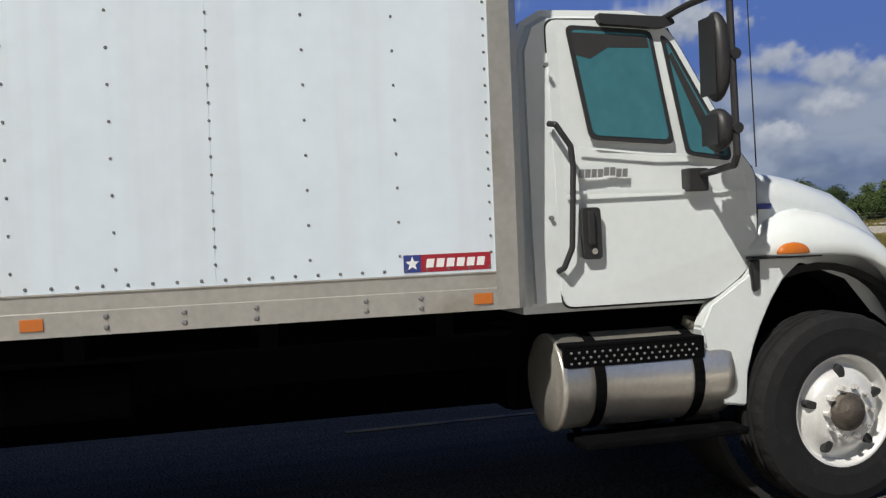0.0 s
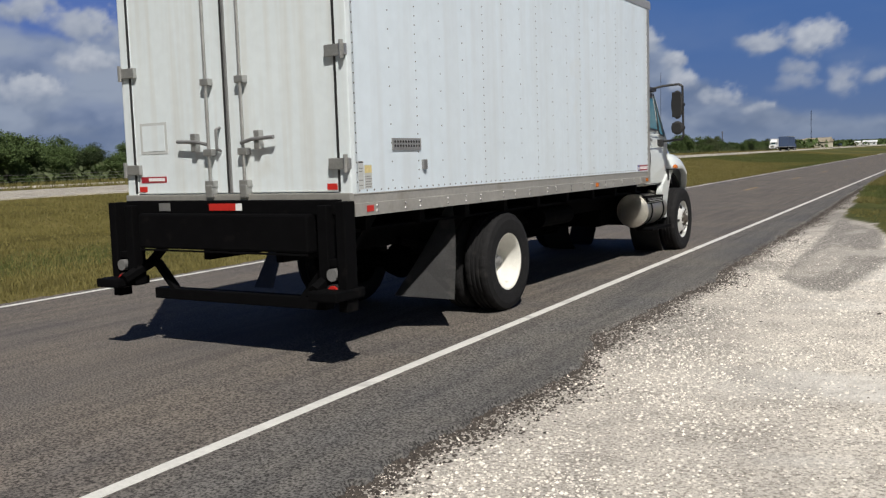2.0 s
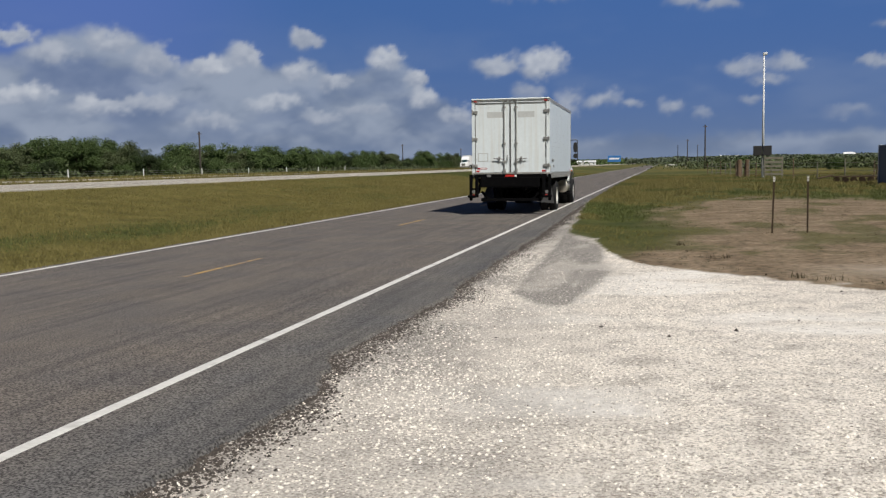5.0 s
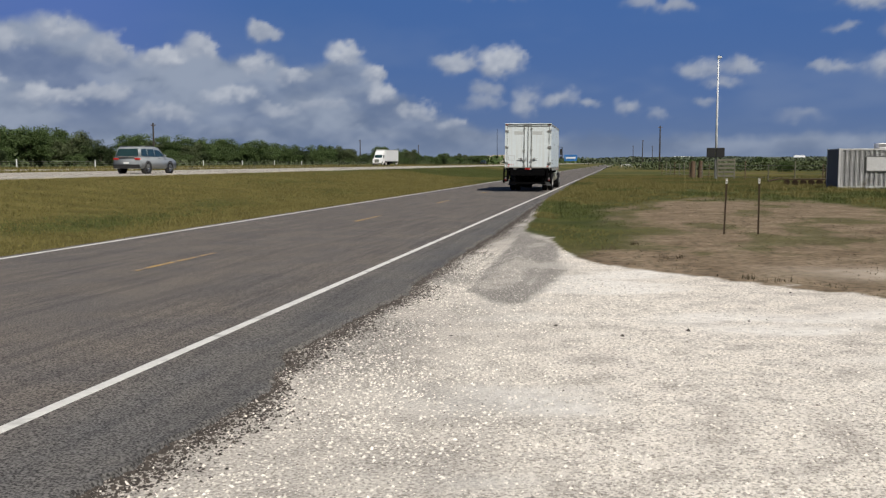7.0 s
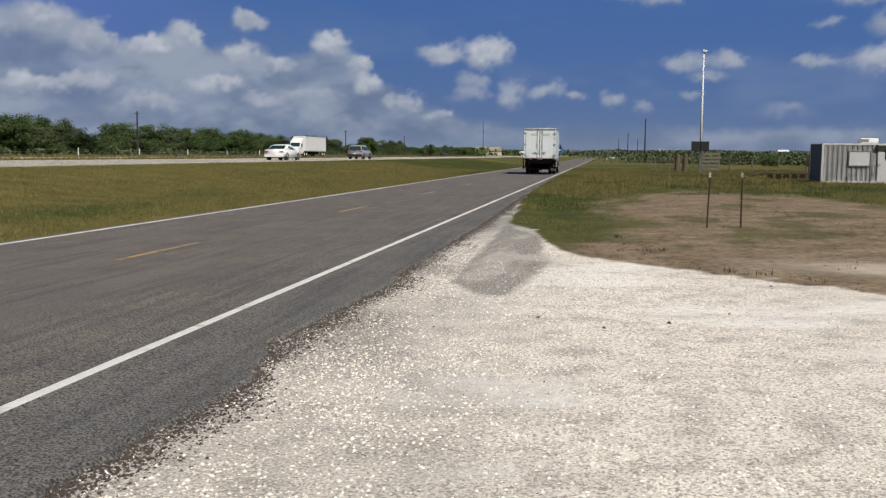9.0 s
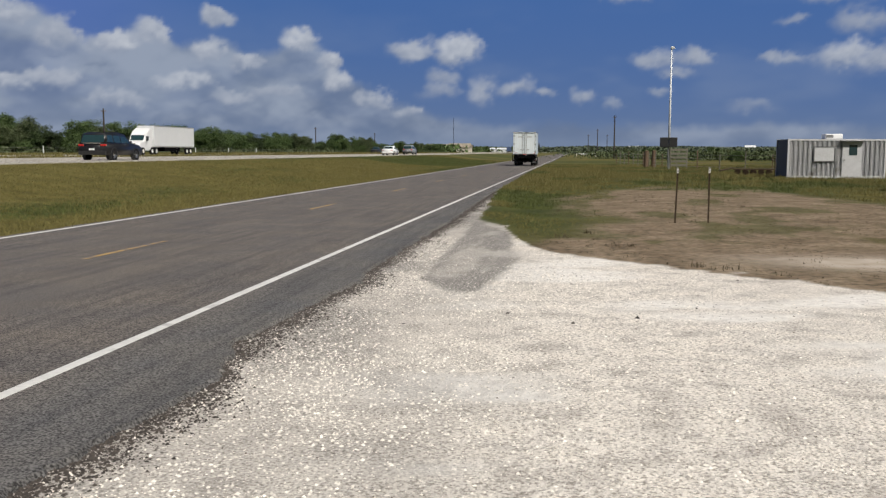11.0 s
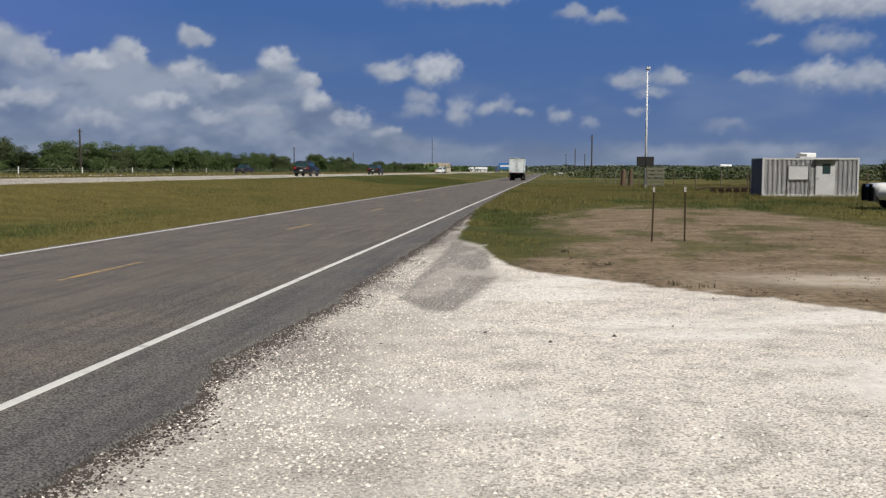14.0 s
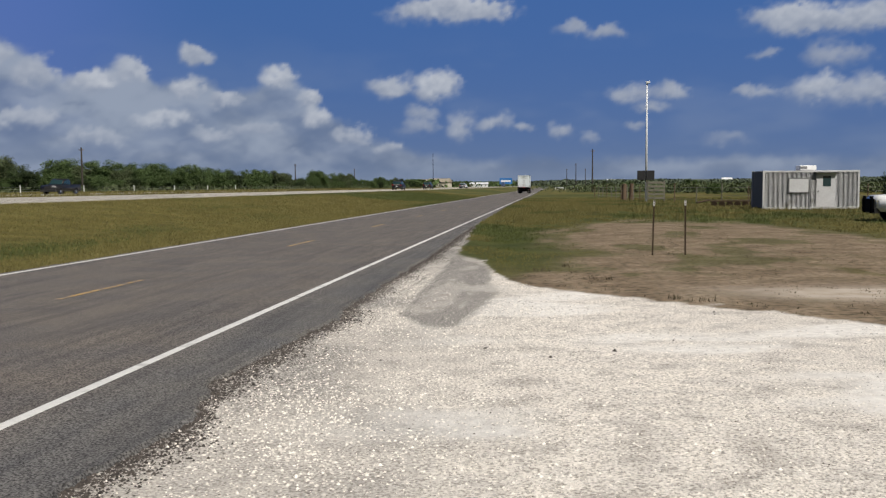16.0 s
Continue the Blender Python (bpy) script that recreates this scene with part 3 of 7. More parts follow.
# ---- roads ----
def asphalt(name, tint, shoulder=False):
    m = bpy.data.materials.new(name)
    m.use_nodes = True
    n, l = nodes_of(m)
    b = n["Principled BSDF"]
    b.inputs["Roughness"].default_value, b.inputs["Specular IOR Level"].default_value = 0.88, 0.25
    co, mp = n.new("ShaderNodeTexCoord"), n.new("ShaderNodeMapping")
    mp.inputs["Scale"].default_value = (2.6, 0.10, 1.0)
    l.new(co.outputs["Object"], mp.inputs["Vector"])
    grit, patch, streak = (n.new("ShaderNodeTexNoise") for _ in range(3))
    grit.inputs["Scale"].default_value, grit.inputs["Detail"].default_value = 62, 5
    patch.inputs["Scale"].default_value, patch.inputs["Detail"].default_value = 0.9, 10
    streak.inputs["Scale"].default_value, streak.inputs["Detail"].default_value = 2.4, 10
    l.new(co.outputs["Object"], grit.inputs["Vector"])
    l.new(co.outputs["Object"], patch.inputs["Vector"])
    l.new(mp.outputs[0], streak.inputs["Vector"])

    def ramp(src, stops):
        q = n.new("ShaderNodeValToRGB")
        for k, (p, c) in zip(q.color_ramp.elements, stops):
            k.position, k.color = p, (*c, 1)
        l.new(src.outputs["Fac"], q.inputs["Fac"])
        return q.outputs["Color"]

    def times(a, c):
        q = n.new("ShaderNodeMix")
        q.data_type, q.blend_type = "RGBA", "MULTIPLY"
        q.inputs["Factor"].default_value = 1.0
        l.new(a, q.inputs["A"])
        l.new(c, q.inputs["B"])
        return q.outputs["Result"]
    g = ramp(grit, [(0.38, tuple(c * 0.30 for c in tint)), (0.60, tuple(c * 1.70 for c in tint))])
    p = ramp(patch, [(0.36, (0.88, 0.89, 0.91)), (0.62, (1.07, 1.04, 0.99))])
    s = ramp(streak, [(0.36, (0.80, 0.80, 0.81)), (0.55, (1.05, 1.04, 1.03))])
    col = times(times(g, p), s)
    if shoulder:
        # a cooler, darker seal runs along the outer edge
        xyz, rg = n.new("ShaderNodeSeparateXYZ"), n.new("ShaderNodeMapRange")
        l.new(co.outputs["Object"], xyz.inputs[0])
        wv = n.new("ShaderNodeMath")
        wv.operation = "MULTIPLY_ADD"
        wv.inputs[1].default_value = 0.9
        l.new(patch.outputs["Fac"], wv.inputs[0])
        l.new(xyz.outputs["X"], wv.inputs[2])
        rg.inputs["From Min"].default_value, rg.inputs["From Max"].default_value = -3.45, -2.85
        l.new(wv.outputs[0], rg.inputs["Value"])
        mx = n.new("ShaderNodeMix")
        mx.data_type = "RGBA"
        mx.inputs["A"].default_value, mx.inputs["B"].default_value = (1, 1, 1, 1), (0.90, 0.96, 1.02, 1)
        l.new(rg.outputs["Result"], mx.inputs["Factor"])
        col = times(col, mx.outputs["Result"])
    l.new(col, b.inputs["Base Color"])
    bp = n.new("ShaderNodeBump")
    bp.inputs["Strength"].default_value, bp.inputs["Distance"].default_value = 0.8, 0.012
    l.new(grit.outputs["Fac"], bp.inputs["Height"])
    l.new(bp.outputs["Normal"], b.inputs["Normal"])
    return m


ASPHALT = asphalt("worn_asphalt", (0.128, 0.116, 0.106), True)
ASPHALT_HW = asphalt("pale_concrete_road", (0.36, 0.34, 0.30))
PAINT_W = mat("worn_white_road_paint", (0.66, 0.65, 0.62), 0.7, var=0.15, scale=3.0, bump=0.5, bscale=60, dirt=(0.22, 0.21, 0.20), dirt_at=0.60)
PAINT_Y = mat("worn_yellow_road_paint", (0.42, 0.27, 0.09), 0.7, var=0.2, scale=4.0, bump=0.5, bscale=60, dirt=(0.15, 0.13, 0.11), dirt_at=0.47)


def strip(name, material, x_of, ys, z_of, thick=0.03, cols=2, flare=0.05):
    """A ribbon of road along y. x_of(y) gives its left and right edges."""
    bm = bmesh.new()
    rows_ = []
    for y in ys:
        a, b = x_of(y)
        rows_.append([bm.verts.new((a + (b - a) * k / (cols - 1), y, z_of(a + (b - a) * k / (cols - 1), y))) for k in range(cols)])
    for p, q in zip(rows_, rows_[1:]):
        for k in range(cols - 1):
            bm.faces.new((p[k], p[k + 1], q[k + 1], q[k]))
    edge = [[], []]
    for r in rows_:
        for s, v in ((0, r[0]), (1, r[-1])):
            edge[s].append(bm.verts.new((v.co.x + (flare if s else -flare), v.co.y, v.co.z - thick)))
    for i in range(len(rows_) - 1):
        bm.faces.new((rows_[i][-1], edge[1][i], edge[1][i + 1], rows_[i + 1][-1]))
        bm.faces.new((edge[0][i], rows_[i][0], rows_[i + 1][0], edge[0][i + 1]))
    return link(name, bm, material)


def crown(x, y=0):
    return 0.02 - 0.012 * abs(x - MID) / 3.3


def make_roads():
    ys = np.concatenate([np.arange(-60, 1, 2.0), np.arange(1, 40, 0.06), np.arange(40, 120, 1.0), np.arange(120, 1500, 20)])
    rng = np.random.default_rng(4)
    jag = {float(y): float(road_edge(y)) + float(rng.normal(0, 0.012)) for y in ys}
    jal = {float(y): float(0.14 * (fbm(y * 1.1, 5.0, 3, 35) - 0.5) + rng.normal(0, 0.015)) for y in ys}
    road = strip("road", ASPHALT, lambda y: (ROAD_L + jal[float(y)], jag[float(y)]), [float(y) for y in ys], crown, 0.06, 9)
    tagged(road, "worn grey two-lane asphalt road with crumbling edge", "road", kind="structure")

    def line(name, x, w, y0, y1, material, label, step=0.6):
        yy = [float(v) for v in np.arange(y0, y1 + 0.01, step if y1 - y0 < 200 else 4.0)]
        wob = lambda y, s: 0.012 * (float(fbm(y * 2.1, s, 2, 40)) - 0.5)
        o = strip(name, material, lambda y: (x - w / 2 + wob(y, 1), x + w / 2 + wob(y, 9)), yy, lambda a, y: crown(a) + 0.005, 0.004, 2, 0.002)
        return tagged(o, label, "road marking", "painted road lines", "structure")
    line("edge_line", LINE_R + 0.015, 0.098, -30, 60, PAINT_W, "continuous white painted edge line on asphalt")
    line("edge_line", LINE_R + 0.015, 0.098, 60.2, 1400, PAINT_W, "continuous white painted edge line on asphalt")
    line("edge_line", LINE_L, 0.10, -30, 60, PAINT_W, "continuous white painted edge line on asphalt")
    line("edge_line", LINE_L, 0.10, 60.2, 1400, PAINT_W, "continuous white painted edge line on asphalt")
    for k in range(-3, 30):
        line("centre_dash", MID - 0.03, 0.085, 12.4 + 11.7 * k, 15.15 + 11.7 * k, PAINT_Y, "faded yellow centre dash on asphalt", 0.25)
    far = [float(v) for v in np.concatenate([np.arange(-200, 400, 10), np.arange(400, 1500, 50)])]
    for name, a, b in (("highway_near", -40.0, -27.0), ("highway_far", -66.0, -54.0)):
        o = strip(name, ASPHALT_HW, lambda y: (a, b), far, lambda x, y: float(ground_z(x, y)) + 0.05, 0.08, 5)
        tagged(o, "pale concrete highway carriageway on a low bank", "road", kind="structure")
        for x in (a + 1.4, b - 1.0):
            bm = bmesh.new()
            for y0, y1 in zip(far, far[1:]):
                q = [bm.verts.new((x + s, y, float(ground_z(x, y)) + 0.06)) for s, y in ((-0.07, y0), (0.07, y0), (0.07, y1), (-0.07, y1))]
                bm.faces.new(q)
            tagged(link("edge_line", bm, PAINT_W), "white painted highway edge line", "road marking", "painted road lines", "structure")


make_roads()


# ---- the box truck: origin on the ground under the rear axle, y ahead, x to its right ----
WB, TYRE_R = 6.51, 0.52


def wheel(parent, name, x, y, side, dual):
    """side: +1 right, -1 left. The wheel turns about its own origin."""
    w = new(name)
    w.parent, w.location = parent, (x, y, TYRE_R)
    s = side
    R = TYRE_R

    def tyre_at(off, label):
        prof = [(0.30, off - 0.125), (0.34, off - 0.135), (0.44, off - 0.142), (0.495, off - 0.128), (R - 0.008, off - 0.108), (R, off - 0.085)]
        for g in (-0.05, 0.0, 0.05):
            prof += [(R, off + g - 0.014), (R - 0.013, off + g - 0.01), (R - 0.013, off + g + 0.01), (R, off + g + 0.014)]
        prof += [(R, off + 0.085), (R - 0.008, off + 0.108), (0.495, off + 0.128), (0.44, off + 0.142), (0.34, off + 0.135), (0.30, off + 0.125)]
        bm = lathe(prof, 96)
        for v in bm.verts:
            rad = math.hypot(v.co.y, v.co.z)
            if rad > 0.508 and abs(v.co.x - off) > 0.04:
                k = round(math.atan2(v.co.z, v.co.y) / (2 * math.pi / 96) + (2 if v.co.x > off else 0)) % 4
                if k < 1:
                    v.co.y *= 1 - 0.005 / rad
                    v.co.z *= 1 - 0.005 / rad
        part("tyre", bm, RUBBER, w, label)
    if dual:
        tyre_at(-0.005 * s, "worn black truck tyre")
        tyre_at(-0.33 * s, "worn black truck tyre")
        rim = lathe([(0.305, 0.115 * s), (0.285, 0.118 * s), (0.275, 0.085 * s), (0.262, 0.0), (0.255, -0.10 * s), (0.25, -0.125 * s), (0.17, -0.13 * s), (0.15, -0.118 * s), (0.06, -0.118 * s)], 48)
        face, hub_x, m = -0.125 * s, -0.118 * s, RIM_WHITE
    else:
        tyre_at(-0.0 * s, "worn black truck tyre")
        rim = lathe([(0.305, 0.118 * s), (0.29, 0.122 * s), (0.282, 0.10 * s), (0.270, 0.06 * s), (0.255, 0.05 * s), (0.20, 0.115 * s), (0.165, 0.135 * s), (0.06, 0.137 * s)], 48)
        face, hub_x, m = 0.09 * s, 0.137 * s, WHEEL_DISC
    r = part("rim", rim, m, w, "white painted deep-dish rim" if dual else "polished steel disc rim", True)
    reach = 1.0 if dual else 0.42
    hub = lathe([(0.105, hub_x - 0.02 * s), (0.10, hub_x + 0.05 * reach * s), (0.085, hub_x + 0.075 * reach * s), (0.07, hub_x + 0.08 * reach * s), (0.055, hub_x + 0.13 * reach * s), (0.0, hub_x + 0.135 * reach * s)], 24)
    part("hub", hub, HUB if not dual else GREY_METAL, r, "greasy wheel hub", True)
    for k in range(10):
        a = 2 * math.pi * k / 10
        part("wheel_nut", tube((hub_x - 0.02 * s, 0.135 * math.cos(a), 0.135 * math.sin(a)), (hub_x + 0.035 * s, 0.135 * math.cos(a), 0.135 * math.sin(a)), 0.017, 0.014, 6), CHROME if not dual else GREY_METAL, r)
    for k in range(5 if not dual else 4):
        a = 2 * math.pi * k / (5 if not dual else 4) + 0.4
        bm = bmesh.new()
        rr = 0.208
        m4 = Matrix.Translation((face + (0.018 if not dual else 0.006) * s, rr * math.cos(a), rr * math.sin(a))) @ Matrix.Rotation(a, 4, "X") @ Matrix.Rotation(radians(90), 4, "Y")
        bmesh.ops.create_cone(bm, cap_ends=True, segments=16, radius1=0.034, radius2=0.030, depth=0.035, matrix=m4 @ Matrix.Diagonal((0.7, 1.25, 1, 1)))
        # no opening is cut: the hole's shade is the plug's dark colour
        part("hand_hole", bm, INTERIOR, r, "dark plug standing for a shaded hole in the wheel disc")
    return w


def dot_row(bm, pts, r, normal):
    """Rivet heads: low six-sided pyramids."""
    t = Vector((0, 0, 1)) if abs(normal[2]) < 0.5 else Vector((0, 1, 0))
    nrm = Vector(normal)
    u = nrm.cross(t).normalized()
    v = nrm.cross(u)
    for q in pts:
        q = Vector(q)
        ring = [bm.verts.new(q + r * (math.cos(k * math.pi / 3) * u + math.sin(k * math.pi / 3) * v)) for k in range(6)]
        top = [bm.verts.new(q + 0.55 * r * (math.cos(k * math.pi / 3) * u + math.sin(k * math.pi / 3) * v) + nrm * r * 0.6) for k in range(6)]
        for k in range(6):
            bm.faces.new((ring[k], ring[(k + 1) % 6], top[(k + 1) % 6], top[k]))
        bm.faces.new(top)


BX, BY0, BY1, BZ0, BZR, BZ1 = 1.30, -2.55, 4.74, 1.18, 1.36, 3.80
RIVET = mat("dull_rivets", (0.16, 0.16, 0.165), 0.6, 0.3, var=0.2, scale=50)


def make_truck():
    T = empty("box_truck", "white medium-duty box truck with riveted cargo body and rear lift gate", "truck")
    # cargo body
    body = part("cargo_body", box((-BX + 0.02, BY0 + 0.06, BZ0 + 0.05), (BX - 0.02, BY1 - 0.03, BZ1 - 0.03)), WHITE_PANEL, T, "white riveted aluminium cargo box")
    cols = [-2.475] + [-1.98 + 0.407 * k for k in range(16)] + [4.56]
    seams = [BY0 + 0.06] + cols[2:-1:3] + [BY1 - 0.15]
    for s in (1, -1):
        for a, b in zip(seams, seams[1:]):
            bm = box((s * (BX - 0.02) if s > 0 else -BX, a + 0.0003, BZR), (BX if s > 0 else -(BX - 0.02), b - 0.0003, BZ1 - 0.11), 0.0012)
            part("side_panel", bm, WHITE_PANEL, body, "white painted side panel with faint dents")
        bm = bmesh.new()
        for k, y in enumerate(cols):
            dense = k in (0, 17) or k % 3 == 2
            st = 0.0775 if dense else 0.155
            dot_row(bm, [(s * BX, y, BZR + 0.09 + st * i) for i in range(int((BZ1 - 0.2 - BZR - 0.09) / st))], 0.0075, (s, 0, 0))
        dot_row(bm, [(s * BX, BY0 + 0.1 + 0.1 * i, BZR + 0.022) for i in range(71)], 0.0085, (s, 0, 0))
        tagged(part("rivets", bm, RIVET, body, "rows of small rivet heads"), kind="stuff")
        # lower rail in two bands with a step between
        bm = prism([(BZ0, 0), (BZ0, 0.016), (BZ0 + 0.10, 0.016), (BZ0 + 0.104, 0.008), (BZR - 0.012, 0.008), (BZR - 0.006, 0.014), (BZR, 0.014), (BZR, 0)], "y", BY0 + 0.02, BY1 - 0.16)
        for v in bm.verts:
            v.co = Vector((s * (BX + v.co.z - 0.006), v.co.y, v.co.x))
        rail = part("bottom_rail", bm, ALU, T, "dull aluminium bottom rail with bolts")
        bm = bmesh.new()
        for k in range(19):
            y = BY0 + 0.32 + k * 0.36 + 0.07 * math.sin(k * 2.3)
            dot_row(bm, [(s * (BX + 0.010), y, BZ0 + 0.03), (s * (BX + 0.010), y, BZ0 + 0.075)], 0.014, (s, 0, 0))
        tagged(part("rail_bolts", bm, GREY_METAL, rail, "paired bolt heads"), kind="stuff")
        for y, m, l in ((BY1 - 0.23, AMBER, "amber reflector"), (2.57, AMBER, "amber reflector"), (BY0 + 0.22, RED, "red reflector")):
            part("reflector", box((s * (BX + 0.009) if s > 0 else -(BX + 0.016), y - 0.045, BZ0 + 0.03), (BX + 0.016 if s > 0 else -(BX + 0.009), y + 0.045, BZ0 + 0.08), 0.002), m, rail, l)
        # front corner, top rail, rear corner
        bm = prism([(s * (BX - 0.16), BY1), (s * (BX - 0.05), BY1), (s * (BX + 0.002), BY1 - 0.05), (s * (BX + 0.006), BY1 - 0.16), (s * (BX - 0.03), BY1 - 0.16)], "z", BZ0, BZ1 - 0.01)
        part("corner_post", bm, ALU, T, "grey aluminium corner extrusion")
        bm = prism([(s * (BX - 0.06), BZ1), (s * (BX - 0.012), BZ1), (s * (BX + 0.008), BZ1 - 0.03), (s * (BX + 0.008), BZ1 - 0.12), (s * (BX - 0.03), BZ1 - 0.12)], "y", BY0 + 0.02, BY1)
        part("top_rail", bm, ALU, T, "grey aluminium roof rail")
        bm = box((s * BX - (0.13 if s > 0 else 0), BY0, BZ0 + 0.17), (s * BX + (0 if s > 0 else 0.13), BY0 + 0.10, BZ1 - 0.01), 0.01)
        part("rear_post", bm, WHITE_DOOR, T, "white painted rear door post")
    bm = bmesh.new()
    n = 14
    for k in range(n + 1):
        y = BY0 + (BY1 - BY0) * k / n
        for x in (-BX + 0.03, -0.5, 0.5, BX - 0.03):
            bm.verts.new((x, y, BZ1 - 0.012 + 0.02 * (1 - (x / BX) ** 2)))
    bm.verts.ensure_lookup_table()
    for k in range(n):
        for j in range(3):
            i = 4 * k + j
            bm.faces.new((bm.verts[i], bm.verts[i + 1], bm.verts[i + 5], bm.verts[i + 4]))
    part("roof_skin", bm, WHITE_PANEL, T, "white roof skin")
    # louvred steel plate, latch, labels and maker's decal on the right side
    plate = part("steel_plate", box((BX, -1.98, 1.70), (BX + 0.012, -1.54, 1.80), 0.003), GALV, T, "galvanised perforated steel plate")
    # perforations as dark dots, their inner shade given by colour
    bm = bmesh.new()
    for r_ in range(2):
        dot_row(bm, [(BX + 0.012, -1.945 + 0.041 * i, 1.735 + 0.035 * r_) for i in range(10)], 0.012, (1, 0, 0))
    tagged(part("plate_holes", bm, INTERIOR, plate, "two rows of dark dots standing for shaded holes"), kind="stuff")
    part("latch_box", box((BX, -1.525, 1.53), (BX + 0.025, -1.465, 1.615), 0.004), GREY_METAL, T, "small grey latch")
    lab = part("warning_label", box((BX, -2.38, 1.395), (BX + 0.003, -2.28, 1.585)), FADED, T, "paper warning label with a yellow head")
    part("yellow_head", box((BX + 0.003, -2.377, 1.52), (BX + 0.0045, -2.283, 1.58)), LABEL_YELLOW, lab)
    for k in range(5):
        part("text_bar", box((BX + 0.003, -2.37, 1.405 + 0.021 * k), (BX + 0.0042, -2.295 + 0.008 * (k % 2), 1.412 + 0.021 * k)), GREY_METAL, lab)
    lab = part("peeling_label", box((BX, -2.46, 1.39), (BX + 0.003, -2.39, 1.615)), FADED, T, "peeling pale label with dark bars")
    for k, (z, h) in enumerate(((1.60, 0.012), (1.555, 0.006), (1.53, 0.006), (1.46, 0.008), (1.42, 0.006))):
        part("text_bar", box((BX + 0.003, -2.455, z), (BX + 0.0042, -2.40 - 0.006 * (k % 3), z + h)), GREY_METAL if k else PLASTIC, lab)
    dec = part("maker_decal", box((BX, BY1 - 0.60, 1.372), (BX + 0.002, BY1 - 0.185, 1.452)), DECAL_RED, T, "red and blue maker's decal with a white star")
    part("blue_field", box((BX + 0.002, BY1 - 0.60, 1.372), (BX + 0.0035, BY1 - 0.52, 1.452)), DECAL_BLUE, dec)
    for k in range(6):
        y0 = BY1 - 0.497 + 0.0485 * k
        part("white_block", prism([(y0, 1.392), (y0 + 0.036, 1.392), (y0 + 0.043, 1.432), (y0 + 0.007, 1.432)], "x", BX + 0.002, BX + 0.0035), DECAL_WHITE, dec)
    star = [(0.034 * (1 if k % 2 == 0 else 0.42) * math.sin(k * math.pi / 5) + BY1 - 0.56, 0.034 * (1 if k % 2 == 0 else 0.42) * math.cos(k * math.pi / 5) + 1.412) for k in range(10)]
    part("star", prism(star, "x", BX + 0.003, BX + 0.005), DECAL_WHITE, dec, "white five-pointed star")
    # rear frame and doors
    bm = prism([(BY0 - 0.05, BZ1 - 0.02), (BY0 - 0.04, BZ1 + 0.012), (BY0 + 0.12, BZ1 + 0.012), (BY0 + 0.12, BZ1 - 0.13), (BY0, BZ1 - 0.13), (BY0, BZ1 - 0.05)], "x", -BX, BX)
    part("rear_header", bm, WHITE_DOOR, T, "white rear header with marker lamps")
    for x in (-0.16, 0.0, 0.16, -1.17, 1.17):
        part("marker_lamp", box((x - 0.05, BY0 - 0.03, BZ1 - 0.10), (x + 0.05, BY0, BZ1 - 0.06), 0.008), RED if abs(x) > 1 else GREY_METAL, T, "small red marker lamp" if abs(x) > 1 else "grey lamp housing")
    sill = part("rear_sill", box((-BX, BY0 - 0.03, BZ0 + 0.10), (BX, BY0 + 0.10, BZ0 + 0.19), 0.008), ALU, T, "scraped rear sill")
    for s in (1, -1):
        door = part("rear_door", box((s * 0.008 if s > 0 else -BX + 0.125, BY0 + 0.012, BZ0 + 0.20), (BX - 0.125 if s > 0 else -0.008, BY0 + 0.06, BZ1 - 0.16), 0.006), WHITE_DOOR, T, "scuffed white swing door")
        gx = s * (BX - 0.118)
        part("door_gasket", box((gx - 0.011, BY0 - 0.004, BZ0 + 0.2), (gx + 0.011, BY0 + 0.03, BZ1 - 0.15)), PLASTIC, door, "black rubber gasket")
        part("top_gasket", box((0.0 if s > 0 else -BX + 0.12, BY0 - 0.003, BZ1 - 0.165), (BX - 0.12 if s > 0 else 0.0, BY0 + 0.02, BZ1 - 0.15)), GREY_METAL, door, "dark top seal")
        for z in (BZ0 + 0.42, BZ0 + 1.30, BZ1 - 0.42):
            h = part("hinge", box((s * BX - (0.20 if s > 0 else -0.0), BY0 - 0.03, z - 0.045), (s * BX + (0.0 if s > 0 else 0.20), BY0 + 0.012, z + 0.045), 0.006), GALV, door, "galvanised strap hinge")
            part("hinge_pin", tube((s * (BX - 0.025), BY0 - 0.035, z - 0.07), (s * (BX - 0.025), BY0 - 0.035, z + 0.07), 0.018, None, 8), GALV, h)
        rx = s * 0.20
        rod = part("lock_rod", tube((rx, BY0 - 0.03, BZ0 + 0.14), (rx, BY0 - 0.03, BZ1 - 0.13), 0.015, None, 10), GALV, door, "grey vertical locking rod")
        for z in (BZ0 + 0.28, BZ0 + 0.55, BZ0 + 1.15, BZ1 - 0.28):
            part("rod_bracket", box((rx - 0.05, BY0 - 0.05, z - 0.03), (rx + 0.05, BY0 + 0.012, z + 0.03), 0.008), GALV, rod)
        part("lock_foot", box((rx - 0.04, BY0 - 0.06, BZ0 + 0.16), (rx + 0.04, BY0 + 0.012, BZ0 + 0.27), 0.01), GALV, rod)
        part("lock_handle", pipe([(rx, BY0 - 0.05, BZ0 + 0.62), (rx + s * 0.12, BY0 - 0.055, BZ0 + 0.645), (rx + s * 0.36, BY0 - 0.05, BZ0 + 0.655)], 0.016), GREY_METAL, rod, "worn grey lock handle")
        part("handle_keeper", box((rx + s * 0.17 - 0.03, BY0 - 0.05, BZ0 + 0.56), (rx + s * 0.17 + 0.03, BY0 + 0.012, BZ0 + 0.72), 0.01), GALV, rod)
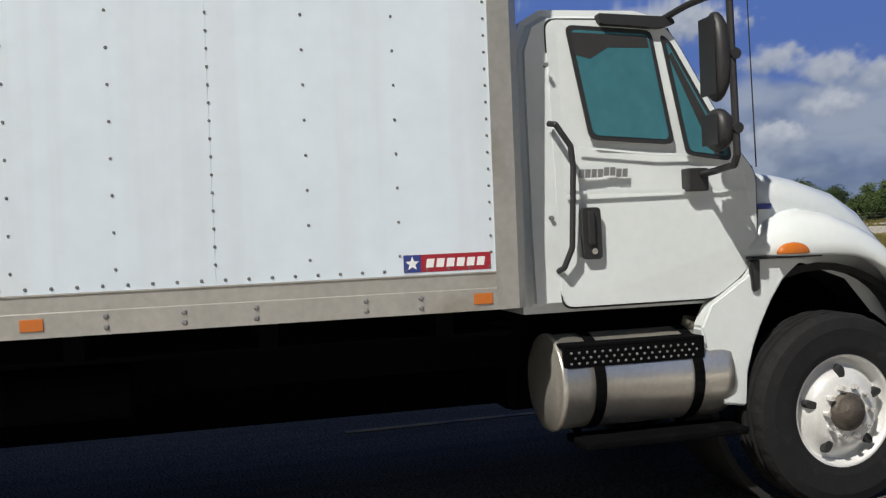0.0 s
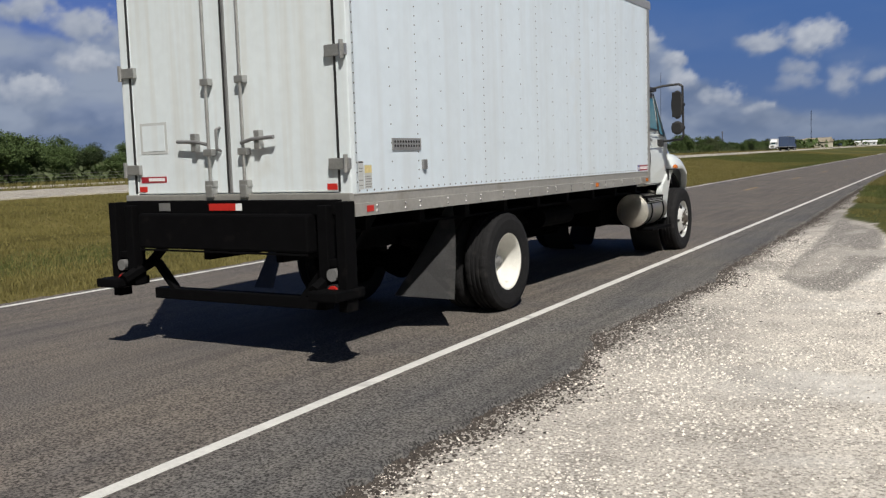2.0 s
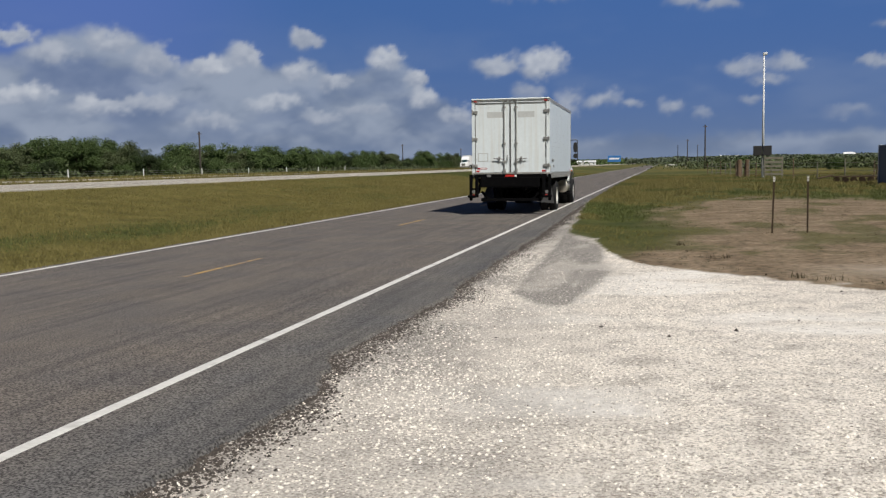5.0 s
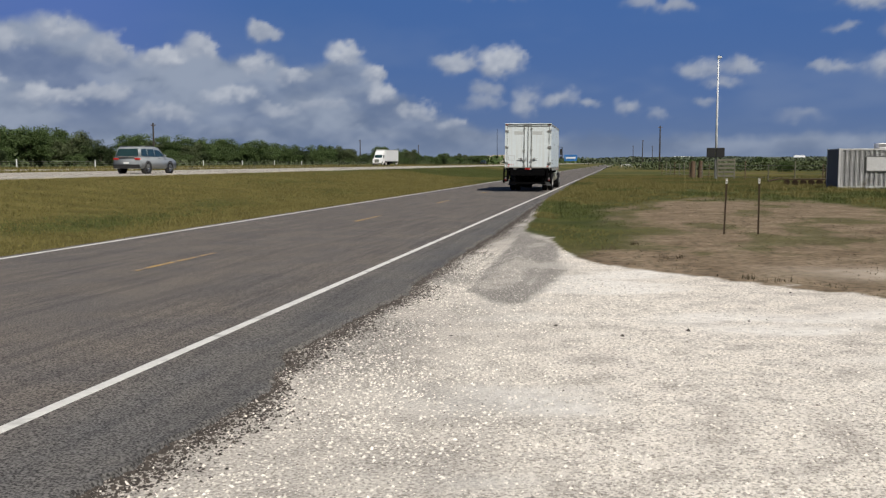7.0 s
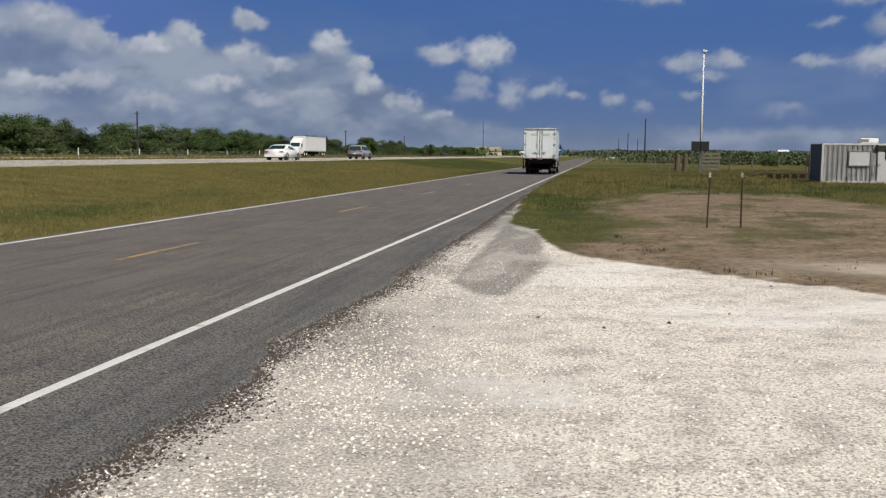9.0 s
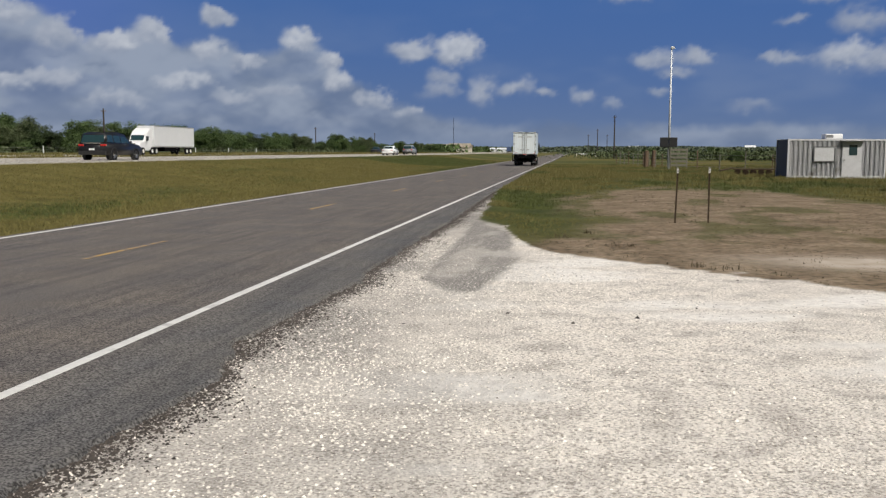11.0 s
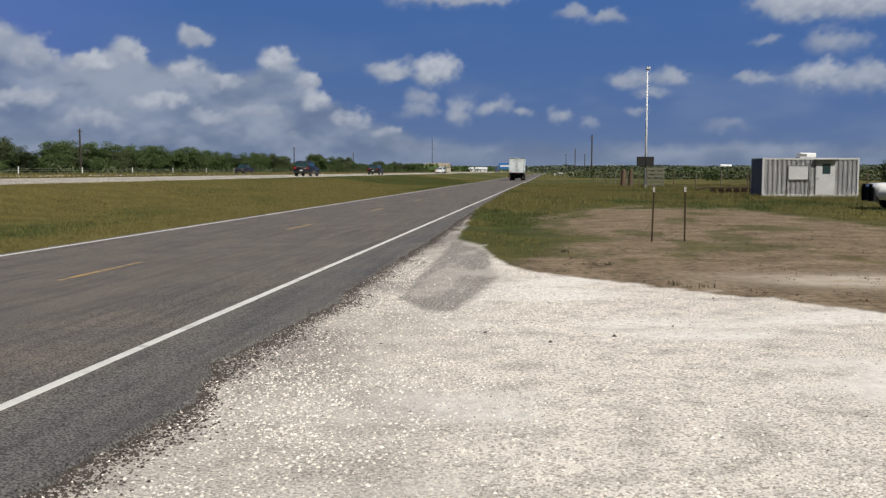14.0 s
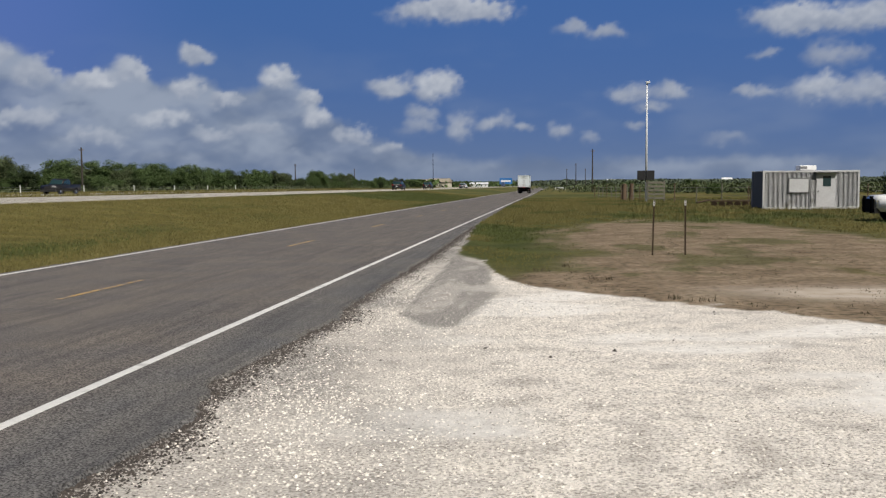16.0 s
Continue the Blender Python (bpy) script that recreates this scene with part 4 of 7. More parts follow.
        part("grab_handle", pipe([(s * 0.075 - 0.02, BY0 + 0.01, BZ0 + 0.56), (s * 0.075 - 0.02, BY0 - 0.04, BZ0 + 0.58), (s * 0.075 - 0.02, BY0 - 0.04, BZ0 + 0.74), (s * 0.075 - 0.02, BY0 + 0.01, BZ0 + 0.76)], 0.012), GREY_METAL, door) if s < 0 else None
        part("inner_seal", box((s * 0.012 - 0.010, BY0 - 0.006, BZ0 + 0.2), (s * 0.012 + 0.010, BY0 + 0.02, BZ1 - 0.16)), GREY_METAL if s > 0 else PLASTIC, door, "rust-stained centre seal")
        part("door_reflector", box((s * 1.10 - 0.05, BY0 + 0.008, BZ0 + 0.215), (s * 1.10 + 0.05, BY0 + 0.013, BZ0 + 0.265)), RED, door, "red reflector")
        part("faded_sign", box((s * 0.24 if s > 0 else -0.78, BY0 + 0.010, BZ1 - 0.62), (0.80 if s > 0 else -0.24, BY0 + 0.0125, BZ1 - 0.43)), FADED, door, "ghost of removed lettering")
    dec = part("maker_decal", box((-1.12, BY0 + 0.008, BZ0 + 0.30), (-0.79, BY0 + 0.012, BZ0 + 0.355)), DECAL_RED, T, "dark red maker's decal")
    part("white_bar", box((-1.02, BY0 + 0.0065, BZ0 + 0.313), (-0.81, BY0 + 0.008, BZ0 + 0.342)), DECAL_WHITE, dec)
    pocket = part("placard_frame", box((-1.10, BY0 + 0.008, BZ0 + 0.56), (-0.75, BY0 + 0.012, BZ0 + 0.84)), FADED, T, "worn outline of a placard")
    part("placard_ghost", box((-1.07, BY0 + 0.005, BZ0 + 0.585), (-0.78, BY0 + 0.008, BZ0 + 0.815)), WHITE_DOOR, pocket)
    # lift gate and bumper, all black
    gate = part("lift_gate", box((-1.22, BY0 - 0.10, BZ0 + 0.02), (1.22, BY0 - 0.02, BZ0 + 0.14), 0.008), BLACK, T, "black painted lift gate frame")
    part("gate_platform", box((-0.98, BY0 - 0.18, BZ0 - 0.28), (0.98, BY0 - 0.06, BZ0 + 0.03), 0.02), BLACK, gate, "folded black lift platform")
    for s in (1, -1):
        part("gate_post", box((s * 1.36 - (0.09 if s > 0 else 0), BY0 - 0.19, 0.45), (s * 1.36 + (0 if s > 0 else 0.09), BY0 - 0.05, BZ0 + 0.13), 0.01), BLACK, gate, "upright black post")
        part("gate_inner_post", box((s * 1.12 - 0.05, BY0 - 0.17, 0.55), (s * 1.12 + 0.05, BY0 - 0.04, BZ0 + 0.1), 0.01), BLACK, gate)
        part("gate_brace", box((s * 1.20 - 0.1, BY0 - 0.16, 0.80), (s * 1.20 + 0.1, BY0 - 0.06, 0.86), 0.006), BLACK, gate)
        lamp = part("tail_lamp", tube((s * 1.22, BY0 - 0.20, 0.60), (s * 1.22, BY0 - 0.12, 0.60), 0.055, None, 18), RED, gate, "round red tail lamp")
        part("reverse_lamp", tube((s * 1.22, BY0 - 0.20, 0.74), (s * 1.22, BY0 - 0.12, 0.74), 0.05, None, 18), GREY_METAL, gate, "round grey reversing lamp")
        part("lamp_bezel", tube((s * 1.22, BY0 - 0.185, 0.60), (s * 1.22, BY0 - 0.12, 0.60), 0.07, None, 18), PLASTIC, lamp)
        part("lift_arm", pipe([(s * 1.08, BY0 + 0.55, BZ0 - 0.02), (s * 1.08, BY0 + 0.02, 0.74), (s * 1.10, BY0 - 0.28, 0.62)], 0.05, 6), BLACK, gate, "black lift arm")
        part("corner_step", box((s * 1.24 - 0.14, BY0 - 0.36, 0.55), (s * 1.24 + 0.14, BY0 + 0.02, 0.63), 0.015), BLACK, gate, "black step bumper")
    part("tow_bar", box((-1.0, BY0 - 0.02, 0.42), (1.0, BY0 + 0.10, 0.52), 0.01), BLACK, gate, "black underride bar")
    for s in (-1, 1):
        part("underride_leg", pipe([(s * 0.72, BY0 + 0.02, 0.47), (s * 0.98, BY0 + 0.02, 0.75)], 0.045, 6), BLACK, gate)
    part("gate_edge", box((-0.98, BY0 - 0.19, BZ0 - 0.30), (0.98, BY0 - 0.17, BZ0 - 0.285)), BLACK, gate)
    refl = part("red_reflector_tape", box((-0.16, BY0 - 0.104, BZ0 + 0.055), (0.15, BY0 - 0.10, BZ0 + 0.115)), RED, gate, "red and white reflective tape")
    part("white_tape", box((0.15, BY0 - 0.104, BZ0 + 0.055), (0.22, BY0 - 0.10, BZ0 + 0.115)), DECAL_WHITE, refl)
    part("grey_tag", box((-0.78, BY0 - 0.104, BZ0 + 0.05), (-0.64, BY0 - 0.10, BZ0 + 0.12)), GREY_METAL, gate)
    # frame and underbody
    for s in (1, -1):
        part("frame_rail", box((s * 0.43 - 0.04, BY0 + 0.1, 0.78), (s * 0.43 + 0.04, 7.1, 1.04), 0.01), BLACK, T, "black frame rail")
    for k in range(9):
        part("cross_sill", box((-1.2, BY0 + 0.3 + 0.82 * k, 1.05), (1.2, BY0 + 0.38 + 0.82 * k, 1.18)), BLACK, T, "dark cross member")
    part("rear_axle", pipe([(-0.95, 0, TYRE_R), (0.95, 0, TYRE_R)], 0.09, 10), BLACK, T, "dark rear axle")
    part("differential", lathe([(0.0, -0.2), (0.14, -0.16), (0.2, 0.0), (0.14, 0.16), (0.0, 0.2)], 18, "y"), BLACK, T).location = (0, 0, TYRE_R)
    part("front_axle", pipe([(-0.95, WB, TYRE_R - 0.05), (0.95, WB, TYRE_R - 0.05)], 0.06, 8), BLACK, T)
    part("drive_shaft", tube((0, 0.2, 0.56), (0, 4.6, 0.82), 0.05, None, 10), BLACK, T)
    for s in (1, -1):
        part("leaf_spring", pipe([(s * 0.5, -0.75, 0.82), (s * 0.5, 0, 0.64), (s * 0.5, 0.75, 0.82)], 0.045, 6), BLACK, T)
    # unseen near-black masses added to block light and view below the truck
    part("far_side_blocker", box((-1.15, 1.5, 0.36), (-0.55, 5.5, 1.03), 0.02), BLACK, T, "long black box added under the far side to block the sunlit road")
    part("engine", box((-0.42, 4.9, 0.50), (0.42, 7.0, 1.25), 0.06), BLACK, T, "dark mass for engine and gearbox, added to close the gap under the cab")
    part("far_cab_blocker", box((-1.12, 4.95, 0.42), (-0.50, 6.0, 1.10), 0.02), BLACK, T, "black box added under the far side of the cab to close the gap")
    part("axle_sheet", box((-1.0, 5.85, 0.62), (1.0, 5.88, 1.2), 0.005), BLACK, T, "dark sheet across the truck behind the front axle")
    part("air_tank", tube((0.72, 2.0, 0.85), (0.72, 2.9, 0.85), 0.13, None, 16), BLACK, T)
    # added sheet that keeps light off the underbody
    part("floor_light_blocker", box((-1.15, BY0 + 0.2, 1.04), (1.15, 4.7, 1.06)), BLACK, T, "dark sheet added below the floor to block light")
    # flared mud flaps behind the rear wheels
    for s in (1, -1):
        bm = bmesh.new()
        rowz = [(1.20, -0.60, 1.00, 1.05), (0.95, -0.75, 0.94, 1.12), (0.65, -0.98, 0.86, 1.20), (0.34, -1.24, 0.76, 1.27)]
        rings = [[bm.verts.new((s * x, y, z)) for x, z, y in ((a, z, y), (b, z - (0.05 if z < 0.5 else 0), y + 0.30 * (1.2 - z)))] for z, y, a, b in rowz]
        for p, q in zip(rings, rings[1:]):
            bm.faces.new((p[0], p[1], q[1], q[0]))
        bmesh.ops.solidify(bm, geom=list(bm.faces), thickness=0.012)
        part("mud_flap", bm, FLAP, T, "flared black rubber mud flap")
        part("flap_bracket", tube((s * 1.0, -0.6, 1.14), (s * 1.05, -0.56, 1.30), 0.012), GREY_METAL, T)
    # fuel tank with straps and steps
    tank = part("fuel_tank", lathe([(0.0, 4.90), (0.12, 4.905), (0.22, 4.93), (0.236, 4.945), (0.246, 4.945), (0.252, 4.955), (0.252, 4.975), (0.244, 4.98), (0.244, 5.86), (0.235, 5.91), (0.19, 5.935), (0.0, 5.94)], 48, "y"), TANK, T, "dull metal cylindrical fuel tank", True)
    for v in tank.data.vertices:
        v.co.x, v.co.z = v.co.x + 0.93, v.co.z + 0.75
    for y in (5.15, 5.70):
        part("tank_strap", tube((0.93, y - 0.028, 0.75), (0.93, y + 0.028, 0.75), 0.2515, None, 40), BLACK, tank, "black tank strap")
    part("tank_cap", tube((0.93, 5.79, 0.96), (0.95, 5.80, 1.03), 0.055, None, 16), TANK, tank)
    tread = part("upper_step", box((0.84, 4.96, 0.945), (1.16, 5.74, 0.965), 0.006), BLACK, T, "black perforated step plate")
    bm = bmesh.new()
    for r_ in range(3):
        dot_row(bm, [(1.163, 5.00 + 0.042 * i + 0.021 * (r_ % 2), 0.925 - 0.027 * r_) for i in range(17)], 0.0075, (1, 0, 0.0))
    part("step_front", box((1.135, 4.96, 0.85), (1.16, 5.74, 0.945), 0.004), BLACK, tread)
    tagged(part("step_perforation", bm, GREY_METAL, tread, "dull perforations"), kind="stuff")
    part("lower_step", box((0.96, 5.04, 0.445), (1.22, 5.95, 0.485), 0.012), BLACK, T, "black lower cab step")
    for y in (5.1, 5.7):
        part("step_hanger", pipe([(1.0, y, 0.46), (0.80, y, 0.62), (0.6, y, 0.9)], 0.02, 6), BLACK, T)
    make_cab(T)
    ws = [wheel(T, "front_wheel", 1.12, WB, 1, False), wheel(T, "front_wheel", -1.12, WB, -1, False),
          wheel(T, "rear_wheel", 1.12, 0.21, 1, True), wheel(T, "rear_wheel", -1.12, 0.21, -1, True)]
    return T, ws


def make_cab(T):
    CX = 1.10
    prof = [(4.80, 1.12), (4.79, 1.5), (4.80, 2.45), (4.86, 2.60), (4.97, 2.665), (5.50, 2.675), (5.64, 2.64), (5.73, 2.52), (6.06, 1.92), (6.14, 1.82), (6.14, 1.36), (6.04, 1.26), (5.84, 1.12)]
    bm = prism(prof, "x", -CX, CX)
    top_e = [e for e in bm.edges if all(abs(abs(v.co.x) - CX) < 1e-4 for v in e.verts) and abs(e.verts[0].co.x - e.verts[1].co.x) < 1e-4]
    bmesh.ops.bevel(bm, geom=top_e, offset=0.055, segments=3, affect="EDGES")
    for v in bm.verts:
        if v.co.z > 1.9:
            v.co.x *= 1 - 0.075 * (v.co.z - 1.9) / 0.8
    cab = part("cab", bm, CAB_PAINT, T, "white painted conventional cab")

    def cx(z):
        return CX * (1 - 0.075 * max(0, z - 1.9) / 0.8)

    def pane(name, pts, off, thick, m, parent, label, s=1):
        """A panel that follows the cab's side; pts are (y, z)."""
        bm = bmesh.new()
        a = [bm.verts.new((s * (cx(z) + off), y, z)) for y, z in pts]
        b = [bm.verts.new((s * (cx(z) + off + thick), y, z)) for y, z in pts]
        bm.faces.new(a)
        bm.faces.new(b)
        for i in range(len(pts)):
            j = (i + 1) % len(pts)
            bm.faces.new((a[i], a[j], b[j], b[i]))
        bmesh.ops.recalc_face_normals(bm, faces=bm.faces)
        return part(name, bm, m, parent, label)

    def rounded(pts, r, n=4):
        """The outline with each corner turned into a short arc."""
        out = []
        for k in range(len(pts)):
            p, a, b = Vector(pts[k]), Vector(pts[k - 1]), Vector(pts[(k + 1) % len(pts)])
            d = min(r, 0.45 * (a - p).length, 0.45 * (b - p).length)
            u, w = p + (a - p).normalized() * d, p + (b - p).normalized() * d
            out += [tuple((1 - q) ** 2 * u + 2 * q * (1 - q) * p + q * q * w) for q in (i / n for i in range(n + 1))]
        return out

    def offset(pts, d):
        """The outline drawn in by d."""
        out = []
        for k in range(len(pts)):
            p, a, b = Vector(pts[k]), Vector(pts[k - 1]), Vector(pts[(k + 1) % len(pts)])
            e1, e2 = (p - a).normalized(), (b - p).normalized()
            n1, n2 = Vector((e1.y, -e1.x)), Vector((e2.y, -e2.x))
            bis = n1 + n2
            out.append(tuple(p + bis * (d / max(0.3, 1 + n1.dot(n2)))))
        return out
    for s in (1, -1):
        edge = rounded([(4.99, 1.15), (4.975, 2.60), (5.61, 2.61), (5.70, 2.50), (6.00, 1.93), (6.105, 1.80), (6.10, 1.40), (6.02, 1.27), (5.84, 1.15)], 0.06)
        pane("door_seam", [tuple(Vector(q) + (Vector(q) - Vector((5.5, 1.9))).normalized() * 0.012) for q in edge], 0.0008, 0.001, INTERIOR, cab, "dark gap round the door", s)
        door = pane("cab_door", edge, 0.002, 0.010, CAB_PAINT, cab, "white cab door", s)
        pane("door_crease", [(5.02, 1.715), (5.02, 1.73), (6.08, 1.72), (6.08, 1.705)], 0.010, 0.007, CAB_PAINT, door, "", s)
        pane("upper_crease", [(5.10, 1.945), (5.10, 1.955), (5.50, 1.915), (5.95, 1.90), (5.95, 1.888), (5.50, 1.902)], 0.010, 0.005, CAB_PAINT, door, "", s)
        w = [(5.165, 1.985), (5.075, 2.575), (5.555, 2.555), (5.635, 1.955)]
        pane("window_frame", rounded(w, 0.045), 0.012, 0.008, PLASTIC, door, "black rubber window frame", s)
        gl = pane("side_window", rounded(offset(w, 0.024), 0.035), 0.020, 0.003, WINDOW, door, "tinted door glass with the sky's light put into its teal colour", s)
        # dim cabin under the roof, painted as a dark sheet over the pane
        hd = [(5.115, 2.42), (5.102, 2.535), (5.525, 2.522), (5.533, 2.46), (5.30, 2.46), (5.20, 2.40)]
        pane("headliner_shade", hd, 0.0232, 0.001, INTERIOR, gl, "dark sheet on the glass standing for the shaded roof lining", s)
        v = [(5.70, 1.90), (5.605, 2.54), (5.66, 2.50), (5.96, 1.93), (5.955, 1.865)]
        pane("vent_frame", rounded(v, 0.03), 0.012, 0.008, PLASTIC, door, "black rubber window frame", s)
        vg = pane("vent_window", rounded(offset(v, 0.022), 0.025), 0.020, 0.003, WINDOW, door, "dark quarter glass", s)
        # shaded pillar and wheel, likewise a dark sheet over the quarter glass
        pane("pillar_shade", [(5.64, 2.42), (5.66, 2.44), (5.90, 1.96), (5.915, 1.90), (5.86, 1.90), (5.80, 2.03)], 0.0232, 0.001, INTERIOR, vg, "dark sheet on the glass standing for the shaded pillar and steering wheel", s)
        pane("window_visor", rounded([(5.26, 2.575), (5.24, 2.63), (5.66, 2.62), (5.68, 2.585), (5.60, 2.56)], 0.02), 0.012, 0.045, PLASTIC, door, "black rain visor", s)
        h = part("door_latch", prism(rounded([(5.10, 1.385), (5.095, 1.645), (5.195, 1.645), (5.20, 1.385)], 0.025), "x", s * 1.110 if s > 0 else -1.138, 1.138 if s > 0 else -1.110), PLASTIC, door, "black recessed door handle")
        part("latch_grip", box((s * 1.138 - (0 if s > 0 else 0.022), 5.118, 1.46), (s * 1.138 + (0.022 if s > 0 else 0), 5.155, 1.625), 0.008), PLASTIC, h)
        part("lock_barrel", tube((s * 1.138, 5.155, 1.425), (s * 1.146, 5.155, 1.425), 0.016, None, 14), CHROME, h)
        part("grab_bar", pipe([(s * 1.09, 4.955, 2.07), (s * 1.15, 4.965, 2.06), (s * 1.165, 5.035, 1.95), (s * 1.165, 5.045, 1.85), (s * 1.165, 5.025, 1.45), (s * 1.15, 4.985, 1.35), (s * 1.09, 4.975, 1.33)], 0.015, 10), PLASTIC, cab, "black grab bar")
        for z in (1.60, 2.36):
            part("pillar_bolt", tube((s * 1.09, 4.945, z), (s * 1.112, 4.945, z), 0.012, None, 8), GREY_METAL, cab)
        for k in range(8):
            y0, zz = 5.095 + 0.034 * k, 1.795 + (0.008 if k in (4, 5) else 0)
            part("model_badge", prism([(y0, zz), (y0 + 0.027, zz), (y0 + 0.031, zz + 0.042), (y0 + 0.004, zz + 0.042)], "x", s * 1.112 if s > 0 else -1.118, 1.118 if s > 0 else -1.112), GREY_METAL, door, "small grey badge block")
        # mirrors on a tubular frame
        mir = part("mirror_frame", pipe([(s * 1.02, 5.62, 2.61), (s * 1.20, 5.68, 2.65), (s * 1.42, 5.74, 2.665), (s * 1.47, 5.75, 2.63), (s * 1.48, 5.76, 1.87), (s * 1.45, 5.76, 1.82), (s * 1.13, 5.76, 1.79)], 0.018, 8), PLASTIC, cab, "black tubular mirror bracket")
        part("mirror_mount", box((s * 1.11 - 0.03, 5.68, 1.71), (s * 1.11 + 0.05, 5.80, 1.83), 0.012), PLASTIC, mir)
        for z0, z1, y in ((2.13, 2.57, 5.71), (1.89, 2.10, 5.71)):
            bm = bmesh.new()
            bmesh.ops.create_uvsphere(bm, u_segments=18, v_segments=12, radius=0.5)
            for vv in bm.verts:
                c = vv.co.copy()
                c.y = -0.28 if c.y < -0.28 else c.y
                vv.co = Vector((s * 1.40 + c.x * 0.19, y + c.y * 0.14, (z0 + z1) / 2 + c.z * (z1 - z0) * (1.0 if abs(c.z) > 0.3 else 1.05)))
            hd = part("mirror", bm, PLASTIC, mir, "black mirror housing", True)
            # not a mirror surface: the dark reflection is painted as flat black
            part("mirror_glass", box((s * 1.40 - 0.07, y - 0.048, z0 + 0.03), (s * 1.40 + 0.07, y - 0.042, z1 - 0.03), 0.003), PLASTIC, hd, "mirror glass with its dark reflection put into a plain dark colour")
            part("mirror_knob", tube((s * 1.44, y + 0.05, (z0 + z1) / 2), (s * 1.50, y + 0.05, (z0 + z1) / 2), 0.028, None, 10), PLASTIC, mir)
        # bulging upper fender whose lip frames the wheel opening
        bm = bmesh.new()
        ring = []
        for y in np.concatenate([np.linspace(6.02, 6.9, 18), np.linspace(6.93, 7.09, 7)]):
            lip = float(np.interp(y, [6.0, 6.5, 6.65, 6.75, 6.85, 6.93, 7.0, 7.05, 7.09], [1.355, 1.35, 1.335, 1.30, 1.24, 1.17, 1.09, 1.01, 0.93]))
            crest = float(np.interp(y, [6.0, 6.05, 6.1, 6.2, 6.3, 6.4, 6.55, 6.7, 6.85, 6.95, 7.03, 7.09], [1.42, 1.48, 1.52, 1.575, 1.605, 1.61, 1.585, 1.525, 1.44, 1.37, 1.27, 1.10]))
            out = float(np.interp(y, [6.0, 6.1, 6.25, 6.5, 6.85, 7.0, 7.09], [1.10, 1.15, 1.20, 1.225, 1.215, 1.17, 1.10]))
            ring.append([bm.verts.new((s * x, float(y), z)) for x, z in ((out - 0.10, lip + 0.012), (out - 0.012, lip), (out, lip + 0.012), (out - 0.004, lip + 0.3 * (crest - lip)), (out - 0.035, lip + 0.65 * (crest - lip)),
                         (out - 0.10, lip + 0.9 * (crest - lip)), (out - 0.20, crest), (out - 0.36, crest - 0.02), (0.70, crest - 0.12))])
        for p, q in zip(ring, ring[1:]):
            for j in range(8):
                bm.faces.new((p[j], p[j + 1], q[j + 1], q[j]))
        bm.faces.new(ring[-1])
        bm.faces.new(ring[0])
        bmesh.ops.recalc_face_normals(bm, faces=bm.faces)
        f = part("front_fender", bm, CAB_PAINT, cab, "white bulging front fender", True)
        skirt = [(5.80, 1.12), (5.74, 1.0), (5.80, 0.70), (5.86, 0.59), (6.0, 0.57), (6.012, 0.75), (6.05, 0.88), (6.10, 1.00), (6.17, 1.13), (6.25, 1.24), (6.34, 1.31), (6.42, 1.345), (6.08, 1.352), (6.02, 1.26)]
        part("fender_skirt", prism(skirt, "x", s * 1.04 if s > 0 else -1.135, 1.135 if s > 0 else -1.04, 0.012), CAB_PAINT, f, "white skirt behind the wheel")
        part("lip_gap", box((s * 1.13 - 0.04, 6.03, 1.342), (s * 1.13 + 0.035, 6.46, 1.354)), INTERIOR, f, "dark gap under the fender")
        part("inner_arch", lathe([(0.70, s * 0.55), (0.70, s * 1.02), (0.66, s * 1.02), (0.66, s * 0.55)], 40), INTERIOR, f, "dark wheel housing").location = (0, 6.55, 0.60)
        lamp = bmesh.new()
        bmesh.ops.create_uvsphere(lamp, u_segments=20, v_segments=10, radius=1.0)
        for vv in lamp.verts:
            vv.co = Vector((s * 1.195 + vv.co.x * 0.035, 6.262 + vv.co.y * 0.10, 1.37 + max(-0.1, vv.co.z) * 0.055))
        part("side_marker", lamp, AMBER, f, "amber side marker lamp", True)
        part("hood_latch", prism([(6.045, 1.17), (6.03, 1.33), (6.09, 1.345), (6.085, 1.18)], "x", s * 1.12 if s > 0 else -1.155, 1.155 if s > 0 else -1.12, 0.008), PLASTIC, f, "black hood latch")
        part("cowl_badge", box((s * 1.085 - 0.01, 6.09, 1.605), (s * 1.085 + 0.014, 6.205, 1.635), 0.003), DECAL_BLUE, f, "small blue badge")
        part("cowl_seal", pipe([(s * 1.085, 6.10, 1.34), (s * 1.09, 6.115, 1.60), (s * 1.07, 6.10, 1.84)], 0.012, 6), PLASTIC, cab, "black seal between cab and hood")
    # hood as a loft of rounded sections
    bm = bmesh.new()
    secs = []
    for y, w, zt, zb in ((6.00, 1.075, 1.86, 1.35), (6.2, 1.07, 1.855, 1.35), (6.45, 1.02, 1.82, 1.3), (6.75, 0.97, 1.735, 1.2), (6.95, 0.93, 1.63, 1.0), (7.12, 0.88, 1.48, 0.9), (7.20, 0.82, 1.28, 0.75), (7.22, 0.80, 0.75, 0.7)):
        ringv = []
        for x, k in ((-1, 0), (-1, 0.62), (-0.975, 0.78), (-0.90, 0.90), (-0.75, 0.965), (-0.4, 1.0), (0.4, 1.0), (0.75, 0.965), (0.90, 0.90), (0.975, 0.78), (1, 0.62), (1, 0)):
            ringv.append(bm.verts.new((w * x, y, zb + (zt - zb) * k)))
        secs.append(ringv)
    for p, q in zip(secs, secs[1:]):
        for j in range(11):
            bm.faces.new((p[j], p[j + 1], q[j + 1], q[j]))
    bm.faces.new(secs[0])
    bm.faces.new(secs[-1])
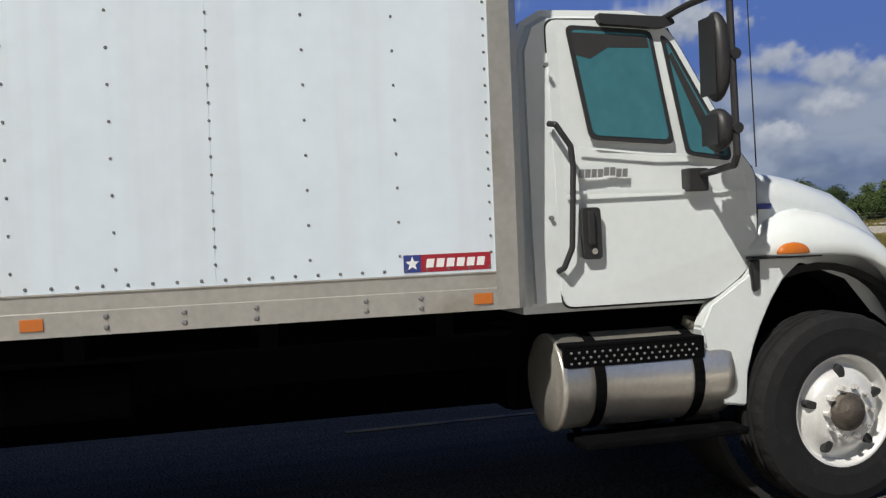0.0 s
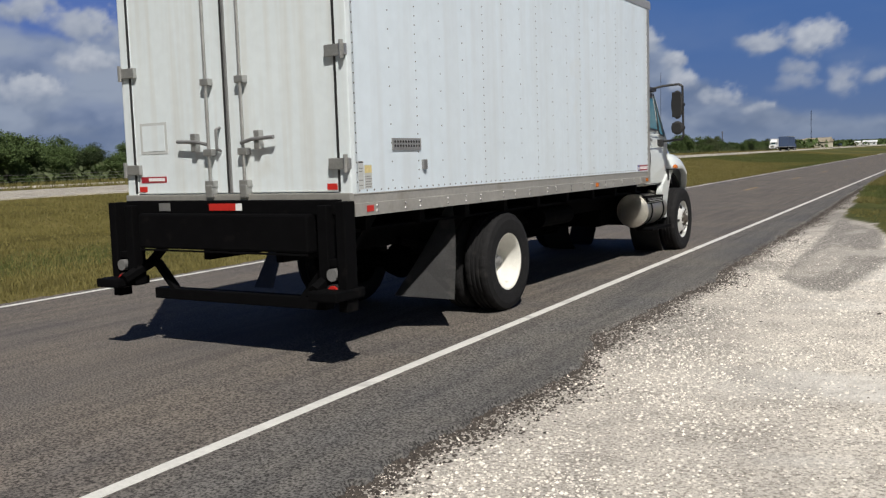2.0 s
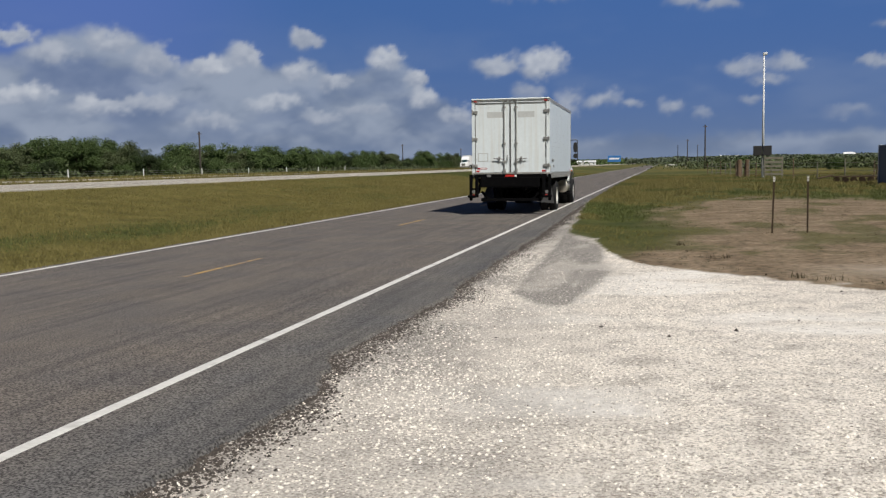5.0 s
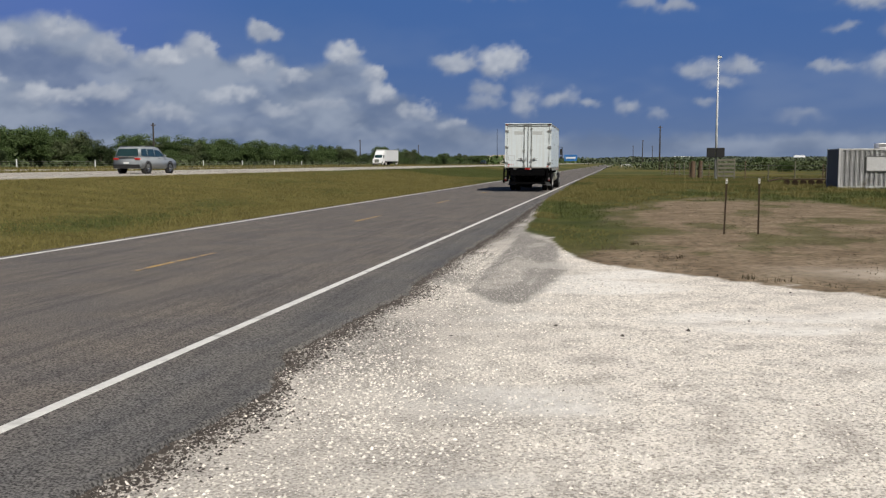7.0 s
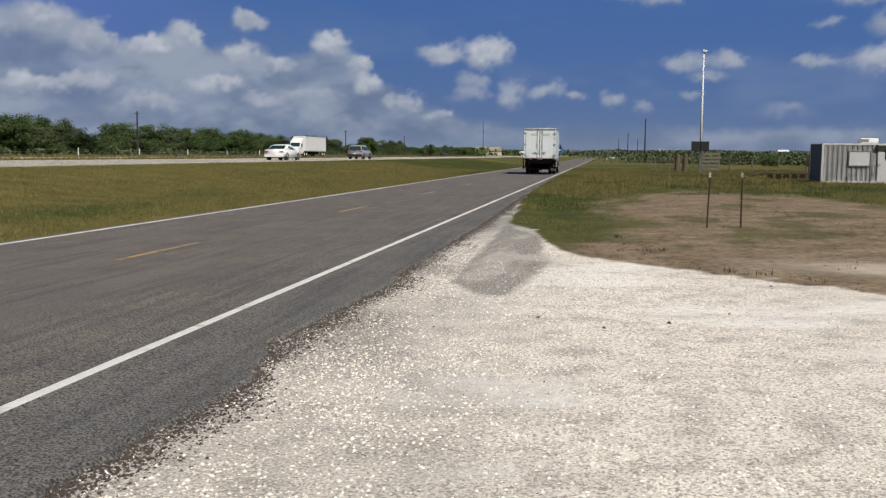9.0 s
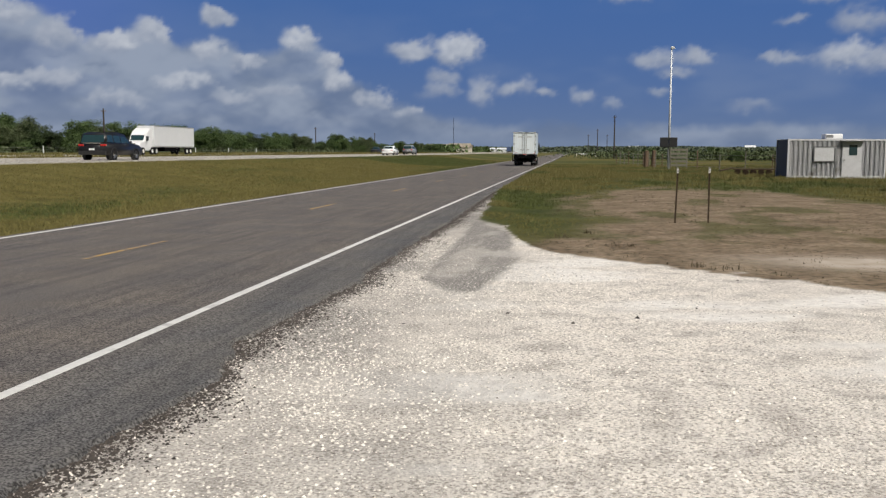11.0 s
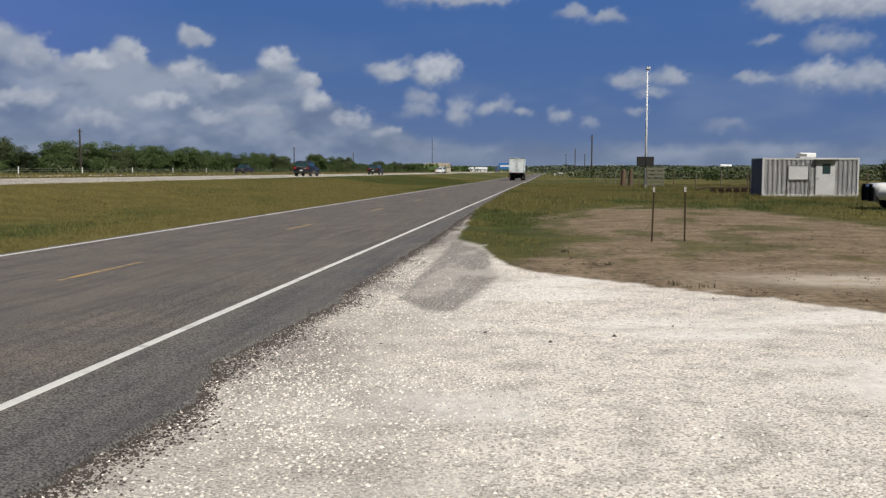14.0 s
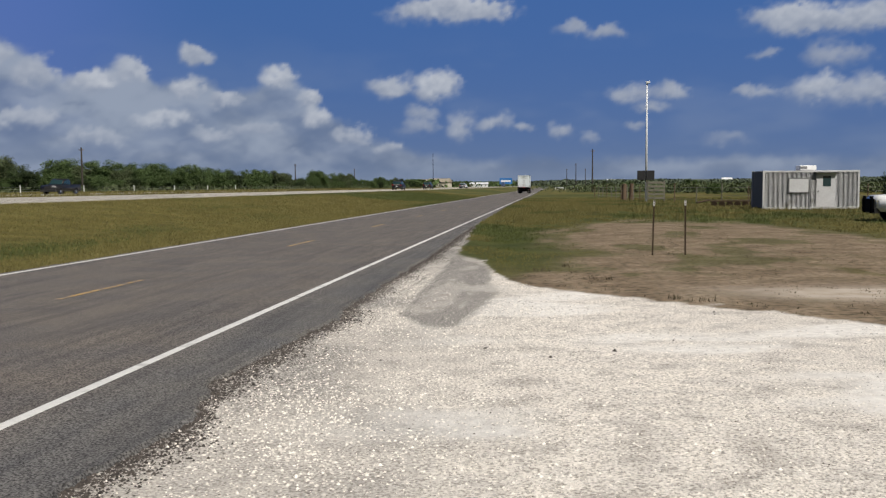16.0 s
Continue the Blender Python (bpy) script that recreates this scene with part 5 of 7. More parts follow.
    bmesh.ops.recalc_face_normals(bm, faces=bm.faces)
    hood = part("hood", bm, CAB_PAINT, cab, "white sloping hood", True)
    part("grille", box((-0.55, 7.18, 0.80), (0.55, 7.24, 1.25), 0.02), CHROME, hood, "bright grille")
    part("front_bumper", box((-1.10, 7.06, 0.48), (1.10, 7.26, 0.78), 0.07), PLASTIC, cab, "dark front bumper")
    ws = prism([(5.70, 2.585), (5.72, 2.60), (6.075, 1.945), (6.05, 1.925)], "x", -0.93, 0.93)
    part("windshield", ws, GLASS, cab, "tinted windshield")
    part("cab_aerial", tube((0.98, 6.20, 1.84), (1.0, 6.16, 2.9), 0.004, 0.003, 6), PLASTIC, cab, "thin aerial")


truck, truck_wheels = make_truck()


# ---- vegetation ----
def leaf_mat(name, c, spread=0.45):
    m = mat(name, c, 0.7, var=0.25, scale=0.6, rand=spread, spec=0.2)
    return m


LEAF_A = leaf_mat("mesquite_leaves", (0.070, 0.105, 0.036), 0.3)
# paler and bluer than near leaves: distance haze put into the colour
LEAF_FAR = leaf_mat("haze_toned_far_foliage", (0.095, 0.118, 0.078), 0.2)
LEAF_B = leaf_mat("dark_oak_leaves", (0.034, 0.050, 0.020), 0.3)
LEAF_C = leaf_mat("grey_green_brush", (0.078, 0.098, 0.045), 0.3)
GRASS_DRY = leaf_mat("dry_grass_blades", (0.158, 0.138, 0.048), 0.14)
GRASS_GREEN = leaf_mat("green_grass_blades", (0.084, 0.100, 0.030), 0.16)
DARK_WOOD = mat("tarred_pole_wood", (0.05, 0.042, 0.035), 0.9, var=0.2, scale=3)
BARK = mat("grey_bark", (0.10, 0.085, 0.065), 0.9, var=0.3, scale=5.0, bump=0.6, bscale=20)
STONE = mat("pale_limestone_pebbles", (0.66, 0.615, 0.555), 0.95, var=0.18, scale=20, rand=0.55, spec=0.2)
LITTER = leaf_mat("dead_stalks", (0.085, 0.068, 0.040), 0.4)
STONE_BROWN = mat("brown_earth_clods", (0.075, 0.055, 0.038), 0.95, var=0.25, scale=12, rand=0.5, spec=0.1)
STONE_DARK = mat("dark_asphalt_crumbs", (0.055, 0.045, 0.038), 0.9, var=0.2, scale=20, rand=0.5)
WOOD = mat("weathered_post_wood", (0.13, 0.085, 0.055), 0.85, var=0.3, scale=6, bump=0.4, bscale=30)
PALE_WOOD = mat("bleached_board", (0.16, 0.15, 0.115), 0.8, var=0.2, scale=6, bump=0.3, bscale=30)
RUST = mat("rusty_steel", (0.065, 0.042, 0.026), 0.8, 0.2, var=0.4, scale=9, bump=0.3, bscale=40)
WIRE = mat("fence_wire", (0.22, 0.21, 0.20), 0.6, 0.6, var=0.2, scale=10)
STEEL_POLE = mat("pale_steel_pole", (0.66, 0.67, 0.68), 0.55, 0.0, var=0.08, scale=2)


def quads(centres, size, rng, flat=0.0, stretch=1.6):
    """Leaf cards of the given size round each centre, turned at random."""
    n = len(centres)
    a = rng.normal(size=(n, 3))
    a[:, 2] *= 1 - flat
    a /= np.linalg.norm(a, axis=1)[:, None]
    b = np.cross(a, rng.normal(size=(n, 3)))
    b /= np.linalg.norm(b, axis=1)[:, None]
    s = (size * rng.uniform(0.55, 1.25, n))[:, None]
    a, b = a * s * stretch / 2, b * s / 2
    V = np.stack([centres - a, centres + b * 0.9, centres + a, centres - b * 0.9], 1).reshape(-1, 3)
    return V, np.arange(4 * n).reshape(-1, 4)


def make_tree(seed, height, spread, leaf, label, leggy=0.0):
    rng = np.random.default_rng(seed)
    t = empty("tree", label, "tree", "trees along the highway")
    bm = bmesh.new()
    fork = height * (0.22 + 0.2 * leggy)
    lean = rng.normal(0, 0.25, 2)
    add_tube(bm, (0, 0, -0.2), (lean[0], lean[1], fork), 0.17, 0.12, 8)
    tips = []
    for k in range(6 + int(3 * leggy)):
        a = 2 * math.pi * k / 6 + rng.normal(0, 0.3)
        r = spread * rng.uniform(0.35, 0.8)
        mid = Vector((lean[0] + 0.45 * r * math.cos(a), lean[1] + 0.45 * r * math.sin(a), fork + (height - fork) * rng.uniform(0.3, 0.5)))
        tip = Vector((lean[0] + r * math.cos(a), lean[1] + r * math.sin(a), height * rng.uniform(0.62, 0.95)))
        add_tube(bm, (lean[0], lean[1], fork - 0.05), mid, 0.085, 0.055, 6)
        add_tube(bm, mid, tip, 0.055, 0.02, 5)
        tips += [mid, tip, (mid + tip) / 2]
    part("trunk", bm, BARK, t, "grey forked trunk")
    cs = []
    for q in tips:
        for _ in range(3):
            c = np.array(q) + rng.normal(0, 1, 3) * np.array([spread * 0.22, spread * 0.22, height * 0.09])
            cs.append((c, rng.uniform(0.35, 0.75) * spread * 0.5))
    if leggy < 0.5:
        for _ in range(26):
            a, r = rng.uniform(0, 6.28), spread * math.sqrt(rng.uniform(0, 1)) * 0.95
            cs.append((np.array([r * math.cos(a), r * math.sin(a), height * rng.uniform(0.12, 0.72)]), spread * rng.uniform(0.2, 0.34)))
    pts = []
    for c, r in cs:
        k = int(100 + 150 * r)
        d = rng.normal(size=(k, 3))
        d /= np.linalg.norm(d, axis=1)[:, None]
        pts.append(c + d * (r * rng.uniform(0.02, 1.35, k) ** 0.55)[:, None] * np.array([1, 1, 0.72]))
    pts = np.concatenate(pts)
    pts = pts[pts[:, 2] > 0.15]
    V, F = quads(pts, 0.135, rng)
    o = from_arrays("crown", V, F, leaf)
    o.parent = t
    o["label"] = "uneven crown of small leaves"
    return t


def plant_trees():
    kinds = [make_tree(1, 5.6, 2.6, LEAF_A, "green mesquite tree at the highway fence"), make_tree(2, 6.3, 3.0, LEAF_B, "dark green oak tree at the highway fence"),
             make_tree(3, 5.0, 2.4, LEAF_C, "grey-green brushy tree at the highway fence"), make_tree(4, 5.9, 3.2, LEAF_A, "broad green mesquite tree at the highway fence"),
             make_tree(5, 7.2, 2.6, LEAF_A, "tall leggy mesquite tree with open crown", 0.8), make_tree(6, 4.2, 2.7, LEAF_A, "low green thorn tree at the highway fence")]
    rng = np.random.default_rng(12)
    spots = []
    y = 22.0
    while y < 560:
        gap = 3.6 if y < 200 else 6.5
        for x0 in (-80, -86, -93):
            spots.append((x0 + rng.normal(0, 1.6), y + rng.uniform(-gap, gap) * 0.6))
        y += gap * rng.uniform(0.75, 1.35)
    first = {}
    for i, (x, y) in enumerate(spots):
        k = int(rng.choice([0, 0, 1, 2, 3, 3, 5]))
        # an opening with only low brush left of the lone oak
        sc = rng.uniform(0.52, 1.1) * (1.0 if not 131 < y < 152 else 0.5)
        m = Matrix.Translation((x, y, float(ground_z(x, y)) - 0.1)) @ Matrix.Rotation(rng.uniform(0, 6.28), 4, "Z") @ Matrix.Diagonal((sc * 1.1, sc * 1.1, sc, 1))
        if k in first:
            copy_thing(kinds[k], m)
        else:
            first[k] = 1
            kinds[k].matrix_basis = m
    for k, x, y, s in ((4, -80, 87.5, 1.0), (4, -81, 81, 0.8), (1, -78.5, 127, 1.02), (1, -79.5, 124, 0.95)):
        m = Matrix.Translation((x, y, 0.95)) @ Matrix.Rotation(x, 4, "Z") @ Matrix.Scale(s, 4)
        if k in first:
            copy_thing(kinds[k], m)
        else:
            first[k] = 1
            kinds[k].matrix_basis = m
    # trees right of the road, far ahead
    for i in range(70):
        y = rng.uniform(150, 520)
        x = 7.5 + 0.018 * y + rng.exponential(30) if y > 190 else rng.uniform(26, 90)
        s = rng.uniform(0.32, 0.6)
        copy_thing(kinds[int(rng.choice([0, 2, 3, 5]))], Matrix.Translation((x, y, -0.4)) @ Matrix.Rotation(i, 4, "Z") @ Matrix.Scale(s, 4))
    for x, y, s in ((24.5, 66, 0.72), (27.5, 68, 0.8), (30.5, 66, 0.7)):
        copy_thing(kinds[1], Matrix.Translation((x, y, -0.1)) @ Matrix.Scale(s, 4))
    # brush that fills the row's foot
    n = 52000
    yy = rng.uniform(15, 560, n)
    xx = rng.uniform(-96, -76.5, n)
    h = 0.4 + 2.6 * fbm(xx * 0.3, yy * 0.22, 3, 71) ** 1.5 * rng.uniform(0, 1, n) ** 0.6
    V, F = quads(np.stack([xx, yy, ground_z(xx, yy) + h * rng.uniform(0.05, 1.0, n)], 1), 0.42, rng)
    tagged(from_arrays("brush", V, F, LEAF_C), "tangled grey-green brush under the trees", "brush", kind="stuff")
    # far woods and low hills on the horizon
    def woods(name, pts_xy, hmin, hmax, size, n, leaf, label):
        a = rng.integers(0, len(pts_xy) - 1, n)
        f = rng.uniform(0, 1, n)
        P0, P1 = np.array(pts_xy)[a], np.array(pts_xy)[a + 1]
        P = P0 + (P1 - P0) * f[:, None] + rng.normal(0, 9, (n, 2))
        hh = hmin + (hmax - hmin) * fbm(P[:, 0] * 0.035, P[:, 1] * 0.035, 4, 77)
        V, F = quads(np.stack([P[:, 0], P[:, 1], hh * rng.uniform(0.0, 1.0, n) ** 0.7], 1), size, rng, 0, 1.3)
        tagged(from_arrays(name, V, F, leaf), label, "woods", kind="stuff")
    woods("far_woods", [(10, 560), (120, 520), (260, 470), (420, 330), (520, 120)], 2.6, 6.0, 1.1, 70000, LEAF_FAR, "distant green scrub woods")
    woods("scrub", [(16, 230), (40, 190), (75, 160), (130, 110), (160, 40)], 1.0, 2.4, 0.40, 60000, LEAF_C, "grey-green scrub beyond the wire fence")
    woods("far_woods", [(-95, 560), (-110, 800), (-60, 1150)], 4.0, 7.5, 2.2, 9000, LEAF_A, "distant green woods beyond the highway")
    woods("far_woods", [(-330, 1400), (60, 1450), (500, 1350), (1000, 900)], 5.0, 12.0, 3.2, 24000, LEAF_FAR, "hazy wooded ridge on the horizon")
    # the hills' blue-grey holds the haze; no air is modelled
    hill = mat("haze_toned_hill_scrub", (0.10, 0.12, 0.12), 1.0, var=0.25, scale=0.004)
    xs = np.linspace(-1600, 2600, 130)
    bm = bmesh.new()
    rows_ = []
    for y, k in ((1900, 0.0), (2150, 1.0), (2600, 0.4)):
        rows_.append([bm.verts.new((x, y - 0.25 * abs(x), -2 + k * (8 + 26 * float(fbm(x * 0.0022 + 3, 1.0, 3, 81)) * float(sstep(-700, 100, x)))) ) for x in xs])
    for p, q in zip(rows_, rows_[1:]):
        for i in range(len(xs) - 1):
            bm.faces.new((p[i], p[i + 1], q[i + 1], q[i]))
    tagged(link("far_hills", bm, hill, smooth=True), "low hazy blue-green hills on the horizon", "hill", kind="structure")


plant_trees()


def blades(name, xy, height, material, label, rng, width=0.009, per=4):
    n = len(xy) * per
    base = np.repeat(xy, per, 0) + rng.normal(0, 0.05, (n, 2))
    h = np.repeat(height, per) * rng.uniform(0.5, 1.15, n)
    a = rng.uniform(0, 2 * np.pi, n)
    w = width * rng.uniform(0.7, 1.5, n) * (1 + 0.012 * np.abs(base[:, 1]))
    z = ground_z(base[:, 0], base[:, 1]) - 0.01
    dx, dy = np.cos(a), np.sin(a)
    lean = h * rng.uniform(0.15, 0.6, n)
    la = rng.uniform(0, 2 * np.pi, n)
    v0 = np.stack([base[:, 0] - dx * w, base[:, 1] - dy * w, z], 1)
    v1 = np.stack([base[:, 0] + dx * w, base[:, 1] + dy * w, z], 1)
    v2 = np.stack([base[:, 0] + lean * np.cos(la), base[:, 1] + lean * np.sin(la), z + h], 1)
    V = np.stack([v0, v1, v2], 1).reshape(-1, 3)
    return tagged(from_arrays(name, V, np.arange(3 * n).reshape(-1, 3), material), label, "grass", kind="stuff")


def sow():
    rng = np.random.default_rng(21)
    # the strip between the road and the highway
    n = 100000
    x = rng.uniform(-26.6, -10.9, n)
    y = 6 + 170 * rng.uniform(0, 1, n) ** 1.6
    g = fbm(x * 0.10, y * 0.045, 4, 15) + 0.32 * np.exp(-((x + 16.2) / 2.4) ** 2) * sstep(70, 30, y)
    hh = 0.035 + 0.11 * fbm(x * 0.35, y * 0.2, 3, 91) * sstep(-10.9, -12.6, x)
    q = np.stack([x, y], 1)
    dry = g < 0.545 + rng.normal(0, 0.06, n)
    blades("grass_dry", q[dry], hh[dry], GRASS_DRY, "tall straw-coloured roadside grass", rng)
    blades("grass_green", q[~dry], hh[~dry], GRASS_GREEN, "green patches of roadside grass", rng)
    # highway's own verges, coarse
    m = 16000
    x = np.where(rng.uniform(0, 1, m) < 0.5, rng.uniform(-53.5, -40.5, m), rng.uniform(-77, -66.5, m))
    y = rng.uniform(10, 330, m)
    blades("grass_dry", np.stack([x, y], 1), np.full(m, 0.35), GRASS_DRY, "dry grass beside the highway", rng, 0.03, 3)
    # the right verge: a grassy margin at the road, tufts and litter on the bare dirt, taller grass towards the fence
    n = 120000
    x = -3.2 + 40 * rng.uniform(0, 1, n) ** 1.6
    y = 12 + 100 * rng.uniform(0, 1, n) ** 1.5
    rag = 2.6 * (fbm(x * 0.5, y * 0.25, 4, 14) - 0.5)
    bare = sstep(-1.0, 1.0, x - np.interp(y, [12, 16, 21, 30, 38, 46], [-2.0, -0.6, 0.1, 0.2, 1.0, 4.0]) + rag)
    bare = bare * sstep(3.0, -3.0, y - np.interp(x, [0, 8, 10, 30], [45, 40, 29, 20]) + 3 * rag)
    clump = sstep(0.50, 0.66, fbm(x * 0.9, y * 0.45, 5, 13))
    keep = (y > gravel_edge(x) + 0.5 + rng.normal(0, 0.4, n)) & (x > road_edge(y) + 0.15) & (rng.uniform(0, 1, n) > bare * (1 - 0.5 * clump) * 0.97) & (fbm(x * 0.5, y * 0.4, 3, 95) > 0.30)
    x, y, bare = x[keep], y[keep], bare[keep]
    hh = (np.interp(y, [12, 20, 44, 60], [0.025, 0.045, 0.15, 0.24]) * (1 - 0.7 * bare) + 0.01) * rng.uniform(0.5, 1.2, len(x))
    pick = (fbm(x * 0.25, y * 0.15, 3, 97) > 0.58) & (bare < 0.8)
    q = np.stack([x, y], 1)
    blades("grass_dry", q[~pick], hh[~pick], GRASS_DRY, "short dry grass on the dirt verge", rng, 0.007, 3)
    blades("grass_green", q[pick], hh[pick], GRASS_GREEN, "short green weeds on the dirt verge", rng, 0.007, 3)
    # dead stalks and litter over the bare dirt
    n = 9000
    x, y = -0.5 + 14 * rng.uniform(0, 1, n) ** 1.2, 11.5 + 27 * rng.uniform(0, 1, n) ** 1.3
    keep = (y > gravel_edge(x) + 0.25) & (fbm(x * 0.8, y * 0.5, 4, 107) > 0.47)
    blades("grass_litter", np.stack([x, y], 1)[keep], 0.012 + 0.03 * rng.uniform(0, 1, int(keep.sum())) ** 2, LITTER, "brown dead stalks lying on the dirt", rng, 0.010, 3)
    # clumps along the edges of the asphalt and of the lot
    k = 900
    y = rng.uniform(8, 70, k)
    blades("grass_dry", np.stack([-10.85 + rng.normal(0, 0.10, k), y], 1), np.full(k, 0.14), GRASS_DRY, "dry tufts along the asphalt edge", rng, 0.01, 5)
    for wx, wy in ((0.95, 15.9), (0.35, 18.4), (1.75, 13.1), (2.15, 12.9), (-0.2, 17.4)):
        kk = 9
        blades("weed", np.stack([wx + rng.normal(0, 0.09, kk), wy + rng.normal(0, 0.07, kk)], 1), np.full(kk, 0.11), LITTER, "spindly weed at the edge of the gravel", rng, 0.006, 3)

    # loose stones
    def stones(name, px, py, size, material, label):
        n = len(px)
        ico = np.array([(0, 0, 1), (0.9, 0, 0.1), (0.28, 0.85, 0.1), (-0.73, 0.53, 0.1), (-0.73, -0.53, 0.1), (0.28, -0.85, 0.1)])
        tri = np.array([(0, 1, 2), (0, 2, 3), (0, 3, 4), (0, 4, 5), (0, 5, 1)])
        V = ico[None] * rng.uniform(0.6, 1.3, (n, 6, 3)) * size[:, None, None] * np.array([1, 1, 0.75])
        a = rng.uniform(0, 6.28, n)
        ca, sa = np.cos(a)[:, None], np.sin(a)[:, None]
        V = np.stack([V[..., 0] * ca - V[..., 1] * sa + px[:, None], V[..., 0] * sa + V[..., 1] * ca + py[:, None], V[..., 2] + (ground_z(px, py) - 0.15 * size)[:, None]], -1).reshape(-1, 3)
        F = (tri[None] + 6 * np.arange(n)[:, None, None]).reshape(-1, 3)
        tagged(from_arrays(name, V, F, material), label, "gravel", kind="stuff")
    n = 330000
    x = rng.uniform(-2.9, 7.5, n)
    y = 2.2 + 15 * rng.uniform(0, 1, n) ** 1.5
    left = sstep(2.2, -2.4, x)
    bed = fbm(x * 1.1 + 0.3 * y, y * 0.8, 4, 99)
    keep = (y < gravel_edge(x) - 0.1) & (x > road_edge(y) - 0.03) & (rng.uniform(0, 1, n) < (0.30 + 0.70 * left) * (0.35 + 0.65 * sstep(0.36, 0.58, bed)) * (1 - 0.9 * tar_wedge(x, y)) * (0.25 + 0.75 * sstep(0.0, 0.6, x - road_edge(y) + 0.5 * (bed - 0.5))))
    x, y, left = x[keep], y[keep], left[keep]
    stones("gravel", x, y, 0.0032 + 0.0135 * rng.uniform(0, 1, len(x)) ** 3.0 + 0.0022 * left, STONE, "loose pale limestone gravel")
    n = 4200
    x = rng.uniform(-2.3, 7.5, n)
    y = 3.0 + 11 * rng.uniform(0, 1, n)
    keep = (y < gravel_edge(x) - 0.3) & (fbm(x * 0.9, y * 1.4, 4, 101) > 0.44)
    x, y = x[keep], y[keep]
    stones("gravel", x, y, 0.009 + 0.014 * rng.uniform(0, 1, len(x)) ** 3, STONE, "larger pale limestone lumps on the lot")
    n = 1500
    x = rng.uniform(-2.2, 6.5, n)
    y = 3.0 + 10 * rng.uniform(0, 1, n) ** 1.2
    stones("dark_chips", x, y, 0.004 + 0.009 * rng.uniform(0, 1, n) ** 4, STONE_BROWN, "scattered brown chips on the gravel")
    n = 52000
    y = 2 + 36 * rng.uniform(0, 1, n) ** 1.4
    x = road_edge(y) - 0.05 + np.abs(rng.normal(0, 0.20, n)) * (0.3 + 1.3 * fbm(y * 0.8, 0 * y, 3, 103))
    stones("asphalt_crumbs", x, y, 0.006 + 0.016 * rng.uniform(0, 1, n) ** 3, STONE_DARK, "dark crumbs along the broken asphalt edge")
    # clods of dark earth where the grass meets the far edge of the road
    n = 5200
    y = 5 + 60 * rng.uniform(0, 1, n) ** 1.5
    x = ROAD_L - 0.10 + rng.normal(0, 0.06, n)
    keep = fbm(y * 1.1, 0 * y, 4, 105) > 0.42
    stones("earth_clods", x[keep], y[keep], 0.020 + 0.055 * rng.uniform(0, 1, int(keep.sum())) ** 2.5, STONE_BROWN, "dark earth clods along the far road edge")
    bx = np.array([-0.64, 0.65, 0.02, 1.3, 0.0, -1.6, 2.1])
    by = np.array([9.07, 8.97, 8.6, 9.6, 11.2, 8.4, 11.8])
    stones("dark_stones", bx, by, np.array([0.045, 0.035, 0.03, 0.025, 0.028, 0.03, 0.03]), STONE_DARK, "few dark stones on the gravel")


sow()


# ---- posts, poles, fence, container ----
def t_post(x, y, h, lean, label):
    o = empty("fence_post", label, "fence post", "two lone steel posts")
    o.matrix_basis = pose(x, y, float(ground_z(x, y)), 0, lean)
    bm = box((-0.019, -0.004, -0.2), (0.019, 0.004, h))
    add_box(bm, (-0.004, -0.004, -0.2), (0.004, 0.035, h))
    for k in range(int(h / 0.06)):
        add_box(bm, (-0.012, -0.012, 0.05 + 0.06 * k), (0.012, -0.003, 0.07 + 0.06 * k))
    part("post", bm, RUST, o, "rusty dark steel post")
    bm = box((-0.021, -0.006, h - 0.11), (0.021, 0.006, h + 0.004))
    add_box(bm, (-0.006, -0.006, h - 0.13), (0.006, 0.038, h + 0.004))
    part("painted_tip", bm, DECAL_WHITE, o, "white painted tip")


t_post(2.36, 21.3, 1.27, 1.5, "rusty steel fence post with white tip, leaning")
t_post(3.12, 21.4, 1.27, -0.3, "rusty steel fence post with white tip, upright")


def light_pole(x, y, top, label, arms):
    o = empty("light_pole", label, "light pole")
    z = float(ground_z(x, y))
    o.location = (x, y, z)
    h = top - z
    part("pole", tube((0, 0, -0.2), (0, 0, h), 0.13, 0.06, 14), STEEL_POLE, o, "tapered pale steel pole", True)
    part("base_plate", box((-0.2, -0.2, -0.02), (0.2, 0.2, 0.04), 0.01), STEEL_POLE, o)
    if arms:
        part("cross_arm", tube((-1.0, 0, h - 0.05), (1.0, 0, h - 0.05), 0.03), STEEL_POLE, o)
        for s in (-1, 1):
            part("lamp_head", box((s * 0.9 - 0.3, -0.15, h - 0.02), (s * 0.9 + 0.3, 0.15, h + 0.09), 0.03), STEEL_POLE, o, "flat lamp head")
    else:
        part("lamp_head", box((-0.1, -0.15, h - 0.02), (0.28, 0.15, h + 0.22), 0.05), STEEL_POLE, o, "small lamp head")
    return o


light_pole(9.1, 88.5, 11.3, "tall slim pale steel light pole behind the dirt verge", False)
light_pole(-70.0, 76.0, 9.5, "pale steel light pole beside the highway", True)


def utility_pole(x, y, h):
    o = empty("utility_pole", "dark wooden utility pole far along the road", "utility pole", "utility poles")
    o.location = (x, y, 0)
    part("pole", tube((0, 0, -0.3), (0, 0, h), 0.2, 0.13, 10), DARK_WOOD, o)
    part("cross_arm", box((-0.45, -0.06, h - 0.5), (0.45, 0.06, h - 0.38), 0.01), WOOD, o)
    for s in (-0.4, 0.4):
        part("insulator", tube((s, 0, h - 0.38), (s, 0, h - 0.22), 0.05, 0.03, 8), GREY_METAL, o)


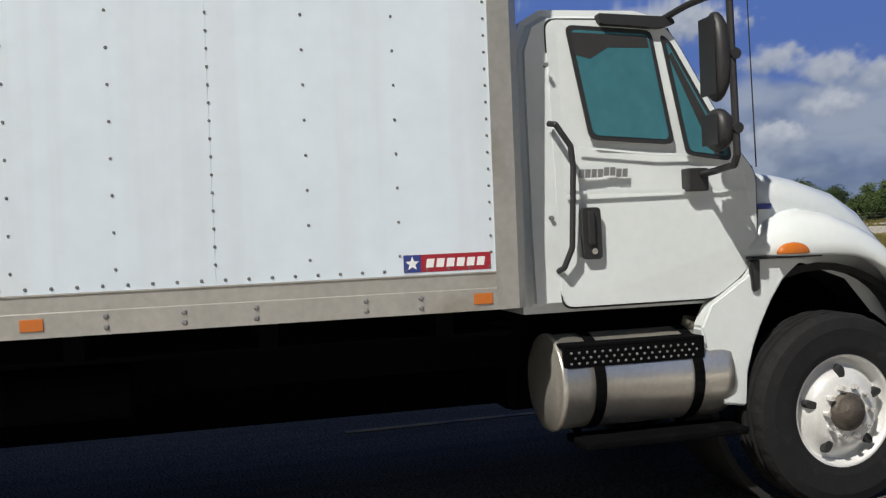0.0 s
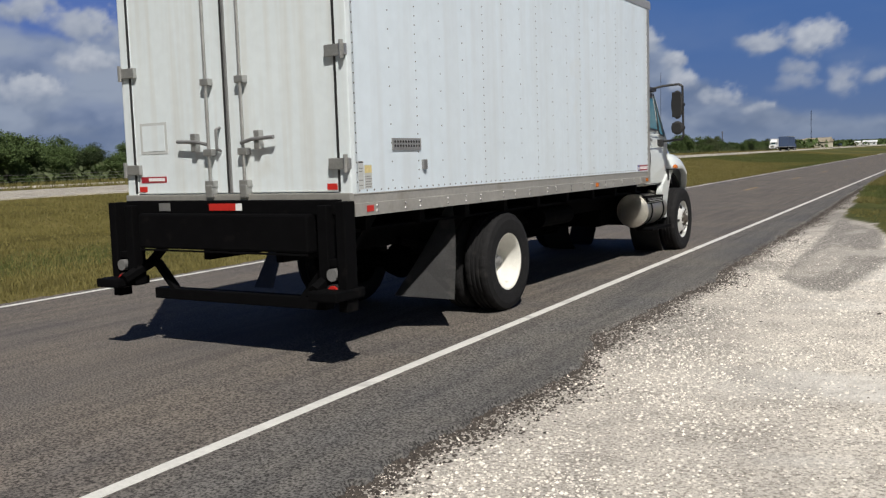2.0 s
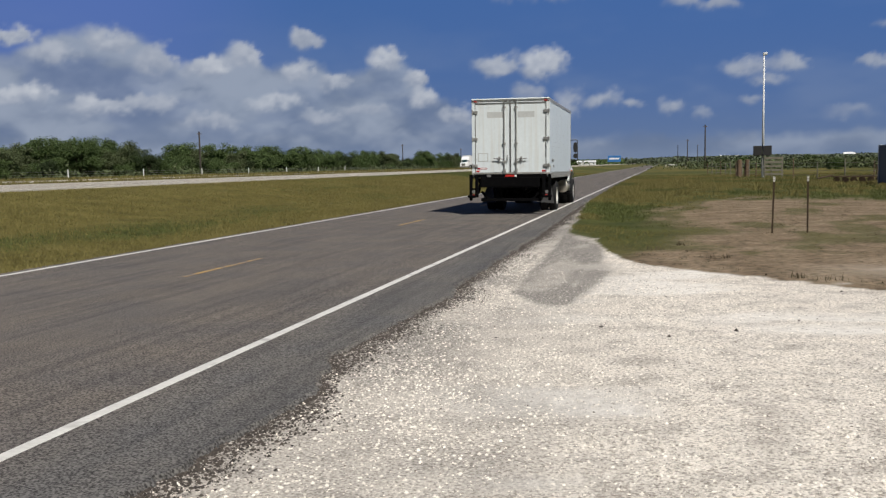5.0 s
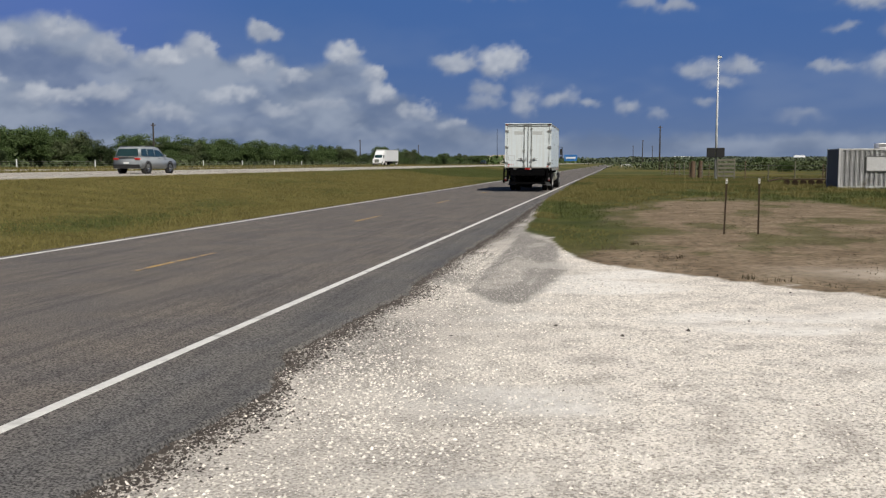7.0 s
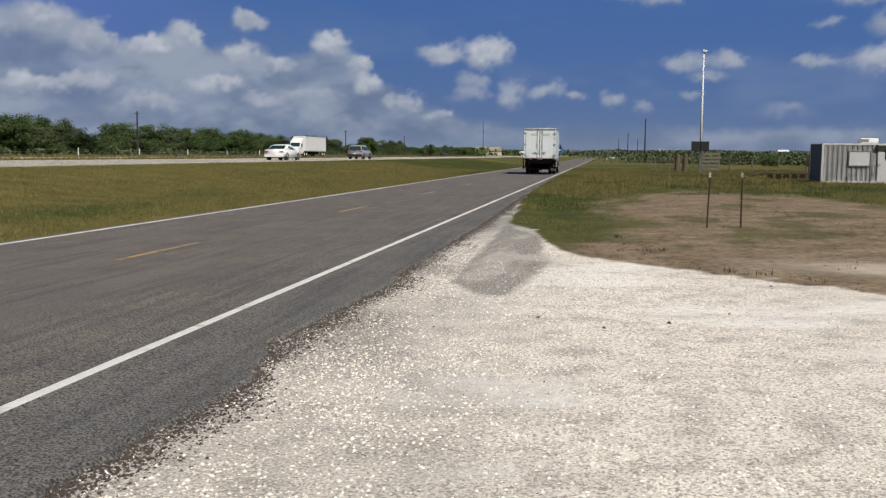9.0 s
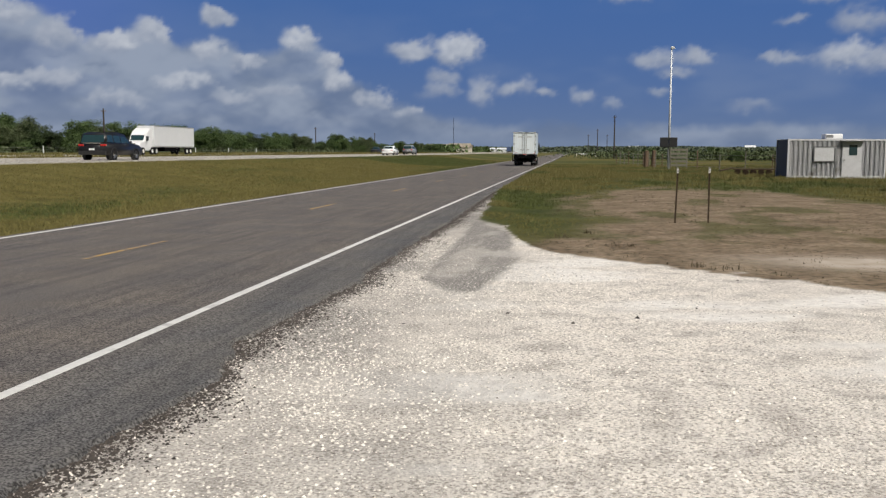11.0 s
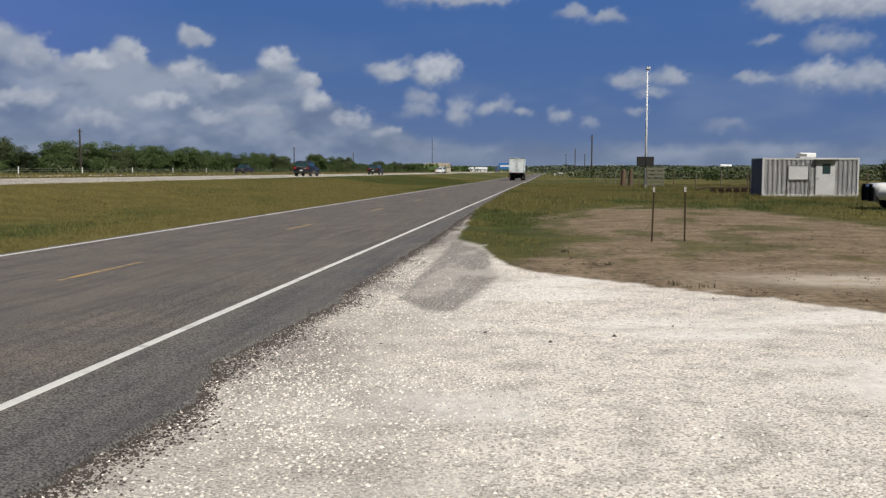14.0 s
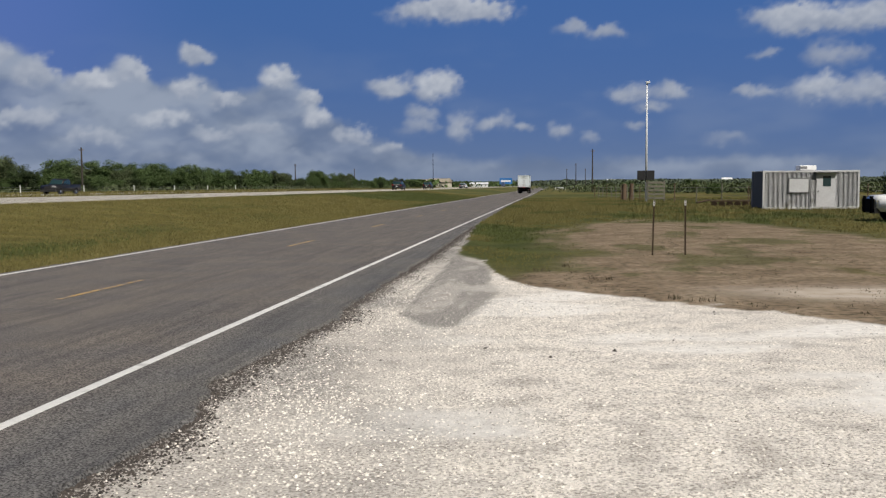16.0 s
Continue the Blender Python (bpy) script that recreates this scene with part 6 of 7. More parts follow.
for x, y, h in ((9.5, 212, 10.0), (9.2, 343, 10), (7.6, 450, 10), (16, 430, 9.5), (-82, 150, 9), (-84, 290, 9.5), (-84, 380, 9.5)):
    utility_pole(x, y, h)
mast = empty("radio_mast", "thin dark lattice radio mast far beyond the highway", "mast")
mast.location = (-86, 655, 0)
bm = bmesh.new()
for k in range(3):
    a = 2 * math.pi * k / 3
    add_tube(bm, (0.3 * math.cos(a), 0.3 * math.sin(a), 0), (0.25 * math.cos(a), 0.25 * math.sin(a), 26), 0.06, 0.05, 5)
for k in range(24):
    add_tube(bm, (0.29 * math.cos(k), 0.29 * math.sin(k), k * 1.07), (0.29 * math.cos(k + 2.1), 0.29 * math.sin(k + 2.1), k * 1.07 + 1.0), 0.04, None, 4)
part("lattice", bm, BLACK, mast)


def fence():
    f = empty("wire_fence", "old wire fence with weathered posts beyond the dirt verge", "fence")
    line = [(5.6, 118), (7.6, 100), (9.6, 86), (12.5, 80), (16, 76), (24, 72), (40, 66), (60, 58)]
    pts = []
    for (x0, y0), (x1, y1) in zip(line, line[1:]):
        n = max(1, int(math.hypot(x1 - x0, y1 - y0) / 2.6))
        pts += [(x0 + (x1 - x0) * k / n, y0 + (y1 - y0) * k / n) for k in range(n)]
    for i, (x, y) in enumerate(pts):
        h = 1.45 + 0.3 * math.sin(i * 1.7) ** 2
        part("post", tube((x, y, -0.2), (x + 0.03 * math.sin(i), y, h), 0.055, 0.045, 7), PALE_WOOD if i % 3 else WOOD, f)
    for z in (0.35, 0.7, 1.05, 1.35):
        part("wire", pipe([(x, y - 0.06, z + 0.02 * math.sin(k * 2 + z)) for k, (x, y) in enumerate(pts)], 0.012, 4), WIRE, f)
    for x, y in ((7.5, 95.0), (8.3, 95.5)):
        o = empty("gate_post", "thick dark wooden gate post", "post", "gate posts")
        o.location = (x, y, 0)
        part("log", tube((0, 0, -0.2), (0.05, 0, 1.75), 0.26, 0.22, 12), WOOD, o)
        part("log_cap", tube((0.05, 0, 1.75), (0.05, 0, 1.79), 0.2, 0.1, 12), WOOD, o)
    g = empty("slatted_gate", "bleached wooden slatted gate at the pole", "gate")
    g.location = (9.75, 86.0, 0)
    for s in (-0.75, 0.75):
        part("gate_upright", box((s - 0.06, -0.05, 0), (s + 0.06, 0.05, 2.0), 0.01), PALE_WOOD, g)
    for k in range(5):
        part("slat", box((-0.75, -0.07, 0.3 + 0.36 * k), (0.75, -0.05, 0.5 + 0.36 * k), 0.005), PALE_WOOD, g)
    for k in range(9):
        y = 72 + 16 * k
        o = empty("fence_post", "pale fence post beside the highway trees", "fence post", "highway fence posts")
        o.location = (-75.0, y * 1.1 - 12, 1.0)
        part("post", tube((0, 0, -0.2), (0, 0, 1.25), 0.09, 0.08, 8), STEEL_POLE, o)
        part("post_cap", tube((0, 0, 1.25), (0, 0, 1.30), 0.10, 0.05, 8), STEEL_POLE, o)
    w = empty("highway_fence", "thin wire fence in front of the highway trees", "fence")
    for z in (1.4, 1.7, 2.0):
        part("wire", tube((-75.0, 20, z), (-75.0, 300, z), 0.015, None, 4), WIRE, w)
    s = empty("signal_box", "black twin signal box mounted beside the light pole", "signal")
    s.location = (9.0, 88.0, 0)
    for k in (-0.42, 0.42):
        part("box", box((k - 0.38, -0.2, 2.1), (k + 0.38, 0.15, 3.0), 0.03), PLASTIC, s)
    part("mount", tube((0, 0, -0.2), (0, 0, 2.2), 0.07, None, 10), GREY_METAL, s)
    h = empty("rusty_harrow", "rusty farm harrow lying in the grass by the container", "farm implement")
    h.location = (13.2, 68, -0.1)
    part("beam", box((-1.6, -0.06, 0.45), (1.8, 0.06, 0.55), 0.02), RUST, h)
    part("drawbar", pipe([(-1.6, 0, 0.6), (-2.6, -0.4, 0.4)], 0.06, 6), RUST, h)
    for k in range(6):
        part("disc", tube((-1.3 + 0.55 * k, -0.05, 0.24), (-1.24 + 0.55 * k, 0.05, 0.24), 0.25, 0.22, 16), RUST, h)
    part("mast", tube((1.3, 0, 0.6), (1.3, 0, 1.35), 0.04), RUST, h)


fence()


def container():
    c = empty("office_container", "grey corrugated site container with door, window and roof unit", "container")
    c.matrix_basis = pose(13.42, 59.5, 0.0, 0, 0, 4)
    L, W, Hh = 6.05, 2.44, 2.46
    CONT = mat("dull_grey_container_paint", (0.52, 0.52, 0.53), 0.6, var=0.12, scale=1.5, dirt=(0.27, 0.25, 0.22), dirt_at=0.60)
    DARK = mat("dark_container_end", (0.06, 0.065, 0.08), 0.6, var=0.15, scale=2)

    def corr(x0, x1, n):
        pts = []
        for k in range(n):
            a = x0 + (x1 - x0) * k / n
            d = (x1 - x0) / n
            pts += [(a, 0.0), (a + 0.35 * d, 0.0), (a + 0.5 * d, 0.05), (a + 0.85 * d, 0.05)]
        return pts + [(x1, 0.0)]
    for y, name in ((0.0, "front_wall"), (W, "back_wall")):
        pts = corr(0.1, L - 0.1, 20)
        bm = bmesh.new()
        lo = [bm.verts.new((x, y + (d if y == 0 else -d), 0.12)) for x, d in pts]
        hi = [bm.verts.new((x, y + (d if y == 0 else -d), Hh - 0.1)) for x, d in pts]
        for i in range(len(pts) - 1):
            bm.faces.new((lo[i], lo[i + 1], hi[i + 1], hi[i]))
        bmesh.ops.solidify(bm, geom=list(bm.faces), thickness=0.02)
        part(name, bm, CONT, c, "corrugated grey steel wall")
    part("end_wall", box((0.02, 0.05, 0.1), (0.08, W - 0.05, Hh - 0.05)), DARK, c, "dark end doors")
    part("end_wall", box((L - 0.08, 0.05, 0.1), (L - 0.02, W - 0.05, Hh - 0.05)), CONT, c)
    part("roof", box((0.02, 0.02, Hh - 0.08), (L - 0.02, W - 0.02, Hh), 0.02), CONT, c)
    for x in (0.0, L - 0.12):
        for y in (-0.01, W - 0.11):
            part("corner_post", box((x, y, 0), (x + 0.12, y + 0.12, Hh + 0.01), 0.01), CONT, c)
    for z0, z1 in ((0.0, 0.14), (Hh - 0.12, Hh)):
        part("side_beam", box((0.12, -0.012, z0), (L - 0.12, 0.06, z1), 0.01), CONT, c)
    d = part("door", box((3.35, -0.03, 0.1), (4.55, 0.04, 2.3), 0.01), CONT, c, "plain grey steel door")
    part("door_window", box((3.75, -0.042, 1.45), (4.25, -0.028, 2.1), 0.004), GLASS, d, "dark square door window")
    part("door_knob", tube((3.47, -0.08, 1.15), (3.47, -0.03, 1.15), 0.04), GREY_METAL, d)
    part("door_hood", box((3.2, -0.28, 2.32), (4.65, 0.0, 2.38), 0.01), GREY_METAL, d, "grey metal rain hood")
    w = part("window_cover", box((1.65, -0.04, 1.1), (2.95, 0.0, 1.95), 0.008), CONT, c, "shuttered window panel")
    for lo, hi in (((1.6, -0.06, 1.05), (3.0, -0.02, 1.1)), ((1.6, -0.06, 1.95), (3.0, -0.02, 2.0)), ((1.6, -0.06, 1.1), (1.65, -0.02, 1.95)), ((2.95, -0.06, 1.1), (3.0, -0.02, 1.95))):
        part("window_trim", box(lo, hi), GREY_METAL, w)
    r = part("roof_unit", box((2.55, 0.7, Hh + 0.02), (3.6, 1.6, Hh + 0.34), 0.06), DECAL_WHITE, c, "white roof air conditioner")
    part("unit_grille", box((2.56, 0.69, Hh + 0.10), (3.0, 0.70, Hh + 0.28)), GREY_METAL, r)
    for x in (0.4, 3.0, 5.6):
        part("foot_block", box((x - 0.2, 0.1, -0.16), (x + 0.2, 0.5, 0.0), 0.01), DARK, c)
    part("step", box((3.4, -0.8, -0.12), (4.5, -0.05, 0.0), 0.02), WOOD, c)
    o = empty("steel_post", "thin dark steel post in the grass before the container", "post")
    o.location = (16.0, 58.5, 0)
    part("post", tube((0, 0, -0.2), (0, 0, 1.9), 0.05), GREY_METAL, o)
    part("post_cap", tube((0, 0, 1.9), (0, 0, 1.93), 0.05, 0.03), GREY_METAL, o)


container()


# ---- far buildings and sign ----
def house(x, y, w, d, h, rise, turn, wallc, roofc, label):
    o = empty("house", label, "house", "far houses")
    o.matrix_basis = pose(x, y, 0.8, 0, 0, turn)
    part("wall", box((-w / 2, -d / 2, 0), (w / 2, d / 2, h)), wallc, o)
    part("roof", prism([(-d / 2 - 0.5, h), (d / 2 + 0.5, h), (0, h + rise)], "x", -w / 2 - 0.5, w / 2 + 0.5), roofc, o)
    for k in range(4):
        xx = -w / 2 + w * (k + 0.5) / 4
        wd = part("window", box((xx - 0.6, -d / 2 - 0.05, 1.0), (xx + 0.6, -d / 2 + 0.02, 2.3)), GLASS, o, "dark window")
        part("sill", box((xx - 0.7, -d / 2 - 0.12, 0.92), (xx + 0.7, -d / 2, 1.0)), wallc, wd)
    part("door", box((-w / 2 + 0.3, -d / 2 - 0.04, 0), (-w / 2 + 1.2, -d / 2 + 0.02, 2.1)), WOOD, o)


CREAM = mat("cream_wall", (0.55, 0.51, 0.42), 0.8, var=0.1, scale=0.6)
TAN = mat("tan_shingle_roof", (0.30, 0.26, 0.20), 0.9, var=0.15, scale=0.8)
house(-97, 650, 15, 9, 3.6, 2.6, 20, CREAM, TAN, "cream house with tan hipped roof far beyond the highway")
house(-82, 660, 16, 10, 3.8, 3.0, -10, CREAM, TAN, "cream house with tan roof and pale gable")
house(-112, 640, 10, 8, 3.2, 2.2, 60, CREAM, TAN, "small cream outbuilding with tan roof")
SHED = mat("white_metal_shed", (0.7, 0.71, 0.72), 0.5, var=0.06, scale=0.5)
house(-72, 900, 18, 10, 3.0, 1.6, 5, SHED, SHED, "long white metal shed on the horizon")
house(60, 860, 16, 10, 4.0, 2.5, 5, SHED, SHED, "small white building on the horizon")
house(150, 800, 8, 6, 5.0, 1.6, -5, SHED, SHED, "small white building among far scrub")
BLUE = mat("blue_sign_sheet", (0.03, 0.16, 0.45), 0.5, var=0.06, scale=0.4)
bb = empty("billboard", "blue billboard on posts far along the highway", "billboard")
bb.location = (-43, 860, 0)
part("board", box((-6, -0.2, 3.4), (6, 0.2, 9.2), 0.05), BLUE, bb, "blue board with a white band")
part("white_band", box((-4.5, -0.24, 5.6), (4.5, -0.2, 7.2)), DECAL_WHITE, bb)
for s in (-4, 0, 4):
    part("leg", tube((s, 0, -0.2), (s, 0, 3.5), 0.2), GREY_METAL, bb)


def guard():
    for x, y, w in ((9.5, 330, 5), (3.5, 340, 4)):
        o = empty("white_barrier", "low white barrier far along the grassy verge", "barrier", "far barriers")
        o.location = (x, y, 0)
        part("rail", box((-w / 2, -0.06, 0.7), (w / 2, 0.06, 1.05), 0.02), DECAL_WHITE, o)
        for k in range(5):
            part("post", box((-w / 2 + w * k / 4.2, -0.05, -0.1), (-w / 2 + w * k / 4.2 + 0.12, 0.05, 0.7)), DECAL_WHITE, o)


guard()


# ---- other vehicles: origin on the ground at the middle, y ahead ----
PAINTS = {}


def car_paint(name, c):
    if name not in PAINTS:
        PAINTS[name] = mat(name + "_car_paint", c, 0.38, 0.0, var=0.04, scale=2, coat=0.08)
    return PAINTS[name]


def car_wheel(o, x, y, r):
    s = 1 if x > 0 else -1
    w = part("wheel", lathe([(r * 0.62, -0.10), (r * 0.9, -0.115), (r, -0.08), (r, 0.08), (r * 0.9, 0.115), (r * 0.62, 0.10)], 28), RUBBER, o, "black tyre", True)
    w.location = (x, y, r)
    rim = lathe([(r * 0.64, 0.10 * s), (r * 0.58, 0.08 * s), (r * 0.5, 0.055 * s), (r * 0.2, 0.075 * s), (0.0, 0.08 * s)], 28)
    part("rim", rim, CHROME, w, "silver alloy rim", True)
    for k in range(5):
        a = 2 * math.pi * k / 5
        bm = bmesh.new()
        add_box(bm, (-0.006, r * 0.25, -0.045), (0.006, r * 0.5, 0.045))
        bmesh.ops.transform(bm, matrix=Matrix.Translation((0.078 * s, 0, 0)) @ Matrix.Rotation(a, 4, "X"), verts=bm.verts)
        # dark block painted in for the shade between two spokes
        part("spoke_gap", bm, INTERIOR, w)


def make_car(name, label, category, paint, L, W, H, style):
    """style: sedan, suv or pickup. Side outlines in parts of the length and height, front at +y."""
    o = empty(name, label, category)
    hw, r = W / 2, {"sedan": 0.34, "suv": 0.38, "pickup": 0.41}[style]
    g0 = 0.22 * (1.3 if style != "sedan" else 0.9)
    if style == "sedan":
        lower = [(-0.5, 0.30), (-0.49, 0.52), (-0.485, 0.66), (-0.36, 0.685), (0.18, 0.63), (0.40, 0.57), (0.485, 0.48), (0.50, 0.34), (0.49, 0.18), (-0.49, 0.20)]
        green = [(-0.38, 0.67), (-0.20, 0.96), (-0.08, 1.0), (0.03, 0.98), (0.20, 0.62)]
        panes = [[(-0.29, 0.69), (-0.185, 0.90), (-0.06, 0.93), (-0.06, 0.68)], [(-0.045, 0.68), (-0.045, 0.93), (0.025, 0.92), (0.145, 0.66)]]
    elif style == "suv":
        lower = [(-0.5, 0.25), (-0.495, 0.48), (-0.48, 0.62), (0.20, 0.62), (0.42, 0.56), (0.49, 0.47), (0.50, 0.28), (0.48, 0.17), (-0.48, 0.19)]
        green = [(-0.485, 0.60), (-0.44, 0.95), (-0.40, 0.99), (-0.1, 1.0), (0.06, 0.97), (0.22, 0.60)]
        panes = [[(-0.43, 0.65), (-0.40, 0.90), (-0.27, 0.92), (-0.27, 0.64)], [(-0.25, 0.64), (-0.25, 0.92), (-0.08, 0.925), (-0.08, 0.63)], [(-0.06, 0.63), (-0.06, 0.925), (0.05, 0.91), (0.165, 0.63)]]
    else:
        lower = [(-0.5, 0.30), (-0.5, 0.62), (-0.12, 0.62), (0.21, 0.63), (0.46, 0.59), (0.495, 0.50), (0.50, 0.30), (0.48, 0.22), (-0.48, 0.24)]
        green = [(-0.14, 0.60), (-0.12, 0.96), (-0.08, 1.0), (0.07, 1.0), (0.12, 0.96), (0.23, 0.60)]
        panes = [[(-0.10, 0.65), (-0.095, 0.92), (0.0, 0.93), (0.0, 0.64)], [(0.015, 0.64), (0.015, 0.93), (0.085, 0.92), (0.17, 0.63)]]

    def sc(q):
        return [(a * L, b * H) for a, b in q]
    bm = prism(sc(lower), "x", -hw, hw)
    bmesh.ops.bevel(bm, geom=[e for e in bm.edges if abs(e.verts[0].co.x - e.verts[1].co.x) < 1e-4], offset=0.07, segments=3, affect="EDGES")
    body = part("body", bm, paint, o, "", True)
    bm = prism(sc(green), "x", -hw + 0.1, hw - 0.1)
    for v in bm.verts:
        if v.co.z > 0.8 * H:
            v.co.x *= 0.86
    bmesh.ops.bevel(bm, geom=[e for e in bm.edges if abs(e.verts[0].co.x - e.verts[1].co.x) < 0.05], offset=0.05, segments=2, affect="EDGES")
    cab = part("cabin", bm, paint, o, "", True)
    for s in (1, -1):
        for q in panes:
            pts = sc(q)
            bm = bmesh.new()
            vs = []
            for off in (-0.02, 0.012):
                vs.append([bm.verts.new((s * ((hw - 0.1) * (1 - 0.14 * max(0, min(1, (z / H - 0.62) / 0.30))) + off), y, z)) for y, z in pts])
            n = len(pts)
            bm.faces.new(vs[0])
            bm.faces.new(vs[1])
            for i in range(n):
                bm.faces.new((vs[0][i], vs[0][(i + 1) % n], vs[1][(i + 1) % n], vs[1][i]))
            bmesh.ops.recalc_face_normals(bm, faces=bm.faces)
            part("side_window", bm, GLASS, cab, "dark tinted side window")
        part("mirror", box((s * hw - 0.06 + (0.06 * s), 0.13 * L, 0.63 * H), (s * hw + 0.06 + (0.06 * s), 0.155 * L, 0.71 * H), 0.02), paint, o)
        for y in (-0.30 * L, 0.31 * L):
            arch = part("wheel_arch", lathe([(r * 1.16, s * (hw - 0.20)), (r * 1.16, s * (hw + 0.008)), (r * 1.02, s * (hw + 0.008)), (r * 1.02, s * (hw - 0.2))], 28), PLASTIC, o, "", True)
            arch.location = (0, y, r)
            car_wheel(o, s * (hw - 0.10), y, r)
        part("headlamp", box((s * (hw - 0.22) - 0.16, 0.465 * L, 0.42 * H), (s * (hw - 0.22) + 0.16, 0.494 * L, 0.50 * H), 0.03), CHROME, o)
        part("tail_lamp", box((s * (hw - 0.22) - 0.18, -0.502 * L, 0.515 * H), (s * (hw - 0.22) + 0.18, -0.478 * L, 0.575 * H), 0.015), RED, o, "red tail lamp")
        part("door_handle", box((s * hw - 0.015, -0.02 * L, 0.56 * H), (s * hw + 0.015, 0.02 * L, 0.58 * H)), CHROME, o)
    ge = sc(green)

    def slab(a, b, name2, l2):
        (y0, z0), (y1, z1) = a, b
        d = Vector((y1 - y0, z1 - z0))
        nrm = Vector((-d.y, d.x)).normalized() * 0.012
        if (nrm.x > 0) != (y0 + y1 > 0 if name2 == "windshield" else False):
            nrm = -nrm
        p0, p1 = Vector(a) + d * 0.12, Vector(a) + d * 0.88
        bm = bmesh.new()
        vs = []
        for sg in (-0.6, 1.0):
            for p, k in ((p0, 0.96), (p1, 0.84)):
                for s in (-1, 1):
                    vs.append(bm.verts.new((s * (hw - 0.16) * k, p.x + nrm.x * sg, p.y + nrm.y * sg)))
        bmesh.ops.convex_hull(bm, input=bm.verts)
        part(name2, bm, GLASS, cab, l2)
    slab(ge[0], ge[1], "rear_window", "dark rear window")
    slab(ge[-1], ge[-2], "windshield", "dark windshield")
    part("rear_bumper", box((-hw + 0.06, -0.515 * L, 0.20 * H), (hw - 0.06, -0.47 * L, 0.34 * H), 0.03), PLASTIC if style != "sedan" else paint, o)
    part("front_bumper", box((-hw + 0.06, 0.47 * L, 0.18 * H), (hw - 0.06, 0.512 * L, 0.32 * H), 0.03), PLASTIC, o)
    part("grille", box((-0.45, 0.485 * L, 0.36 * H), (0.45, 0.508 * L, 0.50 * H), 0.02), PLASTIC, o)
    part("number_plate", box((-0.16, -0.522 * L, 0.36 * H), (0.16, -0.50 * L, 0.43 * H)), DECAL_WHITE, o, "plain pale number plate")
    if style == "pickup":
        part("bed_floor", box((-hw + 0.08, -0.49 * L, 0.585 * H), (hw - 0.08, -0.145 * L, 0.625 * H)), INTERIOR, o, "dark open load bed")
        for s in (1, -1):
            part("bed_rail", box((s * (hw - 0.05) - 0.05, -0.495 * L, 0.60 * H), (s * (hw - 0.05) + 0.05, -0.14 * L, 0.66 * H), 0.01), paint, o)
        part("tailgate", box((-hw + 0.06, -0.503 * L, 0.36 * H), (hw - 0.06, -0.485 * L, 0.66 * H), 0.02), paint, o)
    if style == "suv":
        for s in (1, -1):
            part("roof_rail", box((s * 0.62 - 0.02, -0.40 * L, 1.0 * H), (s * 0.62 + 0.02, -0.02 * L, 1.03 * H), 0.008), PLASTIC, o)
        part("chrome_strip", box((-0.6, -0.503 * L, 0.60 * H), (0.6, -0.49 * L, 0.63 * H), 0.005), CHROME, o)
    return o


sedan = make_car("sedan", "white four-door sedan driving on the highway", "car", car_paint("white", (0.8, 0.8, 0.8)), 5.05, 1.9, 1.48, "sedan")
silver_suv = make_car("suv", "silver sport utility car driving on the highway", "car", car_paint("silver", (0.24, 0.26, 0.28)), 4.7, 1.9, 1.72, "suv")
dark_suv = make_car("suv", "dark navy sport utility car driving on the highway", "car", car_paint("navy", (0.011, 0.011, 0.016)), 5.0, 1.98, 1.80, "suv")
black_suv = make_car("suv", "black sport utility car driving on the highway", "car", car_paint("black", (0.012, 0.012, 0.014)), 4.8, 1.95, 1.75, "suv")
white_pickup = make_car("pickup_truck", "white crew-cab pickup driving on the far carriageway", "pickup truck", car_paint("white", (0.8, 0.8, 0.8)), 5.9, 2.03, 1.95, "pickup")
dark_pickup = make_car("pickup_truck", "dark pickup driving on the far carriageway", "pickup truck", car_paint("black", (0.012, 0.012, 0.014)), 5.9, 2.03, 1.92, "pickup")
parked = make_car("pickup_truck", "white pickup with black grille guard parked in the grass", "pickup truck", car_paint("white", (0.8, 0.8, 0.8)), 5.8, 2.0, 1.9, "pickup")
parked.matrix_basis = pose(16.9, 41.5, -0.03, 0, 0, 86)
gg = part("grille_guard", box((-0.9, 2.95, 0.40), (0.9, 3.02, 0.98), 0.03), BLACK, parked, "black grille guard")
for s in (-0.55, 0.55):
    part("guard_upright", box((s - 0.05, 2.93, 0.35), (s + 0.05, 3.06, 1.10), 0.02), BLACK, gg)


